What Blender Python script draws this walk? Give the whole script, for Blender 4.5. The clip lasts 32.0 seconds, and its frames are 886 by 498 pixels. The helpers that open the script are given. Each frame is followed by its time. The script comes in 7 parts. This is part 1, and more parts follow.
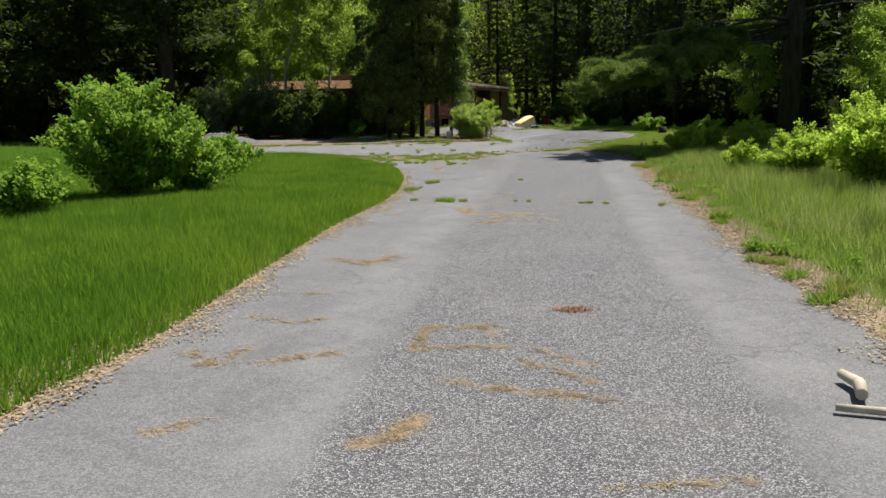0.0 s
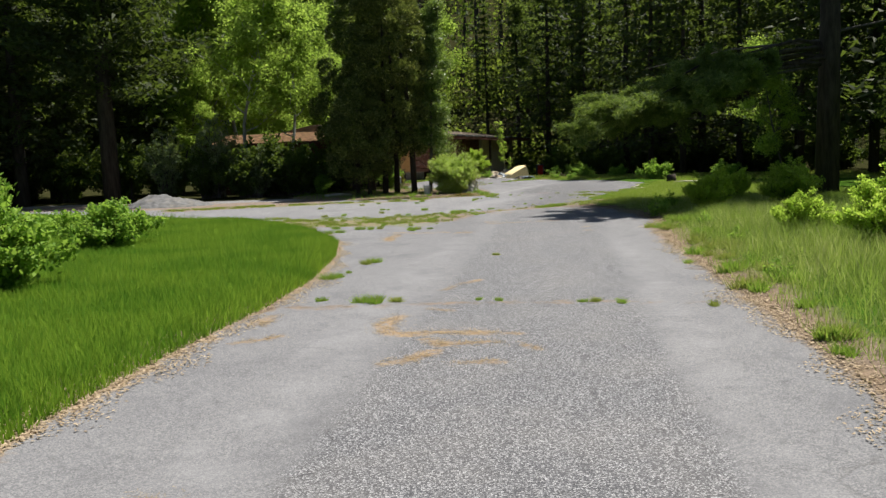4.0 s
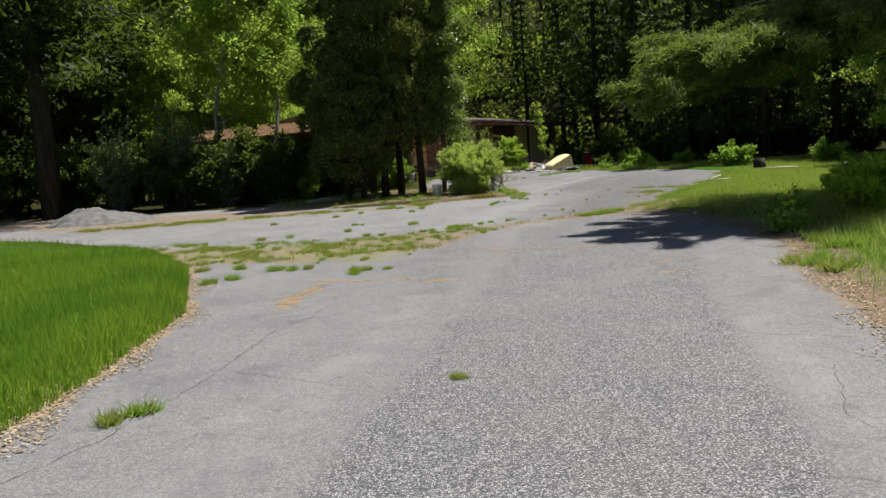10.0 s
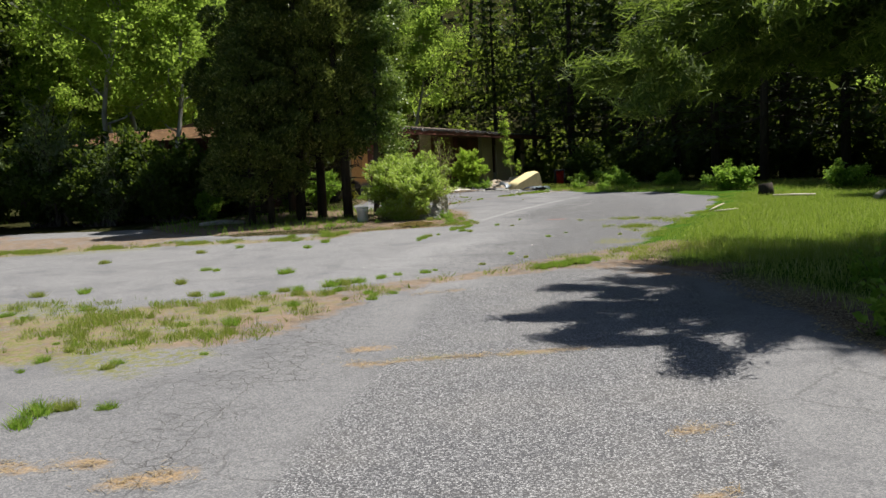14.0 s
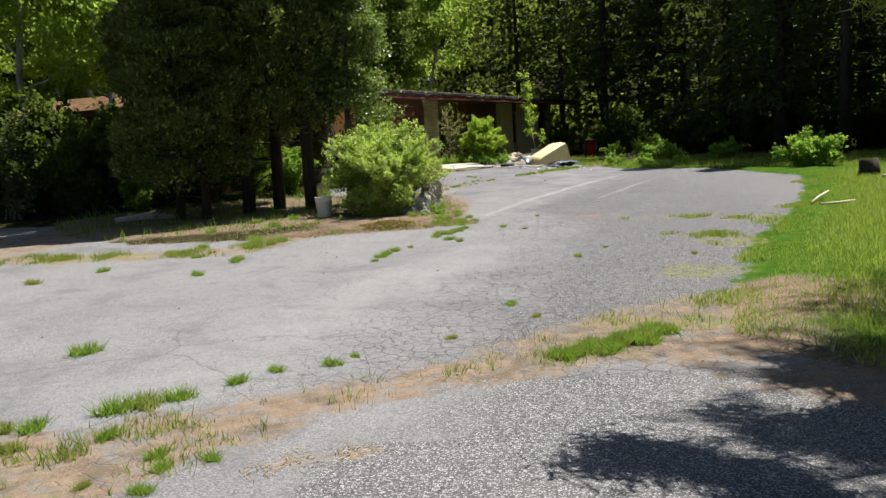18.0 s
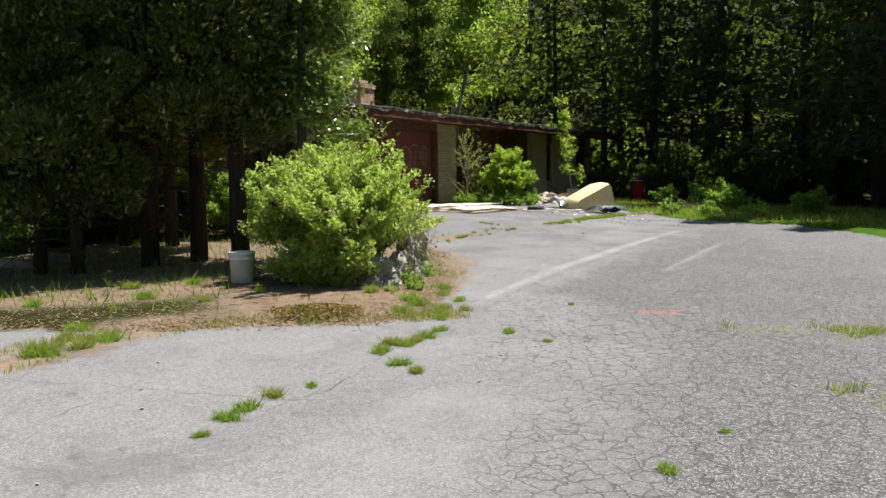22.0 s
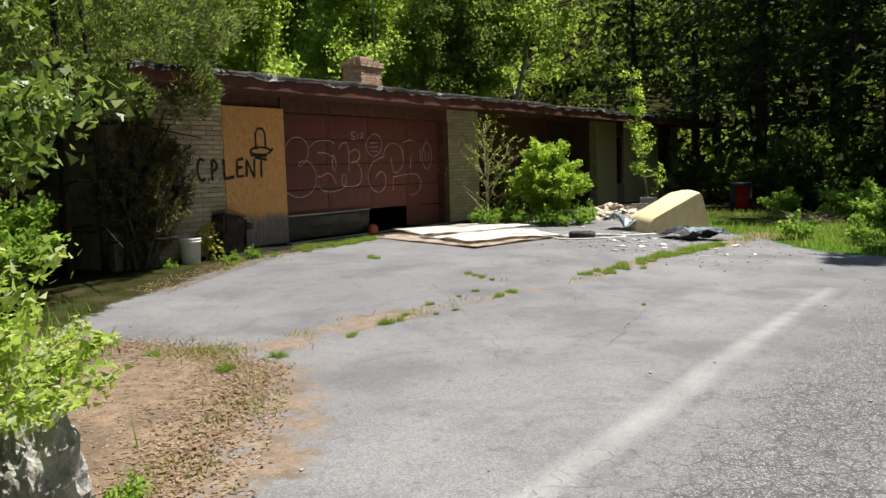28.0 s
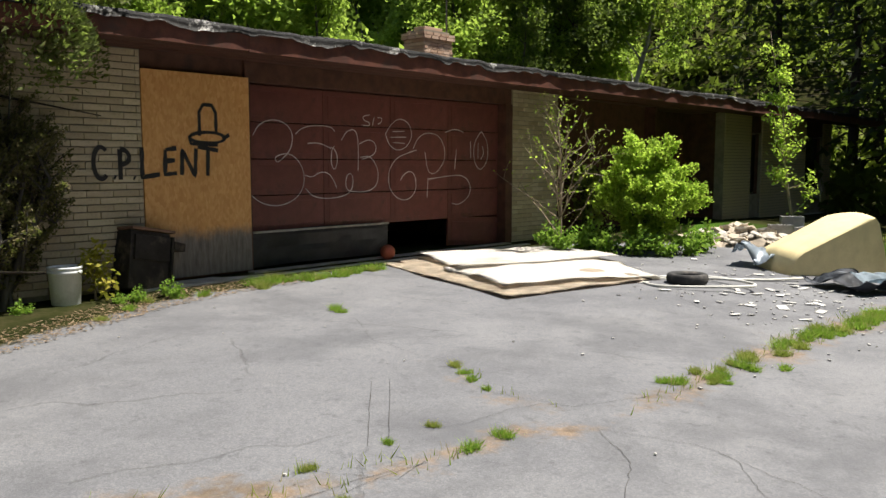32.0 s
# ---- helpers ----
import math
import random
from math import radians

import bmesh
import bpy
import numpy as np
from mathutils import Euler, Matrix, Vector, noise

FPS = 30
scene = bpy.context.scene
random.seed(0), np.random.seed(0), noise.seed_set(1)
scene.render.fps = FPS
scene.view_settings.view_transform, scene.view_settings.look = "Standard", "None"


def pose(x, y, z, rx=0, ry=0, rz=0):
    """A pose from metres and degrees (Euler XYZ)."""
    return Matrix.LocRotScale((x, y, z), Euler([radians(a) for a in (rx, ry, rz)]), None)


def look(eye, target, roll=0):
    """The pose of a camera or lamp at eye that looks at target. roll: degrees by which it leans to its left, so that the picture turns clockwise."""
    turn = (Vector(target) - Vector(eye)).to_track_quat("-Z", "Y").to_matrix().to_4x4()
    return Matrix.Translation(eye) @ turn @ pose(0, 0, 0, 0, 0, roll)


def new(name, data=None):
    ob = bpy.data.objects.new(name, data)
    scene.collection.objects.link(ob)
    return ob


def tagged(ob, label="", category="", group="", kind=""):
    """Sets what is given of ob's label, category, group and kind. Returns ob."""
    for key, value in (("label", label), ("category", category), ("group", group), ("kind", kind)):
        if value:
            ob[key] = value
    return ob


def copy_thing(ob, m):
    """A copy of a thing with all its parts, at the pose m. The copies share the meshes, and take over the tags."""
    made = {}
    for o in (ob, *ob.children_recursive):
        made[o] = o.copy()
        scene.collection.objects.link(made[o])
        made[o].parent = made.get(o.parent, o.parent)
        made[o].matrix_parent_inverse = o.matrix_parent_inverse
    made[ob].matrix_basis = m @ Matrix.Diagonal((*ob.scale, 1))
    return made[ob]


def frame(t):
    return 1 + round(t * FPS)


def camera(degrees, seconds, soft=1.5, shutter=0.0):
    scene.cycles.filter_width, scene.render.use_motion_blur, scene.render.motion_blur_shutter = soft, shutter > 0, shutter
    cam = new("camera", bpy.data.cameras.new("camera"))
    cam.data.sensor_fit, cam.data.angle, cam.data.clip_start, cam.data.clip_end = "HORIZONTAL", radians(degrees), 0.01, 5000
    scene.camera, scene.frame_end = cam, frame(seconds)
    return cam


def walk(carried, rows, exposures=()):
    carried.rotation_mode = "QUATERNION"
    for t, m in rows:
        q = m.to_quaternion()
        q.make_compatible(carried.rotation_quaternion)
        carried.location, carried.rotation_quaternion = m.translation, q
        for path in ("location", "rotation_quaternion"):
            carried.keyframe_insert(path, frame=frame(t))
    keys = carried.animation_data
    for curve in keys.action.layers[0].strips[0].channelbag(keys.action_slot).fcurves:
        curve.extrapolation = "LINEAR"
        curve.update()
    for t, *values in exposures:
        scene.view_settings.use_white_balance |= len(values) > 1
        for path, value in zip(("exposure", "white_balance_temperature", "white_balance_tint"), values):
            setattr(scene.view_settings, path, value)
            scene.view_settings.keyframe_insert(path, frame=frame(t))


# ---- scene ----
cam = camera(56.0, 32.0)
PATH = [
    (0, (0.302, -1.001, 1.71), (0.278, 0.97, 1.373), -0.6),
    (0.5, (0.466, -0.359, 1.753), (0.41, 1.617, 1.447), 0.2),
    (1, (0.586, 0.412, 1.714), (0.623, 2.401, 1.514), -0.9),
    (1.5, (0.706, 1.093, 1.696), (0.7, 3.083, 1.49), 1.3),
    (2, (0.804, 1.833, 1.677), (0.774, 3.823, 1.482), 0.7),
    (2.5, (0.865, 2.551, 1.662), (0.821, 4.542, 1.473), -1.3),
    (3, (0.985, 3.278, 1.644), (0.873, 5.26, 1.407), -0.7),
    (3.5, (1.097, 4.041, 1.643), (1.073, 6.028, 1.417), -2.1),
    (5.5, (1.481, 6.979, 1.5), (1.408, 8.967, 1.297), -2.7),
    (6, (1.55, 7.711, 1.509), (1.374, 9.694, 1.316), -2.0),
    (6.5, (1.666, 8.415, 1.507), (1.623, 10.407, 1.335), -1.9),
    (7, (1.784, 9.127, 1.478), (1.791, 11.111, 1.229), -1.4),
    (7.5, (1.853, 9.849, 1.461), (1.719, 11.826, 1.187), -1.2),
    (8, (1.961, 10.545, 1.464), (1.952, 12.531, 1.226), -2.7),
    (8.5, (2.055, 11.238, 1.465), (1.876, 13.206, 1.16), -2.2),
    (9, (2.19, 11.96, 1.48), (2.149, 13.942, 1.211), -3.9),
    (9.5, (2.251, 12.693, 1.475), (2.114, 14.67, 1.205), -1.2),
    (10, (2.317, 13.483, 1.473), (2.167, 15.465, 1.248), -4.1),
    (10.5, (2.399, 14.218, 1.465), (2.259, 16.199, 1.23), -3.5),
    (11, (2.488, 14.826, 1.452), (2.425, 16.808, 1.188), -2.8),
    (11.5, (2.623, 15.753, 1.425), (2.555, 17.738, 1.189), -0.6),
    (12, (2.732, 16.538, 1.408), (2.661, 18.524, 1.182), -0.5),
    (12.5, (2.799, 17.368, 1.428), (2.589, 19.349, 1.251), -1.6),
    (13, (2.918, 18.133, 1.42), (2.603, 20.101, 1.247), -2.5),
    (13.5, (3.066, 18.874, 1.413), (2.978, 20.863, 1.219), -2.7),
    (15.5, (3.421, 21.751, 1.62), (3.273, 23.735, 1.415), -1.8),
    (16, (3.478, 22.492, 1.606), (3.261, 24.468, 1.386), -0.1),
    (16.5, (3.567, 23.203, 1.594), (3.472, 25.195, 1.437), -2.1),
    (17, (3.632, 23.991, 1.557), (3.541, 25.975, 1.321), -1.4),
    (17.5, (3.667, 24.767, 1.543), (3.524, 26.745, 1.284), 0.2),
    (18, (3.688, 25.463, 1.529), (3.527, 27.438, 1.26), -3.2),
    (18.5, (3.709, 26.221, 1.532), (3.343, 28.164, 1.235), -1.1),
    (19, (3.766, 26.957, 1.502), (3.525, 28.909, 1.143), -3.8),
    (19.5, (3.815, 27.716, 1.484), (3.506, 29.659, 1.121), -0.0),
    (20, (3.833, 28.445, 1.502), (3.658, 30.412, 1.184), -1.5),
    (20.5, (3.806, 29.148, 1.513), (3.523, 31.103, 1.201), -2.1),
    (21, (3.786, 29.88, 1.513), (3.59, 31.851, 1.235), -2.0),
    (21.5, (3.796, 30.577, 1.506), (3.536, 32.544, 1.251), -0.1),
    (22, (3.872, 31.241, 1.488), (3.637, 33.218, 1.298), -0.6),
    (22.5, (3.948, 32.025, 1.477), (3.757, 34.002, 1.239), -2.0),
    (23, (4.032, 32.7, 1.493), (3.77, 34.665, 1.225), -0.8),
    (23.5, (4.109, 33.418, 1.518), (4.019, 35.403, 1.292), -1.6),
    (24, (4.178, 34.107, 1.558), (3.989, 36.084, 1.321), -0.5),
    (24.5, (4.214, 34.805, 1.554), (4.131, 36.796, 1.379), -1.4),
    (25, (4.239, 35.458, 1.569), (4.046, 37.442, 1.406), -0.9),
    (25.5, (4.266, 36.152, 1.557), (4.135, 38.145, 1.457), -0.9),
    (26, (4.282, 36.858, 1.541), (4.076, 38.843, 1.407), -1.2),
    (26.5, (4.331, 37.513, 1.536), (4.036, 39.481, 1.333), -2.3),
    (28.5, (4.684, 39.88, 1.689), (4.222, 41.818, 1.506), -1.4),
    (29, (4.718, 40.516, 1.716), (4.325, 42.471, 1.568), -1.8),
    (29.5, (4.762, 41.167, 1.688), (4.202, 43.079, 1.512), -0.6),
    (30, (4.765, 41.8, 1.679), (4.243, 43.719, 1.465), -2.1),
    (30.5, (4.744, 42.407, 1.677), (4.185, 44.32, 1.508), -1.8),
    (31, (4.715, 42.977, 1.688), (4.027, 44.843, 1.484), -1.2),
    (31.5, (4.627, 43.548, 1.689), (4.021, 45.444, 1.498), -2.5),
    (32, (4.582, 44.125, 1.705), (3.853, 45.977, 1.503), 0.0),
]
EXPOSURES = [(0, 0.6), (1.5, 0.62), (3, 0.9), (4.5, 0.72), (6, 0.68), (13, 0.7), (16, 0.75), (19, 0.98), (26, 1.0), (32, 1.05)]
walk(cam, [(t, look(eye, target, roll)) for t, eye, target, roll in PATH], EXPOSURES)

# ---- world, sun ----
SUN_EL, SUN_AZ = radians(64), radians(50)      # azimuth from +y towards +x
world = bpy.data.worlds.new("sky")
scene.world = world
world.use_nodes = True
sky = world.node_tree.nodes.new("ShaderNodeTexSky")
sky.sky_type, sky.sun_disc = "NISHITA", False
sky.sun_elevation, sky.sun_rotation = SUN_EL, SUN_AZ
world.node_tree.links.new(sky.outputs[0], world.node_tree.nodes["Background"].inputs[0])
world.node_tree.nodes["Background"].inputs[1].default_value = 0.055
sun = new("sun", bpy.data.lights.new("sun", "SUN"))
sun.data.energy, sun.data.angle, sun.data.color = 4.9, radians(0.53), (1.0, 0.95, 0.87)
to_sun = Vector((math.sin(SUN_AZ) * math.cos(SUN_EL), math.cos(SUN_AZ) * math.cos(SUN_EL), math.sin(SUN_EL)))
sun.matrix_world = look(to_sun * 60, (0, 0, 0))

# ---- material helpers ----
class Nodes:
    """Short names for the nodes of one material."""

    def __init__(self, name):
        self.mat = bpy.data.materials.new(name)
        self.mat.use_nodes = True
        self.t = self.mat.node_tree
        self.t.nodes.clear()
        self.out = self.t.nodes.new("ShaderNodeOutputMaterial")

    def put(self, sock, value):
        if isinstance(value, bpy.types.NodeSocket):
            self.t.links.new(value, sock)
        elif isinstance(value, (tuple, list)) and len(value) == 3 and sock.type == "RGBA":
            sock.default_value = (*value, 1)
        else:
            sock.default_value = value

    def node(self, kind, **ins):
        n = self.t.nodes.new(kind)
        for k, v in ins.items():
            self.put(n.inputs[k], v)
        return n

    def coord(self):
        return self.t.nodes.new("ShaderNodeNewGeometry").outputs["Position"]

    def local(self):
        return self.t.nodes.new("ShaderNodeTexCoord").outputs["Object"]

    def noise(self, scale, detail=3.0, rough=0.55, vec=None, dist=0.0):
        n = self.node("ShaderNodeTexNoise", Scale=scale, Detail=detail, Roughness=rough, Distortion=dist)
        self.put(n.inputs["Vector"], vec if vec is not None else self.coord())
        return n.outputs["Fac"]

    def voro(self, scale, feature="F1", vec=None, rnd=1.0):
        n = self.t.nodes.new("ShaderNodeTexVoronoi")
        n.feature = feature
        n.inputs["Scale"].default_value = scale
        n.inputs["Randomness"].default_value = rnd
        self.put(n.inputs["Vector"], vec if vec is not None else self.coord())
        return n

    def attr(self, name):
        n = self.t.nodes.new("ShaderNodeAttribute")
        n.attribute_name = name
        return n.outputs["Fac"]

    def math(self, op, a, b=0.0, c=0.0):
        n = self.t.nodes.new("ShaderNodeMath")
        n.operation = op
        for i, v in enumerate((a, b, c)):
            self.put(n.inputs[i], v)
        return n.outputs[0]

    def step(self, v, lo, hi):
        n = self.t.nodes.new("ShaderNodeMapRange")
        n.interpolation_type = "SMOOTHSTEP"
        for k, x in zip(("Value", "From Min", "From Max"), (v, lo, hi)):
            self.put(n.inputs[k], x)
        return n.outputs[0]

    def ramp(self, v, *stops):
        n = self.t.nodes.new("ShaderNodeValToRGB")
        while len(n.color_ramp.elements) < len(stops):
            n.color_ramp.elements.new(0.5)
        for e, (p, c) in zip(n.color_ramp.elements, stops):
            e.position, e.color = p, (*c, 1)
        self.put(n.inputs[0], v)
        return n.outputs[0]

    def mix(self, f, a, b, blend="MIX"):
        n = self.t.nodes.new("ShaderNodeMix")
        n.data_type, n.blend_type = "RGBA", blend
        self.put(n.inputs[0], f)
        self.put(n.inputs[6], a)
        self.put(n.inputs[7], b)
        return n.outputs[2]

    def bump(self, h, strength=0.3, dist=0.01, normal=None):
        n = self.node("ShaderNodeBump", Strength=strength, Distance=dist, Height=h)
        if normal is not None:
            self.put(n.inputs["Normal"], normal)
        return n.outputs[0]

    def island(self):
        return self.t.nodes.new("ShaderNodeNewGeometry").outputs["Random Per Island"]

    def rand(self):
        return self.t.nodes.new("ShaderNodeObjectInfo").outputs["Random"]

    def finish(self, color, rough=0.8, normal=None, metal=0.0, spec=0.35, **more):
        b = self.node("ShaderNodeBsdfPrincipled")
        self.put(b.inputs["Base Color"], color)
        self.put(b.inputs["Roughness"], rough)
        self.put(b.inputs["Metallic"], metal)
        self.put(b.inputs["Specular IOR Level"], spec)
        for k, v in more.items():
            self.put(b.inputs[k], v)
        if normal is not None:
            self.put(b.inputs["Normal"], normal)
        self.t.links.new(b.outputs[0], self.out.inputs[0])
        return self.mat


def plain(name, col, rough=0.7, var=0.15, scale=6.0, fine=60.0, bump=0.2, metal=0.0, spec=0.3, dirt=None):
    """A solid stuff with blotches at two scales and a little relief."""
    m = Nodes(name)
    p = m.local()
    big, small = m.noise(scale, 4, 0.6, p), m.noise(fine, 3, 0.6, p)
    dark, light = tuple(c * (1 - var) for c in col), tuple(min(1, c * (1 + var)) for c in col)
    c = m.mix(m.step(big, 0.3, 0.7), dark, light)
    c = m.mix(m.math("MULTIPLY", m.step(small, 0.45, 0.75), 0.35), c, tuple(k * 0.7 for k in col))
    if dirt:
        c = m.mix(m.math("MULTIPLY", m.step(m.noise(scale * 0.6, 5, 0.65, p), 0.5, 0.72), 0.7), c, dirt)
    return m.finish(c, rough, m.bump(small, bump, 0.004), metal, spec)


def leafy(name, a, b, trans=0.45, rough=0.62, tip=None, patch=None, glow=(0.36, 0.52, 0.06), gloss=0.12):
    """Leaves: hue varied leaf by leaf and plant by plant, light let through."""
    m = Nodes(name)
    c = m.mix(m.island(), a, b)
    if tip:
        c = m.mix(m.step(m.island(), 0.88, 0.9), c, tip)
    if patch:
        c = m.mix(m.math("MULTIPLY", m.step(m.noise(0.55, 4, 0.6), 0.42, 0.62), 0.75), c, patch)
    c = m.mix(m.math("MULTIPLY", m.rand(), 0.35), c, tuple(k * 0.55 for k in a))
    d = m.node("ShaderNodeBsdfPrincipled")
    m.put(d.inputs["Base Color"], c)
    d.inputs["Roughness"].default_value, d.inputs["Specular IOR Level"].default_value = rough, gloss
    tr = m.node("ShaderNodeBsdfTranslucent")
    m.put(tr.inputs["Color"], m.mix(0.4, c, glow, "MIX"))
    mx = m.t.nodes.new("ShaderNodeMixShader")
    mx.inputs[0].default_value = trans
    m.t.links.new(d.outputs[0], mx.inputs[1])
    m.t.links.new(tr.outputs[0], mx.inputs[2])
    m.t.links.new(mx.outputs[0], m.out.inputs[0])
    return m.mat


def bark(name, a, b, scale=7.0):
    m = Nodes(name)
    p = m.local()
    mp = m.node("ShaderNodeMapping", Vector=p, Scale=(1, 1, 0.18))
    n = m.noise(scale, 6, 0.65, mp.outputs[0])
    return m.finish(m.ramp(n, (0.3, a), (0.7, b)), 0.9, m.bump(n, 0.7, 0.03), spec=0.15)


def ground_material():
    """Old asphalt, worn chip seal, cracks, dirt, straw and soil on one sheet; the zones come from the sheet's own fields."""
    m = Nodes("ground_cover")
    p = m.coord()
    ragged = m.math("ADD", m.math("MULTIPLY", m.math("SUBTRACT", m.noise(2.2, 4, 0.65, p), 0.5), 0.9), m.math("MULTIPLY", m.math("SUBTRACT", m.noise(14, 4, 0.7, p), 0.5), 0.36))
    # smooth asphalt: grey with paler and darker fields
    fine = m.noise(210, 2, 0.7, p)
    mid = m.noise(1.1, 5, 0.6, p)
    blot = m.noise(0.32, 4, 0.55, p)
    smooth = m.ramp(mid, (0.25, (0.128, 0.129, 0.136)), (0.5, (0.160, 0.160, 0.167)), (0.75, (0.192, 0.191, 0.194)))
    smooth = m.mix(m.math("MULTIPLY", m.step(blot, 0.46, 0.60), 0.55), smooth, (0.112, 0.113, 0.123))
    smooth = m.mix(m.math("MULTIPLY", m.step(m.noise(3.2, 5, 0.7, p), 0.52, 0.68), 0.3), smooth, (0.125, 0.123, 0.126))
    smooth = m.mix(m.math("MULTIPLY", m.step(m.attr("lot"), 0.8, -0.8), 0.55), smooth, (0.102, 0.102, 0.109))
    grit = m.voro(120, "F1", p)
    gs = m.t.nodes.new("ShaderNodeSeparateColor")
    m.put(gs.inputs[0], grit.outputs["Color"])
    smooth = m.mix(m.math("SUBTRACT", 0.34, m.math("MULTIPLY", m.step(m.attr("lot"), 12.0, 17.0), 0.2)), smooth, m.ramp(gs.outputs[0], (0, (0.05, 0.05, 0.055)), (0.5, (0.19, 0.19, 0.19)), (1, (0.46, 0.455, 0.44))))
    smooth = m.mix(m.math("MULTIPLY", m.step(fine, 0.5, 0.75), 0.22), smooth, (0.32, 0.318, 0.315))
    smear = m.noise(0.8, 8, 0.72, p, 0.6)
    smooth = m.mix(m.math("MULTIPLY", m.step(smear, 0.48, 0.68), 0.55), smooth, (0.096, 0.096, 0.102))
    smooth = m.mix(m.math("MULTIPLY", m.step(smear, 0.44, 0.32), 0.25), smooth, (0.215, 0.215, 0.216))
    smooth = m.mix(m.math("MULTIPLY", m.step(m.noise(7, 6, 0.75, p), 0.55, 0.69), 0.55), smooth, (0.075, 0.075, 0.08))
    smooth = m.mix(m.math("MULTIPLY", m.step(m.noise(22, 4, 0.7, p), 0.53, 0.70), 0.4), smooth, (0.085, 0.085, 0.09))
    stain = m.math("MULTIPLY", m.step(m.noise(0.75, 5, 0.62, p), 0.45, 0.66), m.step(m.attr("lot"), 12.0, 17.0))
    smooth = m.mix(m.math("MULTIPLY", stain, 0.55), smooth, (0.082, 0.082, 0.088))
    # chip seal: pale stones in dark binder
    chips = m.voro(96, "F1", p)

    sep = m.t.nodes.new("ShaderNodeSeparateColor")
    m.put(sep.inputs[0], chips.outputs["Color"])
    tone = m.ramp(sep.outputs[0], (0.0, (0.05, 0.05, 0.055)), (0.35, (0.125, 0.126, 0.133)), (0.7, (0.235, 0.235, 0.24)), (1.0, (0.41, 0.41, 0.415)))
    rough_col = m.mix(m.step(chips.outputs["Distance"], 0.35, 0.75), tone, (0.06, 0.06, 0.064))
    rough_col = m.mix(m.math("MULTIPLY", m.step(m.noise(0.9, 4, 0.6, p), 0.4, 0.7), 0.15), rough_col, (0.25, 0.235, 0.215))
    rough_col = m.mix(m.math("MULTIPLY", m.step(m.attr("lot"), 1.0, 3.5), 0.16), rough_col, (0.07, 0.07, 0.075))
    cz = m.step(m.math("ADD", m.attr("chip"), m.math("MULTIPLY", ragged, 0.35)), -0.1, 0.14)
    col = m.mix(cz, smooth, rough_col)
    # pale worn wheel bands
    wheel = m.step(m.math("ADD", m.attr("wheel"), m.math("MULTIPLY", ragged, 0.5)), -0.10, 0.25)
    col = m.mix(m.math("MULTIPLY", wheel, m.math("MULTIPLY", m.step(m.noise(1.7, 4, 0.65, p), 0.3, 0.7), 0.30)), col, (0.27, 0.27, 0.274))
    band = m.step(m.math("ADD", m.attr("band"), m.math("MULTIPLY", ragged, 0.12)), -0.03, 0.1)
    col = m.mix(m.math("MULTIPLY", band, m.math("MULTIPLY", m.step(m.noise(1.3, 4, 0.6, p), 0.2, 0.7), 0.62)), col, (0.32, 0.318, 0.316))
    under = m.step(m.math("ADD", m.attr("under"), m.math("MULTIPLY", ragged, 0.12)), -0.03, 0.05)
    col = m.mix(m.math("MULTIPLY", under, 0.7), col, (0.085, 0.084, 0.088))
    faded = m.step(m.math("ADD", m.attr("red"), m.math("MULTIPLY", ragged, 0.4)), -0.05, 0.1)
    col = m.mix(m.math("MULTIPLY", faded, m.math("MULTIPLY", m.step(m.noise(40, 3, 0.7, p), 0.34, 0.58), 0.55)), col, (0.40, 0.14, 0.11))
    # crazed cracks
    warp = m.node("ShaderNodeVectorMath")
    warp.operation = "MULTIPLY_ADD"
    m.put(warp.inputs[0], m.node("ShaderNodeTexNoise", Vector=p, Scale=4.0, Detail=5.0).outputs["Color"])
    m.put(warp.inputs[1], (0.22, 0.22, 0.22))
    m.put(warp.inputs[2], p)
    web = m.voro(7.6, "DISTANCE_TO_EDGE", warp.outputs[0]).outputs["Distance"]
    web2 = m.voro(0.55, "DISTANCE_TO_EDGE", warp.outputs[0]).outputs["Distance"]
    crazed = m.step(m.math("ADD", m.attr("craze"), m.math("MULTIPLY", ragged, 2.0)), -0.3, 0.6)
    col = m.mix(m.math("MULTIPLY", crazed, 0.14), col, (0.085, 0.085, 0.09))
    gap = m.math("MULTIPLY", crazed, m.math("SUBTRACT", 1.0, m.step(web, 0.010, 0.050)))
    gap2 = m.math("MULTIPLY", m.step(m.noise(0.5, 2, 0.5, p), 0.5, 0.56), m.math("SUBTRACT", 1.0, m.step(web2, 0.003, 0.008)))
    gap = m.math("MAXIMUM", gap, m.math("MULTIPLY", gap2, 0.4))
    col = m.mix(m.math("MULTIPLY", gap, m.math("MULTIPLY", m.step(m.noise(0.8, 3, 0.6, p), 0.15, 0.5), 0.76)), col, (0.058, 0.055, 0.053))
    # soil, needles and straw over the asphalt
    soil = m.ramp(m.noise(9, 5, 0.7, p), (0.25, (0.09, 0.073, 0.057)), (0.5, (0.175, 0.125, 0.086)), (0.75, (0.26, 0.195, 0.14)))
    soil = m.mix(m.step(m.noise(75, 3, 0.7, p), 0.52, 0.7), soil, (0.30, 0.24, 0.17))
    soil = m.mix(m.math("MULTIPLY", m.step(m.noise(2.6, 5, 0.7, p), 0.5, 0.62), 0.6), soil, (0.085, 0.068, 0.05))
    straw = m.ramp(m.noise(60, 4, 0.75, p), (0.3, (0.13, 0.088, 0.048)), (0.5, (0.26, 0.18, 0.10)), (0.72, (0.40, 0.29, 0.17)))
    moss = m.ramp(m.noise(25, 4, 0.7, p), (0.3, (0.085, 0.095, 0.025)), (0.7, (0.21, 0.20, 0.07)))
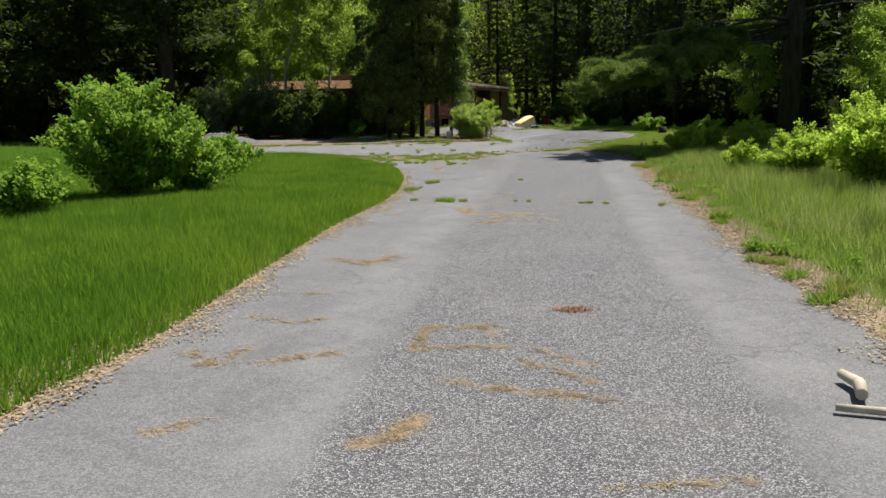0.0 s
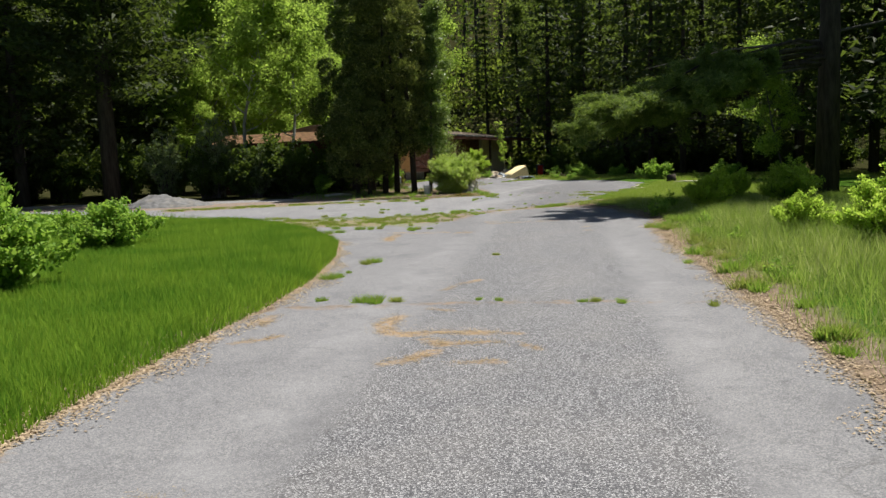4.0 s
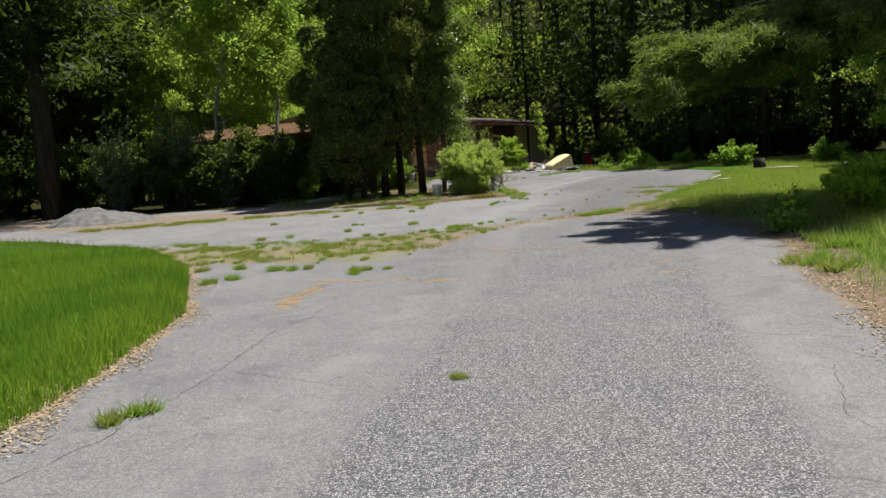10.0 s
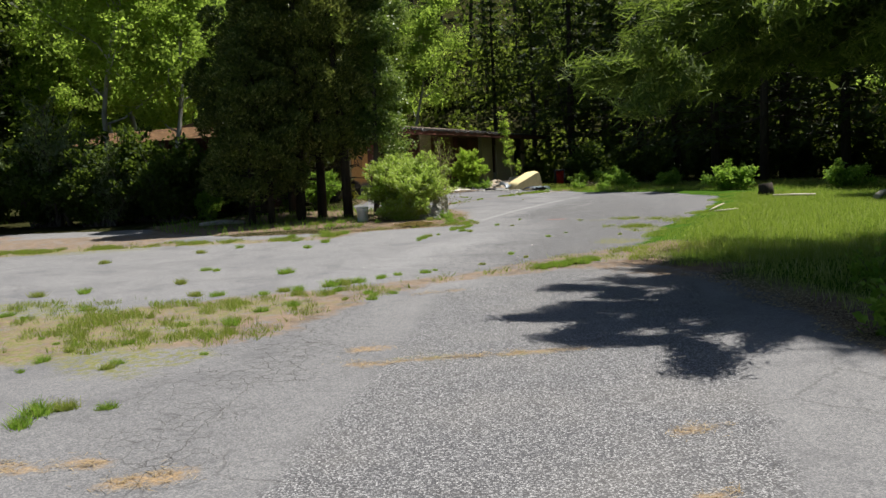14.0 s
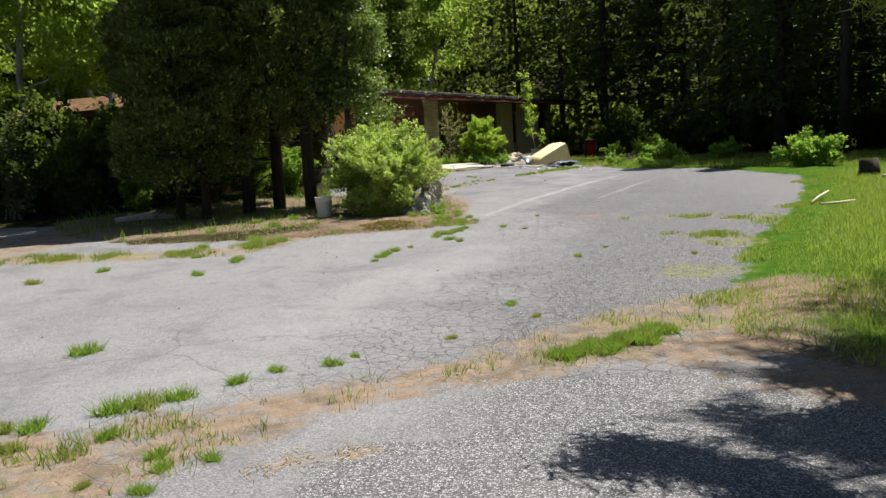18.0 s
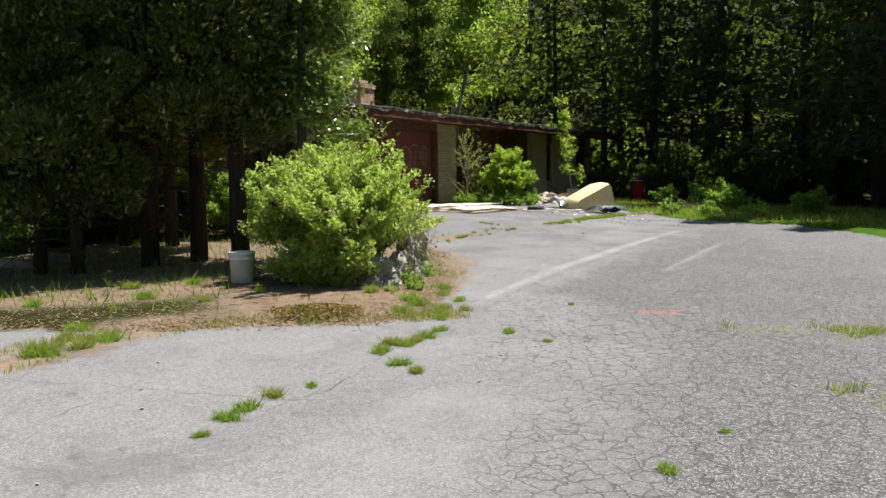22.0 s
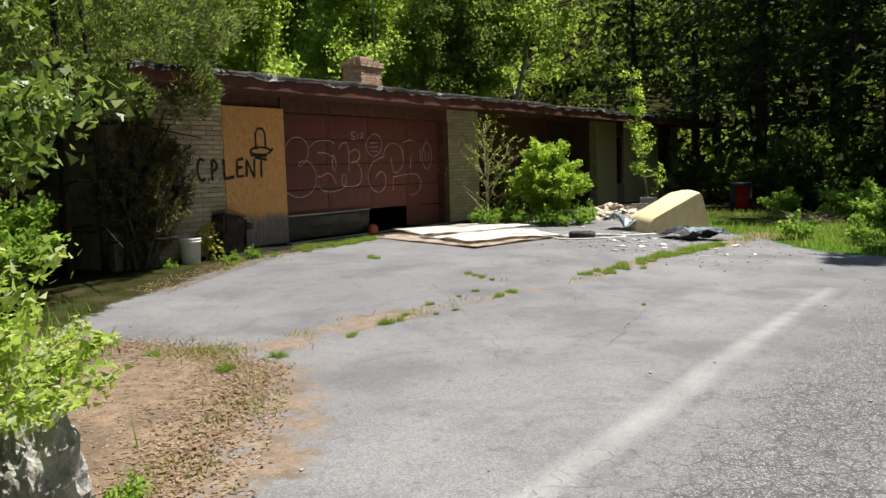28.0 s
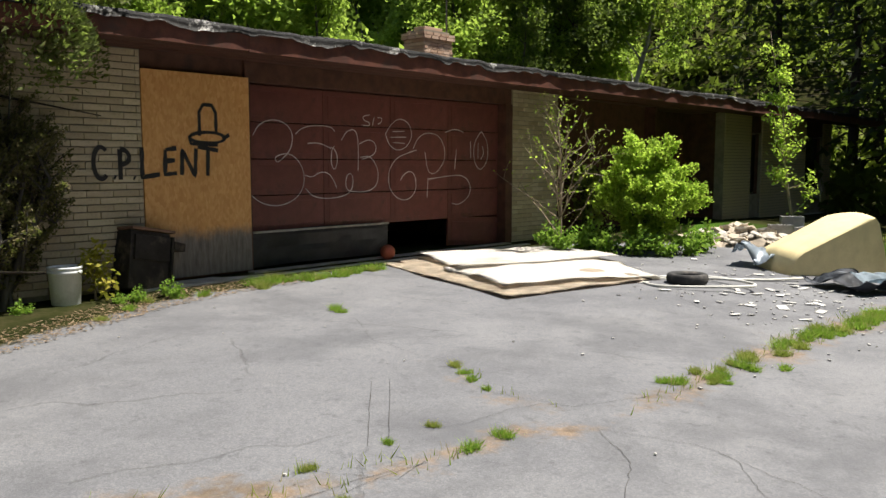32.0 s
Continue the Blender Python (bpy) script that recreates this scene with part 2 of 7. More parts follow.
    # earth beyond the asphalt
    earth = m.ramp(m.noise(3, 5, 0.7, p), (0.3, (0.012, 0.016, 0.006)), (0.5, (0.028, 0.030, 0.011)), (0.75, (0.06, 0.048, 0.026)))
    sward = m.ramp(m.noise(4, 5, 0.7, p), (0.3, (0.025, 0.055, 0.008)), (0.5, (0.042, 0.095, 0.011)), (0.75, (0.08, 0.115, 0.024)))
    earth = m.mix(m.step(m.math("ADD", m.attr("lawn"), m.math("MULTIPLY", ragged, 0.5)), -0.4, 0.6), earth, sward)
    az = m.math("ADD", m.attr("asphalt"), m.math("MULTIPLY", ragged, 0.6))
    edge = m.step(az, -0.14, -0.02)
    litter = m.mix(m.step(m.noise(30, 3, 0.7, p), 0.4, 0.6), soil, (0.34, 0.27, 0.18))
    out = m.mix(m.math("MULTIPLY", m.step(az, -0.75, -0.35), m.step(m.attr("lot"), 1.0, -2.0)), earth, litter)
    needles = m.ramp(m.noise(45, 4, 0.75, p), (0.3, (0.07, 0.054, 0.042)), (0.5, (0.165, 0.125, 0.092)), (0.72, (0.36, 0.30, 0.235)))
    needles = m.mix(m.math("MULTIPLY", m.step(m.noise(3.5, 6, 0.75, p), 0.46, 0.62), 0.75), needles, (0.060, 0.048, 0.036))
    needles = m.mix(m.math("MULTIPLY", m.step(m.noise(6, 5, 0.75, p), 0.58, 0.68), 0.7), needles, (0.085, 0.105, 0.03))
    needles = m.mix(m.math("MULTIPLY", m.step(m.noise(26, 4, 0.75, p), 0.62, 0.70), 0.7), needles, (0.40, 0.36, 0.30))
    out = m.mix(m.step(m.math("ADD", m.attr("dirt"), m.math("MULTIPLY", ragged, 0.5)), -0.35, 0.05), out, needles)
    col = m.mix(edge, out, col)
    dz = m.math("ADD", m.attr("dirt"), ragged)
    col = m.mix(m.math("MULTIPLY", m.step(dz, -0.05, 0.2), m.step(m.noise(5, 4, 0.7, p), 0.28, 0.55)), col, soil)
    sz = m.math("ADD", m.attr("straw"), m.math("MULTIPLY", ragged, 0.5))
    col = m.mix(m.math("MULTIPLY", m.step(sz, -0.03, 0.12), m.math("MULTIPLY", m.step(m.noise(38, 4, 0.75, p), 0.34, 0.54), m.step(m.noise(6, 4, 0.7, p), 0.28, 0.48))), col, straw)
    mz = m.math("ADD", m.attr("moss"), ragged)
    col = m.mix(m.math("MULTIPLY", m.step(mz, -0.05, 0.2), m.step(m.noise(11, 4, 0.75, p), 0.42, 0.6)), col, moss)
    h = m.math("SUBTRACT", m.math("MULTIPLY", m.math("SUBTRACT", 1.0, chips.outputs["Distance"]), m.math("MULTIPLY", cz, 0.5)), m.math("MULTIPLY", gap, 1.4))
    h = m.math("ADD", h, m.math("MULTIPLY", fine, 0.35))
    h = m.math("ADD", h, m.math("MULTIPLY", m.noise(40, 4, 0.7, p), 0.5))
    return m.finish(col, m.math("SUBTRACT", 1.0, m.math("MULTIPLY", edge, 0.12)), m.bump(h, 0.55, 0.012), spec=m.math("MULTIPLY", edge, 0.25))


GROUND = ground_material()
BARK_DARK = bark("dark_bark", (0.018, 0.015, 0.012), (0.07, 0.058, 0.045))
BARK_GREY = bark("grey_bark", (0.035, 0.031, 0.026), (0.13, 0.118, 0.10))
BARK_PALE = bark("pale_birch_bark", (0.16, 0.15, 0.13), (0.50, 0.48, 0.44), 3)
LEAF_BRIGHT = leafy("spring_leaves", (0.17, 0.28, 0.038), (0.41, 0.53, 0.095), 0.66, glow=(0.42, 0.58, 0.085))
LEAF_MID = leafy("green_leaves", (0.14, 0.19, 0.04), (0.34, 0.40, 0.085), 0.68, glow=(0.46, 0.54, 0.11))
LEAF_FAR = leafy("far_leaves", (0.06, 0.085, 0.015), (0.20, 0.22, 0.035), 0.5)
# darker leaf green for the woods: their shade is part of the colour
LEAF_WOODS = leafy("shaded_woodland_leaves", (0.055, 0.095, 0.018), (0.19, 0.25, 0.05), 0.5, glow=(0.26, 0.36, 0.06))
# tip here: sun spots on glossy leaves, painted on single leaves
LEAF_VINE = leafy("glossy_leaves", (0.05, 0.10, 0.02), (0.21, 0.30, 0.055), 0.42, 0.36, tip=(0.40, 0.48, 0.16), glow=(0.30, 0.42, 0.06), gloss=0.5)
# dark copy of the leaf greens, with shade under the trees put into it
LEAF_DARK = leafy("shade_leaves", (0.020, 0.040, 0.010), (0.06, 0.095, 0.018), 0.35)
LEAF_BUSH = leafy("bush_leaves", (0.12, 0.25, 0.03), (0.32, 0.48, 0.08), 0.48)
LEAF_BLOSSOM = leafy("blossoming_bush_leaves", (0.33, 0.46, 0.08), (0.66, 0.75, 0.21), 0.62, tip=(0.85, 0.86, 0.62))
LEAF_LIME = leafy("lime_leaves", (0.26, 0.42, 0.045), (0.54, 0.66, 0.10), 0.66, glow=(0.48, 0.66, 0.09))
LEAF_SILVER = leafy("silvery_leaves", (0.10, 0.14, 0.07), (0.26, 0.31, 0.17), 0.35)
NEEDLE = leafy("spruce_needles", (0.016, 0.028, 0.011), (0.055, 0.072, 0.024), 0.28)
# tip here: sunlit needles painted in a brighter colour
NEEDLE_PINE = leafy("pine_needles", (0.045, 0.08, 0.02), (0.17, 0.23, 0.05), 0.42, tip=(0.34, 0.40, 0.10))
# tip on both cedars: sunlit specks put into the colour of scattered sprays
CEDAR = leafy("cedar_sprays", (0.04, 0.06, 0.015), (0.22, 0.26, 0.05), 0.36, 0.45, tip=(0.50, 0.52, 0.15), glow=(0.24, 0.30, 0.05), gloss=0.3)
CEDAR_DARK = leafy("dark_cedar_sprays", (0.026, 0.042, 0.012), (0.13, 0.155, 0.036), 0.32, 0.45, tip=(0.30, 0.33, 0.10), gloss=0.3)
JUNIPER = leafy("juniper_sprays", (0.075, 0.10, 0.035), (0.27, 0.29, 0.105), 0.45)
GRASS = leafy("lawn_grass", (0.085, 0.22, 0.015), (0.30, 0.44, 0.045), 0.45, patch=(0.06, 0.20, 0.012))
GRASS_DRY = leafy("meadow_grass", (0.20, 0.28, 0.05), (0.50, 0.48, 0.20), 0.45, tip=(0.66, 0.58, 0.36), patch=(0.18, 0.28, 0.045))
GRASS_SPARSE = leafy("verge_grass", (0.14, 0.22, 0.028), (0.38, 0.40, 0.09), 0.45, tip=(0.46, 0.36, 0.18))
STRAW_PALE = leafy("dry_pale_leaves", (0.20, 0.14, 0.085), (0.56, 0.44, 0.30), 0.15)
STRAW = leafy("dead_leaves", (0.15, 0.09, 0.052), (0.42, 0.31, 0.21), 0.15)

# ---- shape helpers ----
def sm(a, b, v):
    k = np.clip((np.asarray(v, float) - a) / (b - a), 0, 1)
    return k * k * (3 - 2 * k)


def gz(x, y):
    """Height of the ground."""
    x, y = np.asarray(x, float), np.asarray(y, float)
    z = -0.06 + 0.12 * sm(26, 38, y) + 0.34 * sm(40, 54, y) * (1 - 0.8 * sm(2, 8, x)) * sm(-9, -3, x)
    z = z + 0.40 * np.maximum(y - 74, 0) * sm(74, 96, y) + 0.10 * np.maximum(np.abs(x) - 30, 0) * sm(28, 45, np.abs(x))
    return np.minimum(z, 60)


def gzf(x, y):
    return float(gz(x, y))


def holder(name, label, category, loc=(0, 0, 0), rz=0.0, group="", kind=""):
    ob = new(name)
    ob.empty_display_size = 0.2
    ob.matrix_basis = pose(*loc, 0, 0, rz)
    return tagged(ob, label, category, group, kind)


def part(name, shape, material, parent=None, label=""):
    """Links a bmesh or a mesh as one mesh object under a thing or a part."""
    if isinstance(shape, bmesh.types.BMesh):
        me = bpy.data.meshes.new(name)
        shape.to_mesh(me)
        shape.free()
    else:
        me = shape
    if material is not None and not me.materials:
        me.materials.append(material)
    ob = new(name, me)
    ob.parent = parent
    return tagged(ob, label)


def quads(name, verts, faces, material=None, smooth=False):
    me = bpy.data.meshes.new(name)
    v = np.asarray(verts, np.float32)
    f = np.asarray(faces, np.int32)
    me.vertices.add(len(v))
    me.vertices.foreach_set("co", v.ravel())
    me.loops.add(f.size)
    me.loops.foreach_set("vertex_index", f.ravel())
    me.polygons.add(len(f))
    me.polygons.foreach_set("loop_start", np.arange(0, f.size, f.shape[1], dtype=np.int32))
    if smooth:
        me.polygons.foreach_set("use_smooth", np.ones(len(f), bool))
    me.update(calc_edges=True)
    if material:
        me.materials.append(material)
    return me


def box(bm, size, at=(0, 0, 0), m=None, bevel=0.0):
    """Adds a box of that size with its centre at a place (or pose)."""
    mm = (m if m is not None else Matrix()) @ Matrix.Translation(at) @ Matrix.Diagonal((*size, 1))
    made = bmesh.ops.create_cube(bm, size=1, matrix=mm)
    if bevel:
        edges = list({e for v in made["verts"] for e in v.link_edges})
        bmesh.ops.bevel(bm, geom=edges, offset=bevel, segments=2, affect="EDGES", profile=0.6)
    return bm


def tube(bm, points, radii, seg=7, cap=True):
    """A round, tapering tube along points."""
    pts = [Vector(p) for p in points]
    if not hasattr(radii, "__len__"):
        radii = [radii] * len(pts)
    rings = []
    for i, p in enumerate(pts):
        d = (pts[min(i + 1, len(pts) - 1)] - pts[max(i - 1, 0)])
        d = d.normalized() if d.length > 1e-6 else Vector((0, 0, 1))
        a = d.cross(Vector((0.31, 0.17, 0.93)) if abs(d.z) < 0.9 else Vector((1, 0.1, 0))).normalized()
        b = d.cross(a)
        rings.append([bm.verts.new(p + (a * math.cos(k * math.tau / seg) + b * math.sin(k * math.tau / seg)) * radii[i]) for k in range(seg)])
    for r, q in zip(rings, rings[1:]):
        for k in range(seg):
            f = bm.faces.new((r[k], r[(k + 1) % seg], q[(k + 1) % seg], q[k]))
            f.smooth = True
    if cap:
        bm.faces.new(rings[0][::-1])
        bm.faces.new(rings[-1])
    return bm


def lathe(bm, profile, seg=24, m=None):
    """Turns a profile of (radius, height) round z."""
    rings = []
    for r, h in profile:
        rings.append([bm.verts.new((m if m is not None else Matrix()) @ Vector((r * math.cos(k * math.tau / seg), r * math.sin(k * math.tau / seg), h))) for k in range(seg)])
    for r, q in zip(rings, rings[1:]):
        for k in range(seg):
            bm.faces.new((r[k], r[(k + 1) % seg], q[(k + 1) % seg], q[k])).smooth = True
    bm.faces.new(rings[0][::-1])
    bm.faces.new(rings[-1])
    return bm


def leaves_mesh(name, centres, size, rng, material, up=0.3, long=1.6, droop=0.0, axis=None, tri=False):
    """One mesh of many folded four-cornered leaves (or three-cornered ones) round given centres."""
    c = np.asarray(centres, float)
    n = len(c)
    d = rng.normal(size=(n, 3)) if axis is None else np.asarray(axis) + rng.normal(size=(n, 3)) * 0.35
    d[:, 2] -= droop
    d /= np.linalg.norm(d, axis=1)[:, None] + 1e-9
    nn = rng.normal(size=(n, 3))
    nn[:, 2] += up * 3
    s = np.cross(d, nn)
    s /= np.linalg.norm(s, axis=1)[:, None] + 1e-9
    w = np.cross(s, d)
    k = (size * rng.uniform(0.6, 1.35, n))[:, None]
    v = np.empty((n, 4, 3))
    v[:, 0] = c - d * k * long * 0.5
    v[:, 1] = c + s * k * 0.5 + w * k * 0.12
    v[:, 2] = c + d * k * long * 0.5
    v[:, 3] = c - s * k * 0.5 + w * k * 0.12
    if tri:
        v = np.stack([v[:, 1] - d * k * long * 0.4, v[:, 2], v[:, 3] - d * k * long * 0.4], 1)
        return quads(name, v.reshape(-1, 3), np.arange(3 * n).reshape(-1, 3), material)
    return quads(name, v.reshape(-1, 3), np.arange(4 * n).reshape(-1, 4), material)


def limb(rng, start, direction, length, r, steps=6, wobble=0.18, lift=0.0):
    """Points and radii of a crooked limb."""
    p, d = Vector(start), Vector(direction).normalized()
    pts, rad = [p.copy()], [r]
    for i in range(steps):
        d = (d + Vector(rng.normal(size=3) * wobble) + Vector((0, 0, lift))).normalized()
        p = p + d * (length / steps)
        pts.append(p.copy())
        rad.append(r * (1 - 0.88 * (i + 1) / steps))
    return pts, rad

# ---- plan of the ground ----
EDGE_LEFT = [(-2.9, -8), (-2.45, 2), (-2.25, 3.4), (-1.9, 5.1), (-1.4, 10.9), (-1.2, 12.5), (-0.92, 14.1), (-0.7, 16.6), (-0.75, 19.5), (-1.05, 22.2), (-1.7, 24.0), (-2.6, 26.4), (-5, 30.2), (-9, 33.4), (-20, 40)]
LOT_BACK = [(-20, 45), (-12, 43.4), (-6, 42.3), (-4.6, 40.2), (-2.4, 38.3), (0.1, 38.1), (1.2, 38.6), (2.4, 38.7), (2.85, 39.7), (2.9, 41), (2.5, 42.7), (2.05, 45.2), (1.1, 45.5), (-0.6, 46.0), (-0.95, 47.4), (-0.9, 49.2), (-0.9, 50.6),
            (-0.7, 51.5), (0.1, 54), (1.3, 57.2), (3.0, 58.6), (4.6, 59.8), (6.0, 57.4), (6.9, 55.6), (7.3, 53.6)]
EDGE_RIGHT = [(9.7, 51.3), (10.7, 46.4), (9.5, 42.6), (8.4, 39.8), (7.7, 38.3), (7.25, 37.3), (6.75, 36.3), (6.3, 35.2), (6.1, 34.4), (5.4, 32.4), (5.1, 31.3), (5.9, 30.2), (6.2, 27.6), (6.1, 25.0), (5.6, 22.8), (5.1, 20), (4.45, 14.5), (3.9, 10), (3.5, 6), (3.35, -8)]
ASPHALT = EDGE_LEFT + LOT_BACK + EDGE_RIGHT
STRIP = [(-4.6, 29.4, 1.3), (-2.9, 28.0, 1.9), (-1.2, 27.6, 2.2), (0.2, 28.2, 1.5), (1.5, 29.5, 0.6), (2.6, 30.4, 0.3), (3.2, 30.7, 0.35), (3.9, 31.1, 0.45), (4.5, 31.7, 0.55), (5.2, 32.2, 0.6), (6, 32.5, 0.7)]
MULCH = [(2.3, 40.6, 0.55), (2.35, 42.5, 0.5), (1.9, 44.6, 0.35), (1.0, 45.5, 0.35), (-0.2, 45.6, 0.3)]
VERGE = [(-9, 35.8, 0.7), (-7, 36.3, 0.7), (-4, 37.1, 0.6), (-1.6, 36.9, 0.45), (-0.3, 37.0, 0.5), (0.15, 38.0, 0.4), (0.6, 38.6, 0.3), (1.8, 38.9, 0.3), (2.9, 39.3, 0.3)]
SEAM = [(1.0, 45.3, 0.34), (1.75, 45.75, 0.26), (2.1, 46.7, 0.28), (2.5, 47.2, 0.22), (3.05, 47.8, 0.07), (3.35, 48.35, 0.07), (3.75, 48.6, 0.02), (4.05, 49.5, 0.10), (4.5, 50.6, 0.14), (4.9, 51.6, 0.18), (6.0, 54.0, 0.25), (6.9, 56.2, 0.3)]
SPUR = [(2.5, 49.5, 0.07), (2.8, 49.15, 0.09), (3.0, 48.95, 0.05), (3.5, 48.9, 0.01)]
CROSS = [(-1.0, 14.5, 0.14), (1.4, 14.4, 0.07), (2.2, 14.3, 0.1), (4.3, 13.8, 0.08)]
BANDS = [[(3.1, 39.6, 0.05), (3.36, 40.8, 0.09), (3.75, 42.0, 0.10), (4.15, 43.1, 0.11), (4.62, 44.2, 0.12), (5.35, 46.0, 0.12), (6.85, 49.6, 0.07)], [(5.47, 42.6, 0.04), (5.89, 43.7, 0.07), (6.69, 45.7, 0.09), (7.49, 47.8, 0.05)],
         [(-0.9, -4, 0.3), (-0.45, 7.4, 0.35), (0.45, 15.6, 0.4), (1.4, 22.4, 0.3)], [(2.3, -4, 0.3), (2.75, 8, 0.3), (3.7, 15, 0.25), (4.4, 20.4, 0.25)],
         [(1.2, 30.6, 0.7), (2.6, 33.6, 0.8), (3.4, 36.4, 0.4)]]
LANE_Y, LANE_L, LANE_R = (-8, 2.6, 4.5, 8.3, 11, 14.6, 18.7, 21.6, 26.3, 31), (-1.5, -0.54, -0.33, 0.16, 0.46, 0.95, 1.43, 1.87, 2.4, 2.8), (1.2, 2.05, 2.25, 2.62, 2.9, 3.37, 3.95, 4.3, 5.2, 6)
LOT_Y, LOT_L = (31, 33.2, 35.4, 37.9, 39.6, 41, 43, 46, 49.6, 53), (2.9, 3.58, 4.0, 4.5, 4.4, 3.6, 4.3, 5.5, 7.0, 9)
# dry needles lying in drifts: half width and the line that each drift follows
DRIFTS_START = [(0.07, [(0.02, 4.95), (0.08, 5.54), (0.56, 5.58), (0.64, 5.36)]), (0.06, [(0.06, 4.95), (0.37, 5.0), (0.69, 5.02)]), (0.06, [(0.29, 4.21), (0.58, 4.07), (0.99, 3.94), (1.26, 3.83)]), (0.05, [(0.73, 4.68), (1.04, 4.35), (1.2, 4.19)]),
                (0.05, [(0.95, 4.92), (1.22, 4.53)]), (0.08, [(-0.2, 3.21), (-0.02, 3.29), (0.09, 3.58)]), (0.06, [(-1.38, 3.39), (-1.17, 3.53)]), (0.07, [(-1.09, 4.65), (-0.81, 4.78), (-0.54, 4.87)]), (0.06, [(-1.68, 4.95), (-1.41, 4.59), (-1.23, 5.01)]),
                (0.06, [(-1.46, 5.97), (-1.08, 5.76), (-0.79, 5.85)]), (0.11, [(-1.11, 8.69), (-0.68, 8.41), (-0.35, 8.84)]), (0.05, [(-1.13, 6.85), (-0.94, 6.84)]), (0.035, [(1.02, 2.63), (1.3, 2.68), (1.71, 2.74)])]
DRIFTS_JOINT = [(0.13, [(0.59, 13.68), (0.48, 13.26), (0.54, 12.8)]), (0.13, [(0.74, 12.71), (1.05, 12.78), (1.47, 12.71)]), (0.06, [(1.47, 12.71), (1.81, 12.61)]), (0.11, [(0.9, 12.5), (1.1, 12.25), (1.48, 12.29)]), (0.06, [(1.48, 12.29), (1.81, 12.1), (1.92, 11.94)]),
                (0.11, [(0.6, 11.59), (0.8, 11.7), (0.98, 11.93)]), (0.07, [(1.16, 11.55), (1.43, 11.56), (1.59, 11.54)]), (0.09, [(-0.91, 12.6), (-0.68, 12.71), (-0.53, 12.87)]), (0.1, [(-0.84, 13.96), (-0.83, 13.46), (-0.94, 13.62)]), (0.05, [(0.89, 14.08), (1.16, 13.94)]),
                (0.05, [(1.07, 15.4), (1.29, 15.84), (1.57, 16.22)])]
DRIFTS_BEND = [(0.14, [(-0.14, 22.23), (-0.18, 22.86), (-0.03, 23.51)]), (0.07, [(-0.03, 23.51), (-0.07, 23.88)]), (0.11, [(-0.23, 24.16), (0.12, 24.1)]), (0.09, [(0.28, 23.94), (0.72, 23.82)]), (0.08, [(0.9, 23.93), (1.13, 23.82)]), (0.12, [(1.33, 23.57), (1.61, 23.66)]),
               (0.07, [(2.51, 26.0), (3.11, 26.1), (3.98, 26.2)]), (0.08, [(4.24, 24.06), (4.46, 24.16)]), (0.06, [(4.08, 23.14), (4.26, 23.23)]), (0.1, [(2.11, 25.95), (2.37, 25.94)]), (0.1, [(2.11, 26.45), (2.33, 26.5)]), (0.08, [(2.39, 29.27), (2.64, 29.39), (2.92, 29.45)]), (0.1, [(1.4, 38.95), (1.95, 38.9)])]
MOSSES = [(6.3, 38.75, 0.9, 0.25), (7.3, 38.3, 0.8, 0.35), (6.25, 36.55, 0.55, 0.35), (6.5, 35.9, 0.5, 0.6), (5.6, 34.0, 0.5, 0.5), (-3.0, 28.4, 1.9, 1.5), (-0.8, 27.8, 1.5, 1.5), (0.2, 26.4, 0.7, 0.6), (-5.5, 36.4, 2.2, 0.7), (-2.4, 36.9, 1.2, 0.5), (0.5, 28.9, 1.0, 0.6), (2.6, 26.1, 0.7, 0.1), (5.0, 31.9, 0.7, 0.3)]

MOSS_A = [(5.6, 38.75, 0.15), (6.3, 38.7, 0.3), (7.4, 38.3, 0.4)]
MOSS_B = [(5.8, 36.6, 0.25), (6.3, 36.5, 0.35), (6.4, 35.7, 0.3)]
EDGE = [(3.55, 6, 0.05), (4.1, 10, 0.15), (4.75, 14.5, 0.25), (5.35, 20, 0.3), (5.65, 22.5, 0.3), (6.25, 25, 0.3), (6.4, 27.6, 0.25)]
DIRTS = [(1.5, 42.2, 1.5, 3.4), (-2.5, 42.3, 3.4, 3.2), (-8, 38.5, 4.5, 2.2), (-14, 41, 5, 2.5), (-4.5, 40.2, 1.2, 0.8), (4.9, 31.2, 0.8, 0.5), (5.6, 30.3, 0.7, 0.4)]


def inside_field(poly, x, y):
    """Signed distance to a polygon's edge, above zero inside."""
    p = np.array(poly, float)
    q = np.roll(p, -1, 0)
    best, odd = np.full(x.shape, 1e9), np.zeros(x.shape, bool)
    for (ax, ay), (bx, by) in zip(p, q):
        dx, dy = bx - ax, by - ay
        k = np.clip(((x - ax) * dx + (y - ay) * dy) / (dx * dx + dy * dy), 0, 1)
        best = np.minimum(best, np.hypot(x - ax - k * dx, y - ay - k * dy))
        odd ^= ((ay > y) != (by > y)) & (x < (bx - ax) * (y - ay) / (by - ay + 1e-12) + ax)
    return np.where(odd, best, -best)


def along_field(line, x, y):
    """Half width minus distance to a line whose points carry their half widths."""
    best = np.full(x.shape, -9.0)
    for (ax, ay, aw), (bx, by, bw) in zip(line, line[1:]):
        dx, dy = bx - ax, by - ay
        k = np.clip(((x - ax) * dx + (y - ay) * dy) / (dx * dx + dy * dy), 0, 1)
        best = np.maximum(best, aw + k * (bw - aw) - np.hypot(x - ax - k * dx, y - ay - k * dy))
    return best


def spots_field(spots, x, y):
    best = np.full(x.shape, -3.0)
    for cx, cy, rx, ry in spots:
        best = np.maximum(best, (1 - np.hypot((x - cx) / rx, (y - cy) / ry)) * min(rx, ry))
    return best


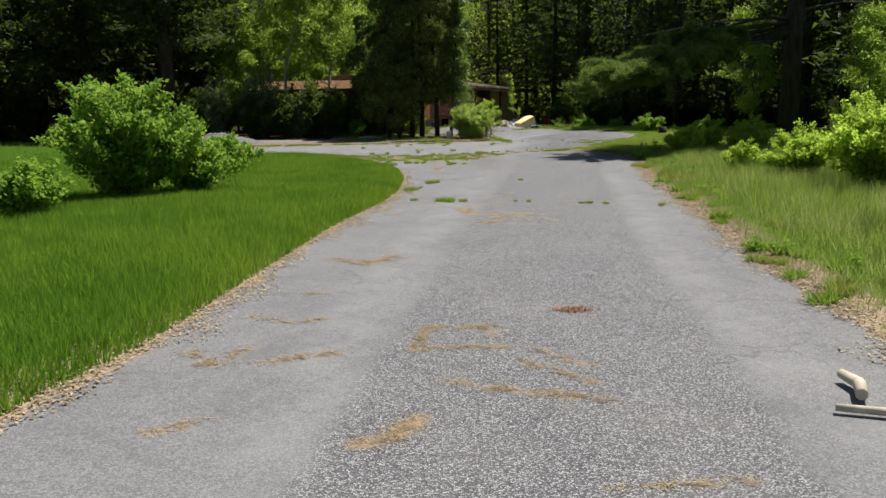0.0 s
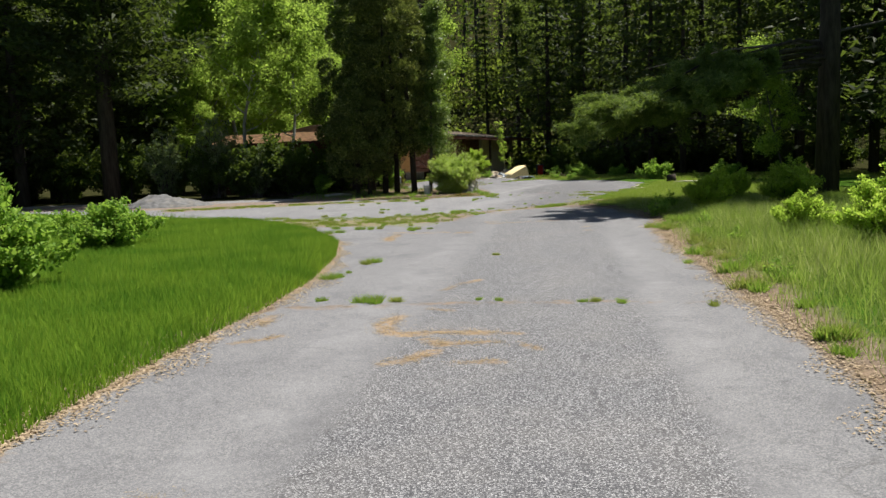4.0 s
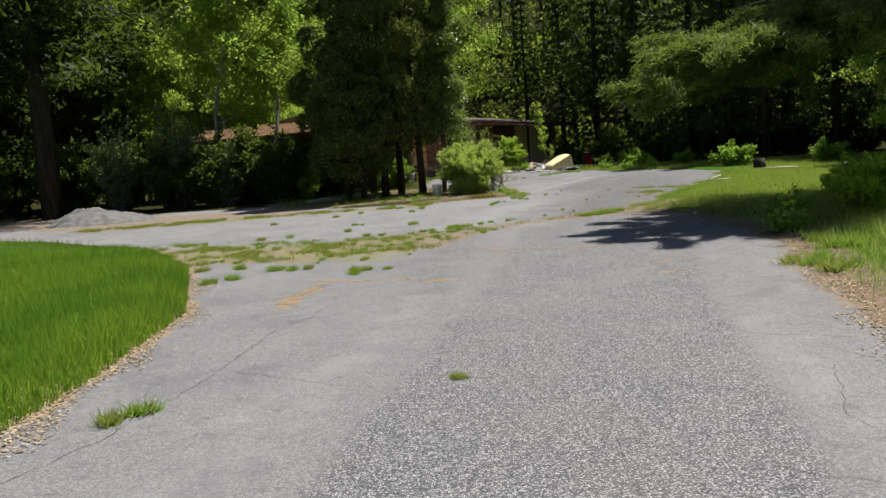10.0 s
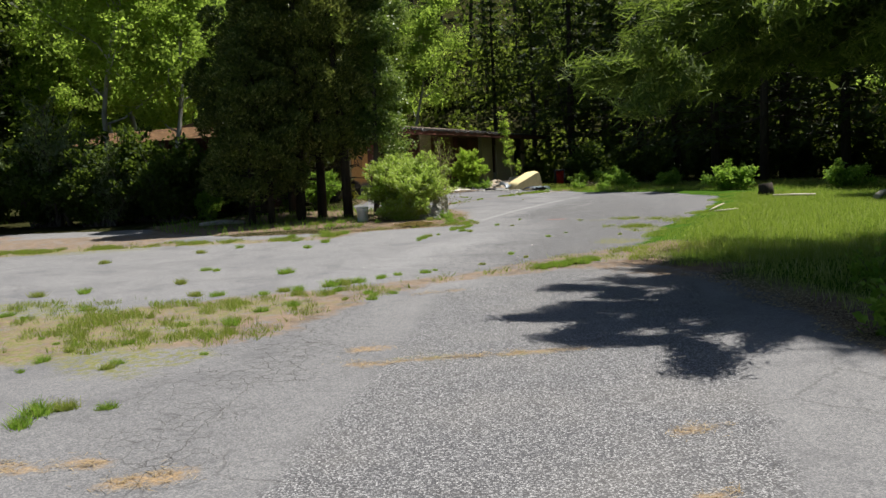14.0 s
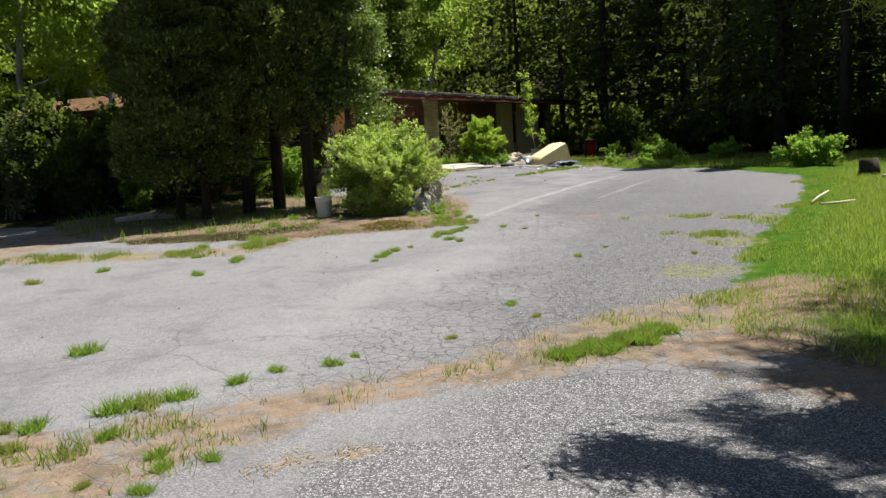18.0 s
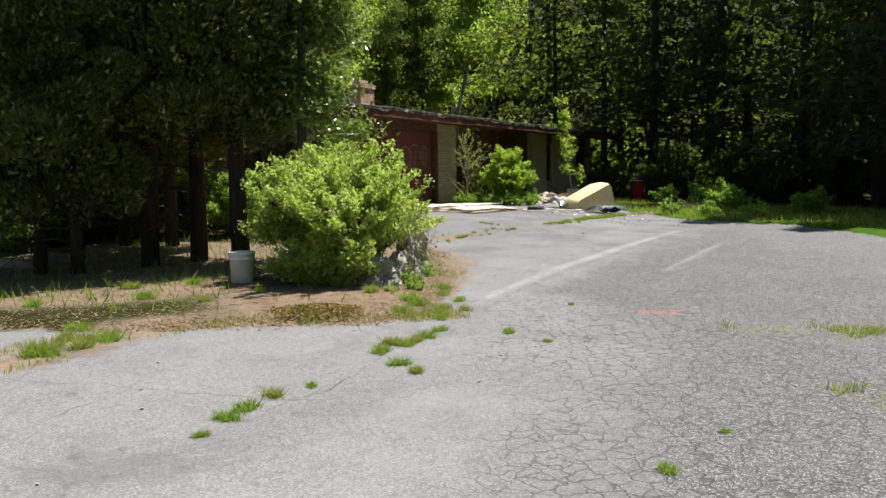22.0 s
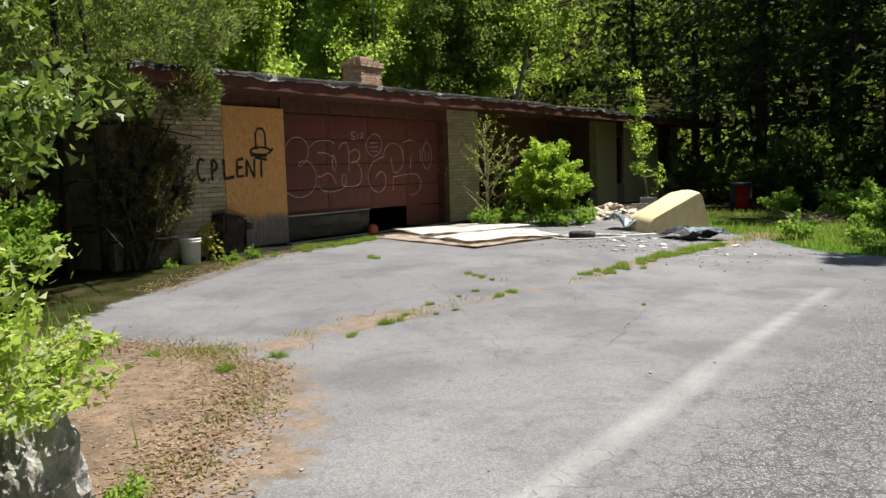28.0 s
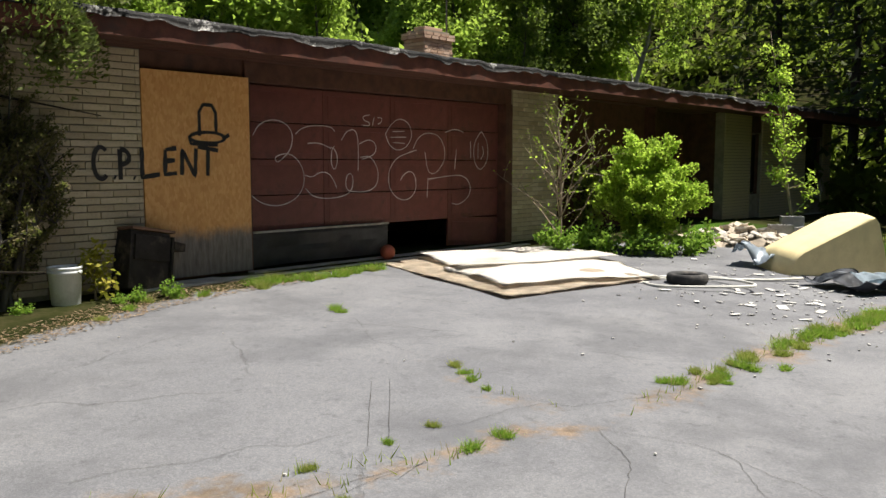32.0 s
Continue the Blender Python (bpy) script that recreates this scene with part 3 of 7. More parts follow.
def steps(a, b, fine_a, fine_b, fine, growth=1.35):
    mid = list(np.arange(fine_a, fine_b + 1e-6, fine))
    d, v, right = fine, fine_b, []
    while v < b:
        d *= growth
        v += d
        right.append(min(v, b))
    d, v, left = fine, fine_a, []
    while v > a:
        d *= growth
        v -= d
        left.append(max(v, a))
    return np.array(left[::-1] + mid + right)


def build_ground():
    gx, gy = steps(-400, 400, -10, 11, 0.1), steps(-300, 500, 1, 58, 0.1)
    x, y = np.meshgrid(gx, gy)
    z = gz(x, y)
    asph = inside_field(ASPHALT, x, y)
    z = z + 0.05 * sm(0.05, 0.6, -asph)
    lane = np.minimum(x - np.interp(y, LANE_Y, LANE_L), np.interp(y, LANE_Y, LANE_R) - x)
    chip = np.where(y < 29.6, lane, 0.3 * (x - np.interp(y, LOT_Y, LOT_L)) - 0.08)
    chip = np.minimum(chip, np.maximum(30.7 - y, y - 31.0))
    dirt = np.maximum.reduce([along_field(STRIP[3:], x, y), along_field(STRIP[:4], x, y) - 0.9, along_field(MULCH, x, y), along_field(VERGE, x, y), along_field(SEAM, x, y), along_field(SPUR, x, y), along_field(EDGE, x, y), along_field(CROSS, x, y)])
    straw = np.maximum.reduce([1.5 * along_field([(px, py, 0.9 * w) for px, py in line], x, y) for w, line in DRIFTS_START + DRIFTS_JOINT + DRIFTS_BEND])
    moss = spots_field(MOSSES, x, y)
    wheel = np.maximum.reduce([along_field(b, x, y) for b in BANDS[2:]])
    craze_left = np.interp(y, (20.5, 23, 25.5, 29, 31, 32, 33, 34.1, 35.1, 36.5, 38.5, 40, 41.3, 43, 46, 49.6), (1.0, 1.2, 0.6, 1.0, 1.87, 2.09, 2.5, 2.94, 3.4, 3.66, 3.0, 3.25, 3.6, 4.25, 5.45, 6.95))
    craze = np.minimum(np.minimum(y - 20.8, 50.5 - y), np.minimum(x - craze_left, np.where(y < 25.5, 1.7, np.where(y < 30.6, 2.2, 8.5)) - x)) * 0.7 - 0.05 - 0.3 * sm(43, 47, y)
    side = np.where(x < 2, np.minimum(25 - 0.9 * x - y, x + 34), np.minimum(62 - (x - 6) - y, 27 - x))
    lawn = np.minimum(np.minimum(side, y + 30) * 0.25, np.where(x < 3, (37.5 - y) * 0.35, 2.0))
    dirt = np.maximum(dirt, spots_field(DIRTS, x, y))
    band = np.maximum.reduce([along_field(b, x, y) for b in BANDS[:2]])
    under = along_field([(px + 0.17, py - 0.07, 0.03) for px, py, _ in BANDS[0]], x, y)
    under = np.maximum(under, along_field([(2.2, 48.9, 0.012), (2.68, 47.9, 0.012)], x, y) - 0.03)
    red = spots_field([(5.05, 39.6, 0.3, 0.2)], x, y)
    ny, nx = x.shape
    idx = np.arange(nx * ny).reshape(ny, nx)
    cells = np.stack([idx[:-1, :-1], idx[:-1, 1:], idx[1:, 1:], idx[1:, :-1]], -1).reshape(-1, 4)
    flat = asph.ravel()
    paved = (flat[cells] > -0.1).all(1)
    for name, faces, label, cat in (("road", cells[paved], "cracked grey asphalt drive and parking lot with weeds", "road"), ("ground", cells[~paved], "earth under grass and woods, with leaf litter", "ground")):
        used, inv = np.unique(faces, return_inverse=True)
        co = np.stack([x, y, z], -1).reshape(-1, 3)[used]
        me = quads(name, co, inv.reshape(-1, 4), GROUND, True)
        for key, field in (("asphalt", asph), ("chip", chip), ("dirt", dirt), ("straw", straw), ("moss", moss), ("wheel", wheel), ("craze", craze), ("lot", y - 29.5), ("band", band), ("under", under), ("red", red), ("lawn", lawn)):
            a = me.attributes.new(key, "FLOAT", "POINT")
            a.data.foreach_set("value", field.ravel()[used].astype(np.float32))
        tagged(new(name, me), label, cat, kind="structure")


build_ground()


def crack_lines(lines, wob=0.05):
    """Thin, ragged, dark cracks in the asphalt, wider here and there."""
    bm = bmesh.new()
    for n, (wide, line) in enumerate(lines):
        pts = []
        for (ax, ay), (bx, by) in zip(line, line[1:]):
            k = max(2, int(math.hypot(bx - ax, by - ay) / 0.05))
            pts += [(ax + (bx - ax) * i / k, ay + (by - ay) * i / k) for i in range(k)]
        pts.append(line[-1])
        last = None
        for i, (px, py) in enumerate(pts):
            q = Vector((px, py, n * 7.3))
            px += wob * (noise.noise(q * 1.7) + 0.7 * noise.noise(q * 6) + 0.3 * noise.noise(q * 17))
            py += wob * (noise.noise(q * 1.7 + Vector((9, 0, 0))) + 0.7 * noise.noise(q * 6 + Vector((9, 0, 0))) + 0.3 * noise.noise(q * 17 + Vector((9, 0, 0))))
            a, b = pts[max(i - 1, 0)], pts[min(i + 1, len(pts) - 1)]
            d = Vector((b[1] - a[1], a[0] - b[0], 0)).normalized()
            w = 0.20 * wide * (0.55 + 0.8 * noise.noise(q * 5 + Vector((0, 4, 0)))) * min(1, 0.25 + i / 8, 0.25 + (len(pts) - 1 - i) / 8)
            w = max(w, 0.0012)
            z = float(gz(px, py)) + 0.0045
            row = [bm.verts.new((px - d.x * w, py - d.y * w, z)), bm.verts.new((px + d.x * w, py + d.y * w, z))]
            if last:
                bm.faces.new((last[0], last[1], row[1], row[0]))
            last = row
    ob = part("asphalt_crack", bm, plain("crack_dirt", (0.06, 0.056, 0.052), 0.95, 0.3), None)
    tagged(ob, "dark ragged cracks running through the asphalt", "crack", kind="stuff")


CRACKS = [(0.02, [(-0.58, 17.0), (-0.1, 18.2), (0.07, 19.6), (0.1, 20.95), (0.31, 21.75), (0.42, 22.7), (0.52, 23.2)]),
          (0.010, [(1.57, 22.5), (1.44, 23.4), (1.5, 25.6)]), (0.009, [(4.06, 15.9), (4.18, 16.37), (4.27, 17.03), (4.1, 17.9), (4.4, 19.0)]),
          (0.013, [(2.0, 35.2), (2.15, 35.8), (2.47, 36.5), (2.66, 37.4), (2.85, 38.3), (3.4, 39.6)]), (0.012, [(-0.2, 34.0), (0.1, 34.6), (0.3, 35.6), (0.2, 36.8), (0.3, 37.6)]),
          (0.010, [(0.45, 31.5), (1.3, 32.3), (1.5, 33.0)]), (0.009, [(-1.9, 35.0), (-1.2, 35.2), (0.1, 36.7)]), (0.010, [(4.75, 47.8), (5.15, 47.5), (5.5, 47.1), (5.8, 46.8)])]
CRACKS_GARAGE = [(0.010, [(3.0, 48.95), (3.49, 48.9), (4.0, 49.4)]), (0.010, [(3.75, 48.6), (4.0, 48.1), (4.0, 47.7)]), (0.008, [(3.75, 48.6), (4.4, 48.56), (4.9, 48.1)]),
          (0.010, [(2.56, 47.5), (2.98, 47.55), (3.05, 47.8)]), (0.008, [(2.1, 46.2), (2.83, 47.26), (3.05, 47.8)]), (0.008, [(2.95, 48.25), (3.35, 48.9)]),
          (0.008, [(1.2, 50.6), (1.7, 49.9), (2.5, 49.5)]), (0.007, [(5.2, 44.2), (6.0, 44.6), (6.6, 45.5)]), (0.007, [(4.4, 46.0), (4.75, 47.8), (4.4, 48.56)]),
          (0.012, [(1.2, 45.5), (2.0, 46.0), (2.5, 46.8), (3.05, 47.8)]), (0.011, [(4.05, 49.5), (4.5, 50.6), (4.9, 51.6), (6.0, 54.0)]),
          (0.009, [(-1.0, 14.5), (1.4, 14.4), (4.3, 13.8)])]
crack_lines(CRACKS + CRACKS_GARAGE)
SKIDS = [(0.012, [(2.2, 48.9), (2.69, 47.87)]), (0.010, [(2.3, 48.98), (2.74, 48.02)])]
crack_lines(SKIDS, 0.006)

# ---- house ----
def brick_material(name, a, b, mortar=None):
    m = Nodes(name)
    p = m.local()
    c = m.mix(m.rand(), a, b)
    n = m.noise(30, 4, 0.7, p)
    c = m.mix(m.math("MULTIPLY", m.step(n, 0.5, 0.7), 0.4), c, tuple(k * 0.55 for k in a))
    return m.finish(c, 0.9, m.bump(n, 0.4, 0.006), spec=0.15)


BRICK = brick_material("buff_brick", (0.39, 0.31, 0.20), (0.55, 0.46, 0.315))
BRICK_RED = brick_material("chimney_brick", (0.42, 0.28, 0.20), (0.60, 0.44, 0.33))
MORTAR = plain("mortar", (0.27, 0.235, 0.18), 0.95, 0.2)
# siding and soffit browns are darkened to stand for shade under the eave
SIDING = plain("brown_siding", (0.095, 0.042, 0.027), 0.7, 0.25, dirt=(0.05, 0.03, 0.025))
DOOR_BROWN = plain("garage_door_paint", (0.145, 0.047, 0.038), 0.5, 0.2, 3, 40, 0.12, dirt=(0.06, 0.03, 0.025))
FASCIA = plain("weathered_brown_fascia", (0.105, 0.036, 0.022), 0.75, 0.3, dirt=(0.06, 0.036, 0.027))
SOFFIT = plain("reddish_soffit", (0.08, 0.032, 0.021), 0.8, 0.25, dirt=(0.07, 0.04, 0.03))
CONCRETE = plain("slab_concrete", (0.42, 0.40, 0.34), 0.9, 0.18, dirt=(0.24, 0.22, 0.17))
BLACK_SHEET = plain("black_plastic_sheet", (0.022, 0.022, 0.027), 0.36, 0.3, 4, 30, 0.5, dirt=(0.03, 0.03, 0.032))
GLASS_DARK = plain("dusty_dark_glass", (0.012, 0.013, 0.014), 0.15, 0.3, spec=0.5)
WOOD_GREY = plain("weathered_grey_wood", (0.33, 0.30, 0.26), 0.85, 0.25, dirt=(0.17, 0.14, 0.11))


def plywood_material():
    m = Nodes("weathered_chipboard")
    p = m.local()
    fl = m.voro(40, "F1", m.node("ShaderNodeMapping", Vector=p, Scale=(1, 1, 0.5)).outputs[0])
    sep = m.t.nodes.new("ShaderNodeSeparateColor")
    m.put(sep.inputs[0], fl.outputs["Color"])
    c = m.ramp(sep.outputs[0], (0, (0.60, 0.29, 0.095)), (0.5, (0.66, 0.345, 0.125)), (1, (0.72, 0.40, 0.16)))
    c = m.mix(m.math("MULTIPLY", m.step(m.noise(2.5, 4, 0.6, p), 0.45, 0.7), 0.35), c, (0.50, 0.24, 0.07))
    xyz = m.t.nodes.new("ShaderNodeSeparateXYZ")
    m.put(xyz.inputs[0], p)
    low = m.math("ADD", xyz.outputs[2], m.math("MULTIPLY", m.noise(3, 5, 0.7, p), 0.35))
    grey = m.ramp(m.noise(8, 5, 0.7, m.node("ShaderNodeMapping", Vector=p, Scale=(3, 3, 0.5)).outputs[0]), (0.3, (0.12, 0.10, 0.085)), (0.7, (0.27, 0.235, 0.2)))
    c = m.mix(m.step(low, 1.02, 1.22), grey, c)
    return m.finish(c, 0.8, m.bump(fl.outputs["Distance"], 0.3, 0.004), spec=0.2)


PLYWOOD = plywood_material()
HOUSE_AT = (-1.10, 52.36)
HOUSE_TURN = math.degrees(math.atan2(0.937, 0.350))
house = holder("house", "derelict low brick house with boarded garage and sagging brown eaves", "house", (*HOUSE_AT, 0), HOUSE_TURN)
HOUSE_M = pose(*HOUSE_AT, 0, 0, 0, HOUSE_TURN)


def slab(name, u0, u1, y0, y1, z0, z1, mat, parent=house, label="", bevel=0.0):
    return part(name, box(bmesh.new(), (u1 - u0, y1 - y0, z1 - z0), ((u0 + u1) / 2, (y0 + y1) / 2, (z0 + z1) / 2), None, bevel), mat, parent, label)


WALL_TOP = 2.98
slab("garage_slab", -1.5, 5.2, -0.30, 8.0, 0.05, 0.43, CONCRETE, label="pale concrete slab edge", bevel=0.02)
slab("foundation", 5.2, 20.9, 0.0, 8.0, -0.1, 0.30, CONCRETE)
wall_left = slab("wall", -3.3, -1.29, 0.03, 0.22, 0.2, WALL_TOP, MORTAR, label="buff brick wall left bare")
pillar = slab("wall", 5.06, 6.36, 0.03, 0.25, 0.2, WALL_TOP, MORTAR)
slab("wall", -1.29, 0.0, 0.06, 0.2, 0.43, WALL_TOP, SIDING)
slab("wall", 0.0, 5.06, 0.02, 0.2, 2.66, WALL_TOP, SIDING, label="brown board over the garage door, darkened for the eave's shade")
slab("wall", 6.36, 10.4, 0.5, 0.7, 0.2, WALL_TOP, SIDING)
slab("wall", 6.26, 6.36, 0.25, 0.7, 0.2, WALL_TOP, SIDING)
wall_r = slab("wall", 13.25, 14.8, 0.03, 0.25, 0.2, WALL_TOP, MORTAR)
wall_r2 = slab("wall", 15.5, 18.7, 0.03, 0.25, 0.2, WALL_TOP, MORTAR)
wall_r3 = slab("wall", 20.15, 20.9, 0.03, 0.25, 0.2, WALL_TOP, MORTAR)
for a, b in ((14.8, 15.5), (18.7, 20.15)):
    slab("wall", a, b, 0.05, 0.25, 0.2, 0.95, MORTAR)
    slab("wall", a, b, 0.05, 0.25, 2.5, WALL_TOP, SIDING)
    w = slab("window", a + 0.05, b - 0.05, 0.17, 0.19, 1.0, 2.45, GLASS_DARK, label="dark empty window")
    for u in (a + 0.02, b - 0.02):
        part("frame", box(bmesh.new(), (0.05, 0.08, 1.5), (u, 0.14, 1.72)), SIDING, w)
slab("wall", 10.4, 13.25, 0.9, 1.05, 0.2, WALL_TOP, SIDING)
slab("wall", 10.3, 10.4, 0.25, 1.0, 0.2, WALL_TOP, SIDING)
slab("wall", 13.25, 13.35, 0.25, 1.0, 0.2, WALL_TOP, SIDING)
slab("entry_door", 11.9, 12.8, 0.84, 0.89, 0.3, 2.4, DOOR_BROWN, label="dark brown entry door in a deep recess", bevel=0.01)
slab("wall", 20.7, 20.9, 0.25, 8.0, 0.0, WALL_TOP, MORTAR)
slab("wall", -3.3, -3.1, 0.22, 8.0, 0.0, WALL_TOP, MORTAR)
slab("wall", -3.3, 20.9, 7.8, 8.0, 0.0, WALL_TOP, MORTAR)
slab("wall", 5.3, 5.45, 0.25, 7.8, 0.3, WALL_TOP, SIDING)
slab("ceiling", -3.1, 20.7, 0.2, 7.8, 2.9, 2.96, SIDING)
slab("plywood_sheet", -1.30, 0.03, -0.005, 0.015, 0.47, 2.70, PLYWOOD, label="orange chipboard sheet, grey and rotten at the foot")
slab("trim", 4.88, 5.05, -0.01, 0.2, 0.42, 2.66, SIDING)
slab("trim", -0.02, 0.06, 0.018, 0.1, 0.44, 2.66, SIDING)

# bricks laid over the parts of the wall that the walk comes near
def brick_run(parent, u0, u1, z0, z1, y, rng):
    lengths = {}
    n = 0
    z = z0
    while z < z1 - 0.03:
        u = u0 - (0.14 if int(round((z - z0) / 0.072)) % 2 else 0.0)
        while u < u1:
            a, b = max(u, u0), min(u + 0.28, u1)
            if b - a > 0.03:
                key = round(b - a, 2)
                if key not in lengths:
                    bm = box(bmesh.new(), (key - 0.008, 0.05, 0.060), (0, 0, 0), None, 0.0)
                    me = bpy.data.meshes.new("brick")
                    bm.to_mesh(me)
                    bm.free()
                    me.materials.append(BRICK)
                    lengths[key] = me
                ob = part("brick", lengths[key], None, parent)
                ob.location = ((a + b) / 2, y + rng.uniform(-0.003, 0.003), z + 0.033)
                n += 1
            u += 0.28
        z += 0.072
    return n


rng = np.random.default_rng(5)
brick_run(wall_left, -2.9, -1.31, 0.44, 2.9, 0.02, rng)
brick_run(pillar, 5.07, 6.35, 0.40, 2.9, 0.02, rng)
# warmer, lighter copy of the brick: light bounced off the lot is painted in
COURSES = brick_material("buff_brick_courses", (0.50, 0.40, 0.25), (0.64, 0.53, 0.35))
for par, a, b in ((wall_r, 13.26, 14.79), (wall_r2, 15.51, 18.69), (wall_r3, 20.16, 20.89)):
    bm = bmesh.new()
    z = 0.34
    while z < 2.9:
        box(bm, (b - a, 0.04, 0.060), ((a + b) / 2, 0.022, z + 0.03))
        z += 0.072
    tagged(part("brickwork", bm, COURSES, par), kind="stuff")

# sectional garage door
door = part("garage_door", box(bmesh.new(), (4.82, 0.02, 0.02), (2.47, 0.19, 2.64)), DOOR_BROWN, house, "brown panelled garage door with white scrawls, bottom panels gone")
ROWS, COLS, DOOR_Z0, DOOR_Z1 = 5, 4, 0.45, 2.65
ph, pw = (DOOR_Z1 - DOOR_Z0) / ROWS, 4.82 / COLS
bm = box(bmesh.new(), (pw - 0.008, 0.035, ph - 0.012), (0, 0, 0), None, 0.004)
box(bm, (pw - 0.16, 0.02, ph - 0.14), (0, -0.012, 0), None, 0.008)
panel_me = bpy.data.meshes.new("panel")
bm.to_mesh(panel_me)
bm.free()
panel_me.materials.append(DOOR_BROWN)
for r in range(ROWS):
    for c in range(COLS):
        if r == 0 and c < 3:
            continue
        ob = part("panel", panel_me, None, door)
        ob.matrix_basis = pose(0.06 + (c + 0.5) * pw, 0.17 + 0.004 * ((r + c) % 2), DOOR_Z0 + (r + 0.5) * ph, 0, 2.5 if r == 0 else 0, 0)
bm = bmesh.new()
grid = bmesh.ops.create_grid(bm, x_segments=22, y_segments=6, size=0.5)
for v in bm.verts:
    u, w = v.co.x + 0.5, v.co.y + 0.5
    v.co = Vector((0.08 + u * 2.28, 0.10 + 0.03 * math.sin(u * 7) * (1 - w) + 0.02 * noise.noise((u * 6, w * 3, 1)), 0.47 + w * 0.43 + 0.02 * math.sin(u * 3)))
bmesh.ops.solidify(bm, geom=bm.faces[:], thickness=0.006)
part("cover_sheet", bm, BLACK_SHEET, door, "sagging black sheet over missing panels")
slab("top_strip", 0.10, 2.34, 0.055, 0.075, 0.885, 0.91, WOOD_GREY, door, "thin pale strip along the top of the sheet")
slab("threshold", -0.02, 4.9, -0.12, 0.02, 0.425, 0.455, WOOD_GREY, label="pale weathered threshold board")

# roof, eaves and torn edge
U0, U1, EAVE = -3.6, 23.4, -0.9
bm = bmesh.new()
for s0, y0, z0, y1, z1 in ((0, EAVE, 2.97, 4.0, 3.72), (1, 4.0, 3.72, 8.9, 2.97)):
    vs = [bm.verts.new(p) for p in ((U0, y0, z0), (U1, y0, z0), (U1, y1, z1), (U0, y1, z1))]
    bm.faces.new(vs)
bmesh.ops.solidify(bm, geom=bm.faces[:], thickness=-0.10)
ROOFING = plain("mossy_roofing", (0.16, 0.13, 0.10), 0.95, 0.3, dirt=(0.30, 0.17, 0.08))
part("roof", bm, ROOFING, house, "low roof with leaf litter")
slab("soffit", U0, U1, EAVE + 0.03, 0.03, 2.90, 2.925, SOFFIT)
for i in range(9):
    a = U0 + i * 3.0
    slab("fascia", a + 0.002, min(a + 2.998, U1), EAVE - 0.03, EAVE, 2.86 - 0.01 * (i % 3), 3.06, FASCIA, label="flaking brown fascia board")
for i in range(4):
    slab("soffit_board", U0, U1, EAVE + 0.06 + 0.21 * i, EAVE + 0.25 + 0.21 * i, 2.888, 2.898, SOFFIT)


def membrane_material():
    m = Nodes("torn_roof_membrane")
    p = m.local()
    n = m.noise(3.4, 6, 0.8, p)
    c = m.ramp(n, (0.40, (0.015, 0.015, 0.015)), (0.57, (0.035, 0.033, 0.031)), (0.61, (0.30, 0.29, 0.27)), (0.64, (0.60, 0.58, 0.55)), (0.67, (0.04, 0.038, 0.035)))
    return m.finish(c, 0.7, m.bump(m.noise(20, 4, 0.7, p), 0.6, 0.02))


bm = bmesh.new()
rng = np.random.default_rng(11)
nseg = 330
rows = []
for i in range(nseg + 1):
    u = U0 + (U1 - U0) * i / nseg
    w = noise.noise((u * 0.5, 0, 3)) * 0.045 + noise.noise((u * 3.1, 0, 7)) * 0.02
    hang = max(0.01, 0.035 + 0.06 * noise.noise((u * 1.3, 5, 0)) + 0.05 * noise.noise((u * 6, 9, 0)))
    out = 0.03 * noise.noise((u * 2, 2, 2))
    rows.append([bm.verts.new(q) for q in ((u, EAVE + 0.5, 3.165 + w * 0.4), (u, EAVE + 0.12, 3.12 + w), (u, EAVE - 0.05 + out, 3.095 + w), (u, EAVE - 0.07 + out, 3.06 + w - hang * 0.5), (u, EAVE - 0.055 + out * 2, 3.05 + w - hang))])
for p, q in zip(rows, rows[1:]):
    for k in range(4):
        bm.faces.new((p[k], q[k], q[k + 1], p[k + 1])).smooth = True
bmesh.ops.solidify(bm, geom=bm.faces[:], thickness=0.012)
part("roof_membrane", bm, membrane_material(), house, "torn black and white roof membrane along the eave")

# chimney
chim = part("chimney", box(bmesh.new(), (0.84, 0.54, 1.9), (8.45, 5.0, 3.75)), MORTAR, house, "weathered brick chimney")
bm = box(bmesh.new(), (0.208, 0.07, 0.062), (0, 0, 0))
cb = bpy.data.meshes.new("brick")
bm.to_mesh(cb)
bm.free()
cb.materials.append(BRICK_RED)
for k in range(20):
    z = 3.20 + k * 0.074
    grow = 0.05 if k >= 18 else 0.0
    for side in range(4):
        span = 0.88 + 2 * grow if side % 2 == 0 else 0.58 + 2 * grow
        cnt = 4 if side % 2 == 0 else 3
        for i in range(cnt):
            ob = part("brick", cb, None, chim)
            t = -span / 2 + (i + 0.5) * span / cnt + (0.03 if k % 2 else -0.03)
            off = (0.28 if side % 2 == 0 else 0.43) + grow
            a = side * 90
            ob.matrix_basis = pose(8.45, 5.0, z, 0, 0, a) @ pose(t, -off, 0)
part("cap", box(bmesh.new(), (0.6, 0.34, 0.1), (8.45, 5.0, 4.74), None, 0.02), BRICK_RED, chim)
part("mast", tube(bmesh.new(), [(9.3, 5.2, 3.4), (9.3, 5.2, 9.5)], 0.022, 6), plain("dull_steel", (0.2, 0.2, 0.2), 0.5, metal=0.8), house, "thin antenna mast")

# marks sprayed on the wall
SPRAY_BLACK = plain("black_spray_paint", (0.025, 0.022, 0.02), 0.6, 0.2)
SPRAY_WHITE = plain("faded_white_spray", (0.50, 0.44, 0.42), 0.8, 0.3)


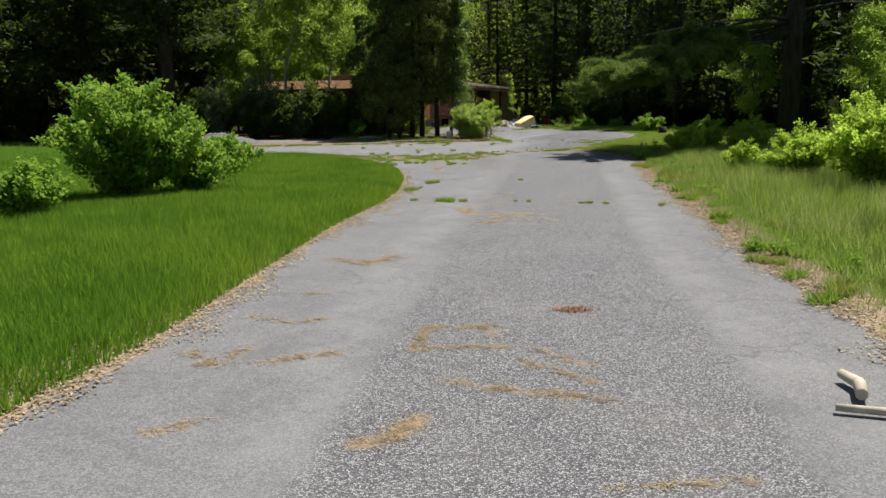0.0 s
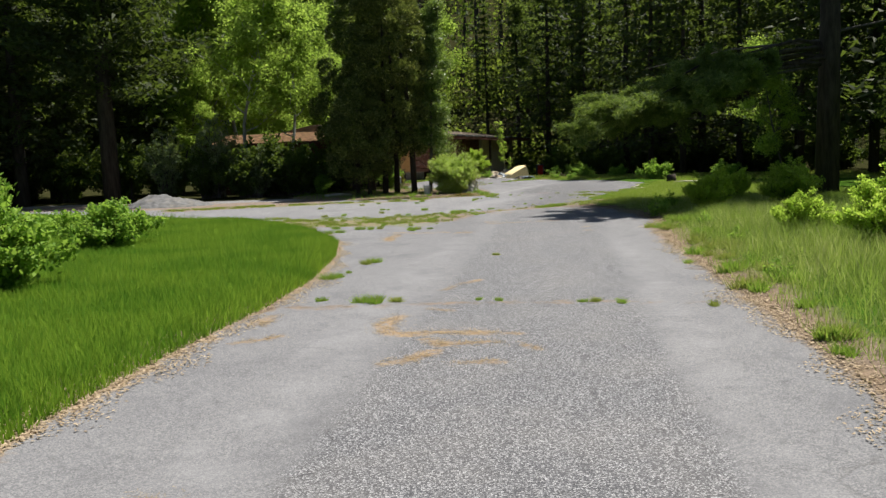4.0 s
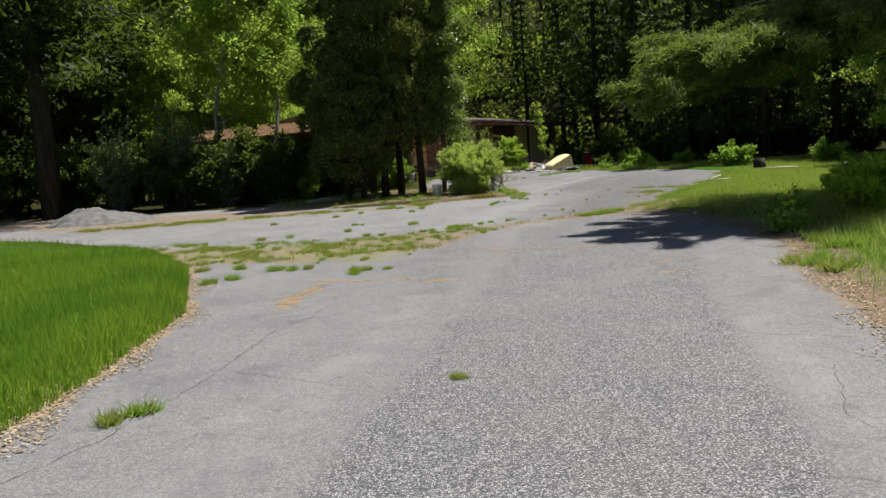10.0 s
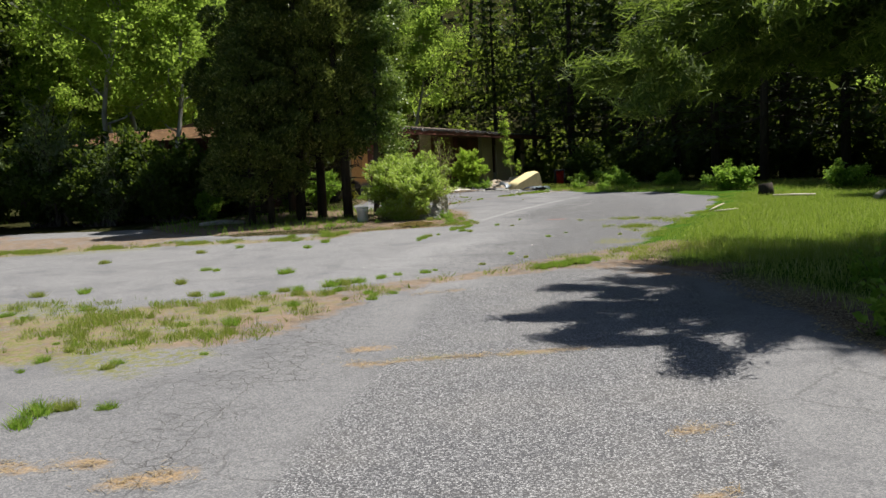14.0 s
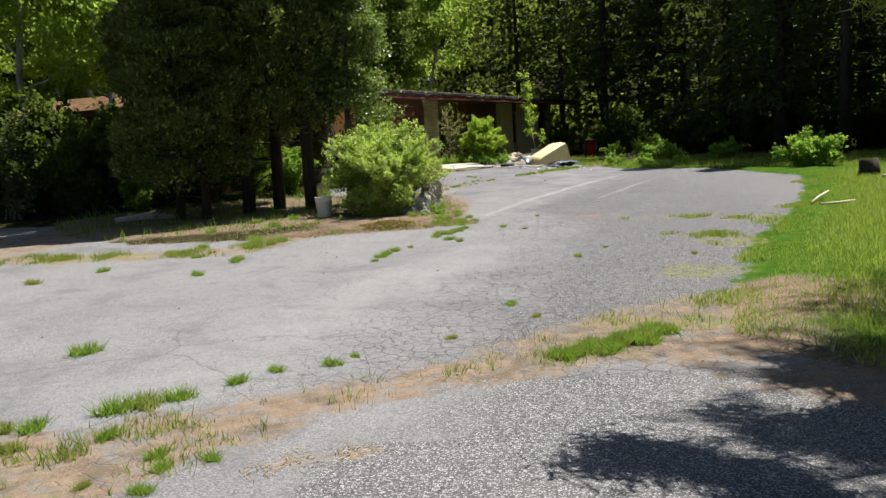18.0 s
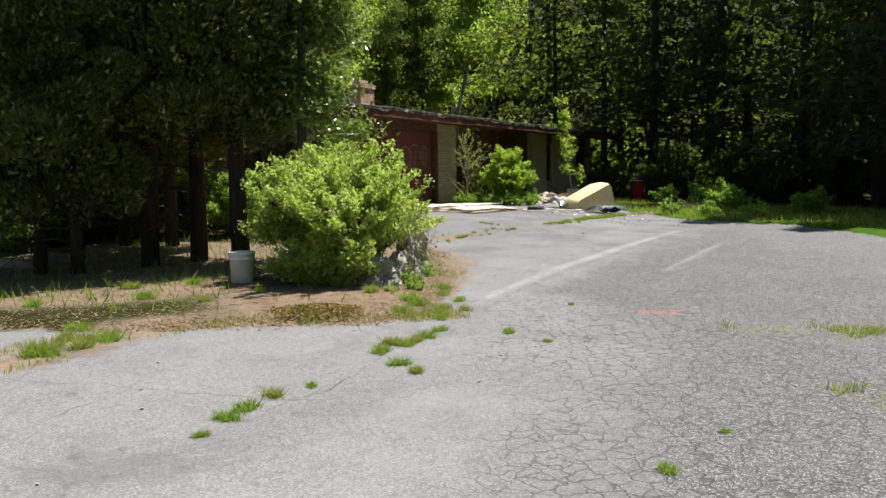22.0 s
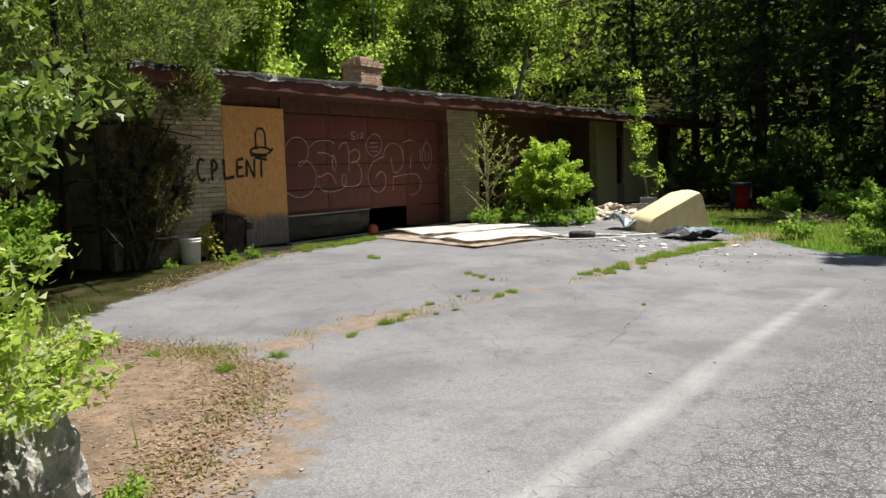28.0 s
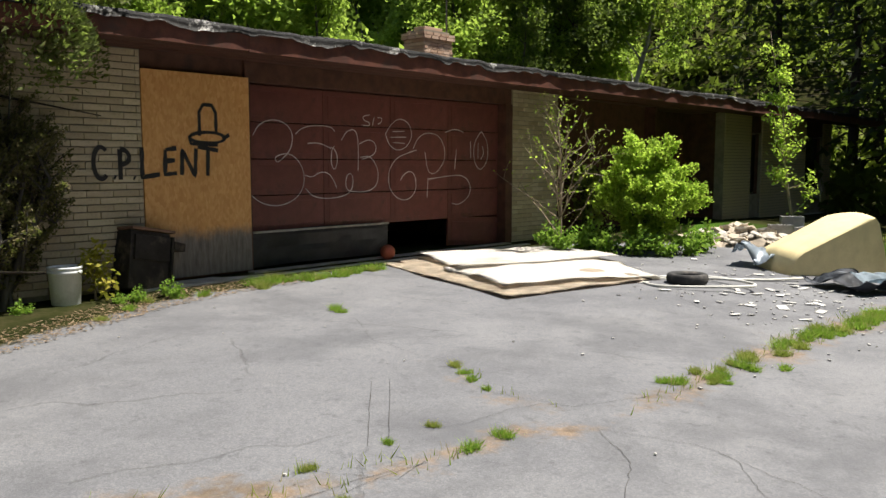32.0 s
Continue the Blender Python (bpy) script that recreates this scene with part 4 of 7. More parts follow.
def stroke(bm, pts, y, width):
    """A flat sprayed line through points (u, z)."""
    fine = []
    for (a, b), (c, d) in zip(pts, pts[1:]):
        k = max(1, int(math.hypot(c - a, d - b) / 0.03))
        fine += [(a + (c - a) * i / k, b + (d - b) * i / k) for i in range(k)]
    fine.append(pts[-1])
    prev = None
    for i, (u, z) in enumerate(fine):
        u2, z2 = fine[min(i + 1, len(fine) - 1)]
        u1, z1 = fine[max(i - 1, 0)]
        dx, dz = u2 - u1, z2 - z1
        ln = math.hypot(dx, dz) or 1
        w = width * (0.85 + 0.3 * noise.noise((u * 9, z * 9, width)))
        cur = (bm.verts.new((u - dz / ln * w / 2, y, z + dx / ln * w / 2)), bm.verts.new((u + dz / ln * w / 2, y, z - dx / ln * w / 2)))
        if prev:
            bm.faces.new((prev[0], cur[0], cur[1], prev[1]))
        prev = cur


def ring(cu, cz, ru, rz, a0=0, a1=360, n=26):
    return [(cu + ru * math.cos(radians(a0 + (a1 - a0) * i / n)), cz + rz * math.sin(radians(a0 + (a1 - a0) * i / n))) for i in range(n + 1)]


LETTERS = {
    "C": [ring(-1.76, 1.72, 0.08, 0.16, 50, 310)], "dot": [[(-1.63, 1.58), (-1.61, 1.57)]], "P": [[(-1.56, 1.55), (-1.56, 1.86)], ring(-1.56, 1.78, 0.10, 0.08, 90, -90)],
    "dot2": [[(-1.42, 1.57), (-1.40, 1.56)]], "L": [[(-1.32, 1.88), (-1.32, 1.57), (-1.12, 1.60)]],
    "E": [[(-1.05, 1.86), (-1.06, 1.60), (-0.92, 1.61)], [(-1.05, 1.74), (-0.94, 1.75)], [(-1.05, 1.86), (-0.92, 1.88)]],
    "N": [[(-0.86, 1.59), (-0.85, 1.86), (-0.70, 1.58), (-0.68, 1.88)]], "T": [[(-0.66, 1.90), (-0.40, 1.86)], [(-0.53, 1.88), (-0.54, 1.58)]]}
bm = bmesh.new()
for strokes in LETTERS.values():
    for s in strokes:
        stroke(bm, s, -0.012, 0.055)
part("sprayed_letters", bm, SPRAY_BLACK, house, "black sprayed letters C.P.LENT")
bm = bmesh.new()
for s in ([(-0.63, 2.02), (-0.63, 2.28), (-0.58, 2.36), (-0.47, 2.36), (-0.42, 2.28), (-0.42, 2.04)], ring(-0.53, 2.0, 0.22, 0.06), [(-0.76, 2.02), (-0.74, 1.93), (-0.4, 1.92)], [(-0.34, 1.99), (-0.25, 2.04)]):
    stroke(bm, s, -0.012, 0.045)
part("sprayed_sketch", bm, SPRAY_BLACK, house, "black sprayed outline of a hat shape")
bm = bmesh.new()
LOOP_A = [[(0.17, 2.05), (0.25, 2.18), (0.43, 2.25), (0.64, 2.22), (0.76, 2.1), (0.74, 1.91), (0.62, 1.79), (0.51, 1.72), (0.48, 1.79), (0.57, 1.83), (0.71, 1.84), (0.84, 1.76), (0.93, 1.61), (0.92, 1.42), (0.79, 1.27), (0.54, 1.19), (0.28, 1.23), (0.1, 1.36)]]
LOOP_B = [[(0.8, 2.08), (0.92, 2.17), (1.14, 2.2), (1.38, 2.19), (1.44, 2.13)], [(0.99, 1.97), (1.19, 1.98), (1.37, 1.91)], [(1.37, 1.93), (1.45, 1.89), (1.49, 1.76), (1.43, 1.62), (1.37, 1.71), (1.38, 1.89), (1.43, 1.94)], [(0.94, 1.57), (1.06, 1.54), (1.18, 1.61), (1.32, 1.6), (1.41, 1.51), (1.46, 1.4)]]
LOOP_C = [[(0.95, 1.4), (1.07, 1.29), (1.34, 1.26), (1.64, 1.3), (1.74, 1.39), (1.75, 1.55), (1.69, 1.6), (1.62, 1.53), (1.62, 1.37), (1.77, 1.34), (2.03, 1.34), (2.19, 1.42), (2.22, 1.63), (2.08, 1.82), (1.88, 1.8)], [(1.55, 2.02), (1.65, 2.15), (1.8, 2.17), (1.85, 2.02), (1.84, 1.62)], [(1.87, 1.98), (2.05, 2.05), (2.18, 1.98), (2.16, 1.84), (1.91, 1.77)]]
LOOP_D = [[(2.97, 1.91), (2.83, 1.88), (2.54, 1.79), (2.4, 1.6), (2.41, 1.39), (2.56, 1.23), (2.77, 1.19), (2.95, 1.3), (2.96, 1.52), (2.85, 1.62), (2.71, 1.57), (2.64, 1.48)], [(2.9, 1.93), (3.01, 2.1), (3.2, 2.17), (3.46, 2.13), (3.59, 1.93), (3.56, 1.73), (3.37, 1.56), (3.2, 1.59), (3.15, 1.88)]]
LOOP_E = [[(3.21, 1.51), (3.19, 1.22)], [(3.21, 1.49), (3.6, 1.53), (3.99, 1.55), (4.18, 1.41), (4.15, 1.21), (3.9, 1.09), (3.74, 1.12)], [(3.58, 2.18), (3.81, 2.24), (4.01, 2.19)], [(3.84, 1.93), (3.8, 1.63)], [(4.17, 2.06), (4.18, 1.8)], [(2.35, 2.12), (2.46, 2.26), (2.62, 2.35), (2.81, 2.3), (2.89, 2.12), (2.79, 1.96), (2.6, 1.89), (2.43, 1.96), (2.35, 2.12)], [(4.43, 2.22), (4.59, 2.06), (4.6, 1.77), (4.41, 1.59), (4.25, 1.75), (4.25, 2.04), (4.43, 2.22)]]
LOOP_F = [[(2.07, 2.37), (1.93, 2.35), (1.95, 2.29), (2.06, 2.27), (2.05, 2.22), (1.92, 2.23)], [(2.14, 2.34), (2.11, 2.23)], [(2.21, 2.34), (2.29, 2.34), (2.28, 2.28), (2.21, 2.25)], [(2.49, 2.16), (2.73, 2.17)], [(2.45, 2.08), (2.76, 2.09)], [(2.5, 2.01), (2.73, 2.0)], [(4.36, 2.04), (4.35, 1.8)], [(4.46, 1.99), (4.5, 1.88), (4.42, 1.78)]]


def rounded(pts):
    """Rounds the corners of a line through points."""
    for _ in range(2):
        out = [pts[0]]
        for (a, b), (c, d) in zip(pts, pts[1:]):
            out += [(a * 0.75 + c * 0.25, b * 0.75 + d * 0.25), (a * 0.25 + c * 0.75, b * 0.25 + d * 0.75)]
        pts = out + [pts[-1]]
    return pts


for s in LOOP_A + LOOP_B + LOOP_C + LOOP_D + LOOP_E + LOOP_F:
    stroke(bm, rounded(s), 0.128, 0.015)
part("sprayed_scrawl", bm, SPRAY_WHITE, house, "faded white spray-painted loops")

# lean-to along the side wall, behind the cedars
wing = holder("lean_to", "low dark lean-to with a rusty leaf-strewn roof", "lean-to", (-12.0, 50.8, 0), math.degrees(math.atan2(-0.350, 0.937)))
WROOF = plain("leaf_strewn_roofing", (0.25, 0.145, 0.075), 0.95, 0.35, dirt=(0.12, 0.085, 0.055))
slab("wall", 0.4, 8.4, 0.0, 0.15, 0.0, 2.70, SIDING, wing)
slab("wall", 0.4, 0.55, 0.15, 1.6, 0.0, 2.90, SIDING, wing)
slab("wall", 8.25, 8.4, 0.15, 1.6, 0.0, 2.90, SIDING, wing)
w = slab("window", 3.0, 4.6, -0.02, 0.03, 1.0, 2.1, GLASS_DARK, wing, "dark window of the lean-to")
for u in (2.97, 4.63):
    part("frame", box(bmesh.new(), (0.06, 0.08, 1.2), (u, -0.02, 1.55)), SIDING, w)
bm = bmesh.new()
bm.faces.new([bm.verts.new(p) for p in ((0, -0.7, 2.70), (8.8, -0.7, 2.70), (8.8, 1.62, 3.36), (0, 1.62, 3.36))])
bmesh.ops.solidify(bm, geom=bm.faces[:], thickness=-0.10)
part("roof", bm, WROOF, wing)
slab("fascia", 0, 8.8, -0.74, -0.70, 2.62, 2.80, FASCIA, wing)

# ---- trees and shrubs ----
def broadleaf(name, seed, h, spread, first, mat, barkm, leaf=0.13, count=5000, limbs=11, trunk_r=0.14, label="", clump=0.75):
    """A tapered trunk, crooked limbs and leaves in loose clumps round the limb ends."""
    rng = np.random.default_rng(seed)
    thing = holder(name, label, "tree")
    bm = bmesh.new()
    pts, rad = limb(rng, (0, 0, -0.15), (0, 0, 1), h * 0.92, trunk_r, 9, 0.06, 0.02)
    tube(bm, pts, rad, 8)
    tips = []
    for i in range(limbs):
        k = first + (0.97 - first) * (i + rng.random()) / limbs
        q = pts[min(int(k * 9), 8)].lerp(pts[min(int(k * 9) + 1, 9)], (k * 9) % 1)
        a = i * 2.4 + rng.uniform(-0.5, 0.5)
        reach = spread * (1 - 0.55 * max(0, (k - 0.45) / 0.55) ** 1.5) * rng.uniform(0.7, 1.15)
        lp, lr = limb(rng, q, (math.cos(a), math.sin(a), 0.35 + 0.5 * k), reach, trunk_r * 0.42 * (1.1 - k * 0.7), 5, 0.22, 0.05)
        tube(bm, lp, lr, 5)
        tips += [(p, s) for p, s in zip(lp[2:], (0.7, 0.9, 1.0, 1.0))]
        for _ in range(2):
            b = lp[rng.integers(2, 5)]
            tp, tr = limb(rng, b, Vector(rng.normal(size=3)) + Vector((0, 0, 0.4)), reach * 0.45, lr[3] * 0.8, 4, 0.3)
            tube(bm, tp, tr, 4)
            tips += [(p, 0.8) for p in tp[2:]]
    part("trunk", bm, barkm, thing)
    tips.append((pts[-1], 0.8))
    c = np.array([tuple(p) for p, _ in tips])
    w = np.array([s for _, s in tips])
    pick = rng.integers(0, len(c), count)
    off = rng.normal(size=(count, 3)) * (clump * w[pick])[:, None] * np.array([1, 1, 0.62])
    part("crown", leaves_mesh("crown", c[pick] + off * 0.6, leaf * 1.15, rng, mat, tri=True), mat, thing)
    return thing


def conifer(name, seed, h, spread, first, mat, leaf=0.16, whorls=24, per=7, fill=26, droop=0.25, trunk_r=0.2, label="", dead=0.0, long=2.4):
    """A straight trunk with whorls of drooping boughs, each set with needle sprays."""
    rng = np.random.default_rng(seed)
    thing = holder(name, label, "tree")
    bm = bmesh.new()
    tube(bm, [(0, 0, -0.2), (0.05, 0, h * 0.3), (0, 0.06, h * 0.65), (0, 0, h)], [trunk_r, trunk_r * 0.8, trunk_r * 0.45, 0.02], 8)
    cs, ax = [], []
    for i in range(whorls):
        k = first + (1 - first) * (i + 0.5) / whorls
        reach = spread * (1 - (k - first) / (1 - first)) ** 0.8 + 0.25
        for j in range(per):
            a = j * math.tau / per + i * 1.3 + rng.uniform(-0.35, 0.35)
            r = reach * rng.uniform(0.6, 1.15)
            bare = k < first + dead and rng.random() < 0.8
            lp, lr = limb(rng, (0, 0, k * h), (math.cos(a), math.sin(a), 0.25 - droop), r, 0.035 * (1.2 - k), 4, 0.10, -0.05 * droop)
            tube(bm, lp[::2], lr[::2], 3, False)
            if bare:
                continue
            m = int(fill * (0.4 + 0.6 * r / spread))
            t = rng.uniform(0.15, 1.05, m) * 4
            i0 = np.minimum(t.astype(int), 3)
            P = np.array([tuple(p) for p in lp])
            base = P[i0] + (P[i0 + 1] - P[i0]) * (t - i0)[:, None]
            side = rng.normal(size=(m, 3)) * np.array([0.16, 0.16, 0.07]) * (0.5 + r * 0.35)
            cs.append(base + side)
            dd = np.tile(np.array([math.cos(a), math.sin(a), -droop]), (m, 1)) + rng.normal(size=(m, 3)) * 0.5
            ax.append(dd)
    part("trunk", bm, BARK_DARK, thing)
    part("crown", leaves_mesh("crown", np.concatenate(cs), leaf, rng, mat, up=0.5, long=long, axis=np.concatenate(ax), tri=True), mat, thing)
    return thing


def shrub(name, seed, rx, ry, h, mat, leaf=0.055, count=9000, stems=16, label="", shape=0.0, barkm=None, low=0.12, shoots=9, fold=True, reach_by=1.0):
    """Many stems from one root, each with leafy shoots that give an uneven outline with gaps."""
    rng = np.random.default_rng(seed)
    thing = holder(name, label, "bush")
    bm = bmesh.new()
    base, reach, weight = [], [], []
    for i in range(stems):
        a, lean = rng.uniform(0, math.tau), rng.uniform(0.05, 1.0) ** 0.7
        top = Vector((math.cos(a) * rx * lean, math.sin(a) * ry * lean, h * (1 - 0.55 * lean ** 2.2) * rng.uniform(0.6, 1.08)))
        mid = top * 0.5 + Vector((0, 0, h * 0.14)) + Vector(rng.normal(size=3) * 0.07 * h)
        start = Vector((rng.normal() * 0.12 * rx, rng.normal() * 0.12 * ry, -0.05))
        tube(bm, [start, mid * 0.6 + start * 0.4, mid, top], [0.016 * h, 0.012 * h, 0.008 * h, 0.002 * h], 5, False)
        for k in range(shoots):
            f = (k + rng.random()) / shoots
            q = mid.lerp(top, f * 2 - 1) if f > 0.5 else start.lerp(mid, 0.25 + f * 1.5)
            b = a + rng.normal() * 1.3
            d = Vector((math.cos(b), math.sin(b), rng.uniform(-0.25, 1.0) + 0.5 * f)).normalized()
            ln = rng.uniform(0.12, 0.30) * (0.55 + 0.45 * f) * (rx + ry + h) / 3 * 1.25 * reach_by
            e = q + d * ln + Vector((0, 0, 0.03 * h))
            tube(bm, [q, q.lerp(e, 0.5) + Vector((0, 0, 0.02)), e], [0.0045 * h, 0.003 * h, 0.001 * h], 3, False)
            base.append(tuple(q))
            reach.append(tuple(e - q))
            weight.append(ln)
    part("stem", bm, barkm or BARK_GREY, thing)
    base, reach, weight = np.array(base), np.array(reach), np.array(weight)
    pick = rng.choice(len(base), count, p=weight / weight.sum())
    f = rng.uniform(0.1, 1.05, count) ** 0.8
    girth = leaf * (2.0 - 1.1 * f)
    pos = base[pick] + reach[pick] * f[:, None] + rng.normal(size=(count, 3)) * girth[:, None] * np.array([1, 1, 0.75])
    pos[:, 2] = np.maximum(pos[:, 2], low * h * rng.uniform(0.2, 1, count))
    d = reach[pick] / weight[pick][:, None] + rng.normal(size=(count, 3)) * 0.7
    part("foliage", leaves_mesh("foliage", pos, leaf, rng, mat, up=0.45, long=1.5, axis=d, tri=not fold), mat, thing)
    return thing


def cedar(name, seed, h, r, first, mat, count=16000, leaf=0.10, trunks=3, label="", round_top=0.0, stem=1.0, low=0.72, lumps=190, tuft=0.17, feet=()):
    """Upright flattened sprays in a dense, lumpy cone over bare dark trunks."""
    rng = np.random.default_rng(seed)
    thing = holder(name, label, "tree")
    twigs = bmesh.new()
    for i in range(trunks):
        a = i * 2.2 + 0.4
        bm = bmesh.new()
        o = Vector((math.cos(a), math.sin(a), 0)) * ((0.08 + 0.2 * rng.random()) * r if trunks > 1 else 0)
        if feet:
            o = Vector((feet[i][0], feet[i][1], 0))
        tube(bm, [o * 1.1 + Vector((0, 0, -0.2)), o + Vector((0.05, 0, h * 0.2)), o * 0.8 + Vector((0, 0.05, h * 0.5)), Vector((0, 0, h * 0.93))], [0.13 * stem, 0.10 * stem, 0.07 * stem, 0.02], 8)
        for k in range(9):
            z = h * (0.07 + 0.03 * k)
            b = rng.uniform(0, math.tau)
            q = o + Vector((0, 0, z))
            tube(twigs, [q, q + Vector((math.cos(b), math.sin(b), 0.1)) * 0.5 * r * rng.random(), q + Vector((math.cos(b), math.sin(b), -0.25 + 0.4 * rng.random())) * r * 0.8], [0.025, 0.016, 0.005], 4, False)
        part("trunk", bm, BARK_DARK, thing)
    tagged(part("dead_wood", twigs, BARK_DARK, thing), kind="stuff")
    lz = first + (1 - first) * rng.random(lumps) ** 1.15
    la = rng.uniform(0, math.tau, lumps)
    prof = np.where(lz < first + 0.18, low + (1 - low) * (lz - first) / 0.18, 1.0 - np.maximum(0, (lz - first - 0.18) / (1 - first - 0.18)) ** (1.35 + round_top))
    lr = r * np.clip(prof, 0.05, 1) * np.where(np.arange(lumps) % 4 == 0, rng.uniform(0.25, 0.6, lumps), rng.uniform(0.72, 1.02, lumps))
    centre = np.stack([np.cos(la) * lr, np.sin(la) * lr, lz * h], -1)
    pick = rng.integers(0, lumps, count)
    side = np.stack([np.cos(la[pick]), np.sin(la[pick]), np.full(count, 0.75)], -1)
    ball = rng.normal(size=(count, 3)) + side * 0.9
    ball /= np.linalg.norm(ball, axis=1)[:, None]
    swell = tuft * (0.6 + r * 0.35) * rng.uniform(0.7, 1.5, lumps)[pick] * rng.uniform(0.55, 1.0, count) ** 0.5 * 2.1
    pos = centre[pick] + ball * swell[:, None] * np.array([1, 1, 0.8])
    out = ball * 0.7 + side * 0.4 + np.array([0, 0, 0.2]) + rng.normal(size=(count, 3)) * 0.35
    part("crown", leaves_mesh("crown", pos, leaf, rng, mat, up=0.1, long=2.1, axis=out, tri=True), mat, thing)
    return thing


def put(thing, x, y, turn=0.0, size=1.0, dz=0.0):
    thing.matrix_basis = pose(x, y, gzf(x, y) + dz, 0, 0, turn) @ Matrix.Scale(size, 4)
    return thing


def again(thing, x, y, turn=0.0, size=1.0, dz=0.0):
    ob = copy_thing(thing, pose(x, y, gzf(x, y) + dz, 0, 0, turn))
    ob.scale = (size,) * 3
    return ob


# cedars in front of the house
put(cedar("cedar", 3, 11.2, 1.6, 0.165, CEDAR, 165000, 0.048, 3, "tall dark cedar with bare trunks beneath", 1.5, 1.1, 0.75, 330, 0.16, ((0.95, -0.1), (0.2, 0.3), (-0.25, -0.25))), -1.5, 42.95)
put(cedar("cedar", 4, 5.1, 1.3, 0.17, CEDAR_DARK, 60000, 0.045, 2, "smaller round-topped dark cedar", 1.1, 0.8, 0.8, 130, 0.15), -2.75, 41.7)
put(cedar("cedar", 5, 9.6, 1.9, 0.16, CEDAR_DARK, 70000, 0.06, 2, "dark cedar standing behind its neighbours", 1.2, 1.0, 0.72, 190, 0.16), -3.0, 44.9)
put(broadleaf("maple", 66, 9.4, 0.85, 0.20, LEAF_VINE, BARK_GREY, 0.046, 46000, 24, 0.09, "glossy-leaved young tree beside the cedars", 0.33), 0.25, 43.45, 40)
put(cedar("juniper", 8, 6.6, 2.15, 0.34, JUNIPER, 120000, 0.030, 3, "straggling juniper beside the brick wall", 0.8, 0.45, 0.7, 260, 0.13), -2.62, 48.95)
put(shrub("brush", 9, 0.6, 0.65, 2.4, leafy("brush_leaves", (0.05, 0.046, 0.024), (0.19, 0.155, 0.075), 0.3), 0.024, 46000, 70, "dark twiggy brush at the foot of a juniper", fold=False), -2.05, 49.62)

# bushes along the drive
put(shrub("bush", 21, 1.35, 1.2, 2.1, LEAF_BUSH, 0.062, 25000, 38, "ragged bright green bush in the lawn", shoots=11, reach_by=1.5), -6.2, 15.5)
put(shrub("bush", 22, 0.75, 0.75, 1.35, LEAF_BUSH, 0.06, 9000, 20, "smaller bright bush at the side of a round one", shoots=10), -5.1, 16.3)
put(shrub("bush", 23, 0.7, 0.6, 0.95, LEAF_BUSH, 0.055, 6500, 20, "low green bush with dry stems in the lawn"), -6.75, 12.6)
put(shrub("bush", 24, 1.2, 0.8, 0.95, LEAF_BUSH, 0.055, 13000, 30, "low spreading green bush in the lawn"), -6.2, 22.4)
front = put(shrub("bush", 25, 1.0, 1.1, 1.55, LEAF_BLOSSOM, 0.033, 125000, 76, "pale blossoming bush over grey rocks", shoots=16, low=0.03, fold=False, reach_by=1.45), 1.25, 41.75)
put(shrub("bush", 27, 0.7, 0.5, 0.62, LEAF_BLOSSOM, 0.03, 22000, 30, "low pale-leaved shoots at the foot of a blossoming bush", shoots=12, low=0.02, fold=False, reach_by=1.2), 1.32, 40.95)
put(shrub("bush", 26, 0.74, 0.72, 1.6, LEAF_LIME, 0.036, 62000, 60, "lime green bush in front of the house", 0.0, None, 0.02, 12), 2.8, 57.2)
for i, (x, y, s) in enumerate(((8.55, 15.2, 1.0), (8.1, 17.9, 0.68), (9.4, 14.0, 1.1), (9.6, 17.4, 1.0), (7.6, 20.0, 0.45), (8.0, 26.6, 0.62), (10.3, 27.4, 0.7), (11.8, 22.0, 1.0), (12.4, 18.0, 1.2), (9.2, 30.7, 0.42), (10.4, 31.8, 0.5))):
    if i == 0:
        rb = put(shrub("bush", 31, 1.25, 1.1, 1.65, LEAF_LIME, 0.052, 22000, 40, "bright green bush in the meadow grass"), x, y)
        tagged(rb, group="meadow bushes")
    else:
        again(rb, x, y, i * 70, s)
low = put(shrub("bush", 33, 0.9, 0.7, 0.75, LEAF_BUSH, 0.06, 4200, 11, "low bright weeds at the edge of the woods"), 9.6, 59.6)
tagged(low, group="edge weeds")
for i, (x, y, s) in enumerate(((9.6, 57.5, 0.8), (11.4, 55.6, 0.8), (13.2, 52, 0.9), (12.0, 49.3, 1.1), (15.0, 47.0, 1.0), (16.5, 43.5, 0.9))):
    again(low, x, y, i * 50, s)
for x, y, s in ((8.39, 62.41, 0.75), (10.51, 63.82, 0.7)):
    again(low, x, y, 130 * s, s)

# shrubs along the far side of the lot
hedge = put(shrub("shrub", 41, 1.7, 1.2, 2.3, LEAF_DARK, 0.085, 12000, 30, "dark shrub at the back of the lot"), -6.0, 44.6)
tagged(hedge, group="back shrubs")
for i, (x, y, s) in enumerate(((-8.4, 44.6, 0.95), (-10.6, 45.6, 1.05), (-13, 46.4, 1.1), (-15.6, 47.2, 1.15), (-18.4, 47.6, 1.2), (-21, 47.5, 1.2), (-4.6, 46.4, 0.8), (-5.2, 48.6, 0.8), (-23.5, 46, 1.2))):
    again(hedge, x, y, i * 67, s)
silver = put(shrub("shrub", 42, 1.2, 1.0, 3.6, LEAF_SILVER, 0.07, 9000, 26, "silvery shrub among darker ones"), -10.2, 45.6)
again(silver, -7.9, 44.3, 130, 0.62)
again(hedge, -7.4, 45.4, 200, 1.2)

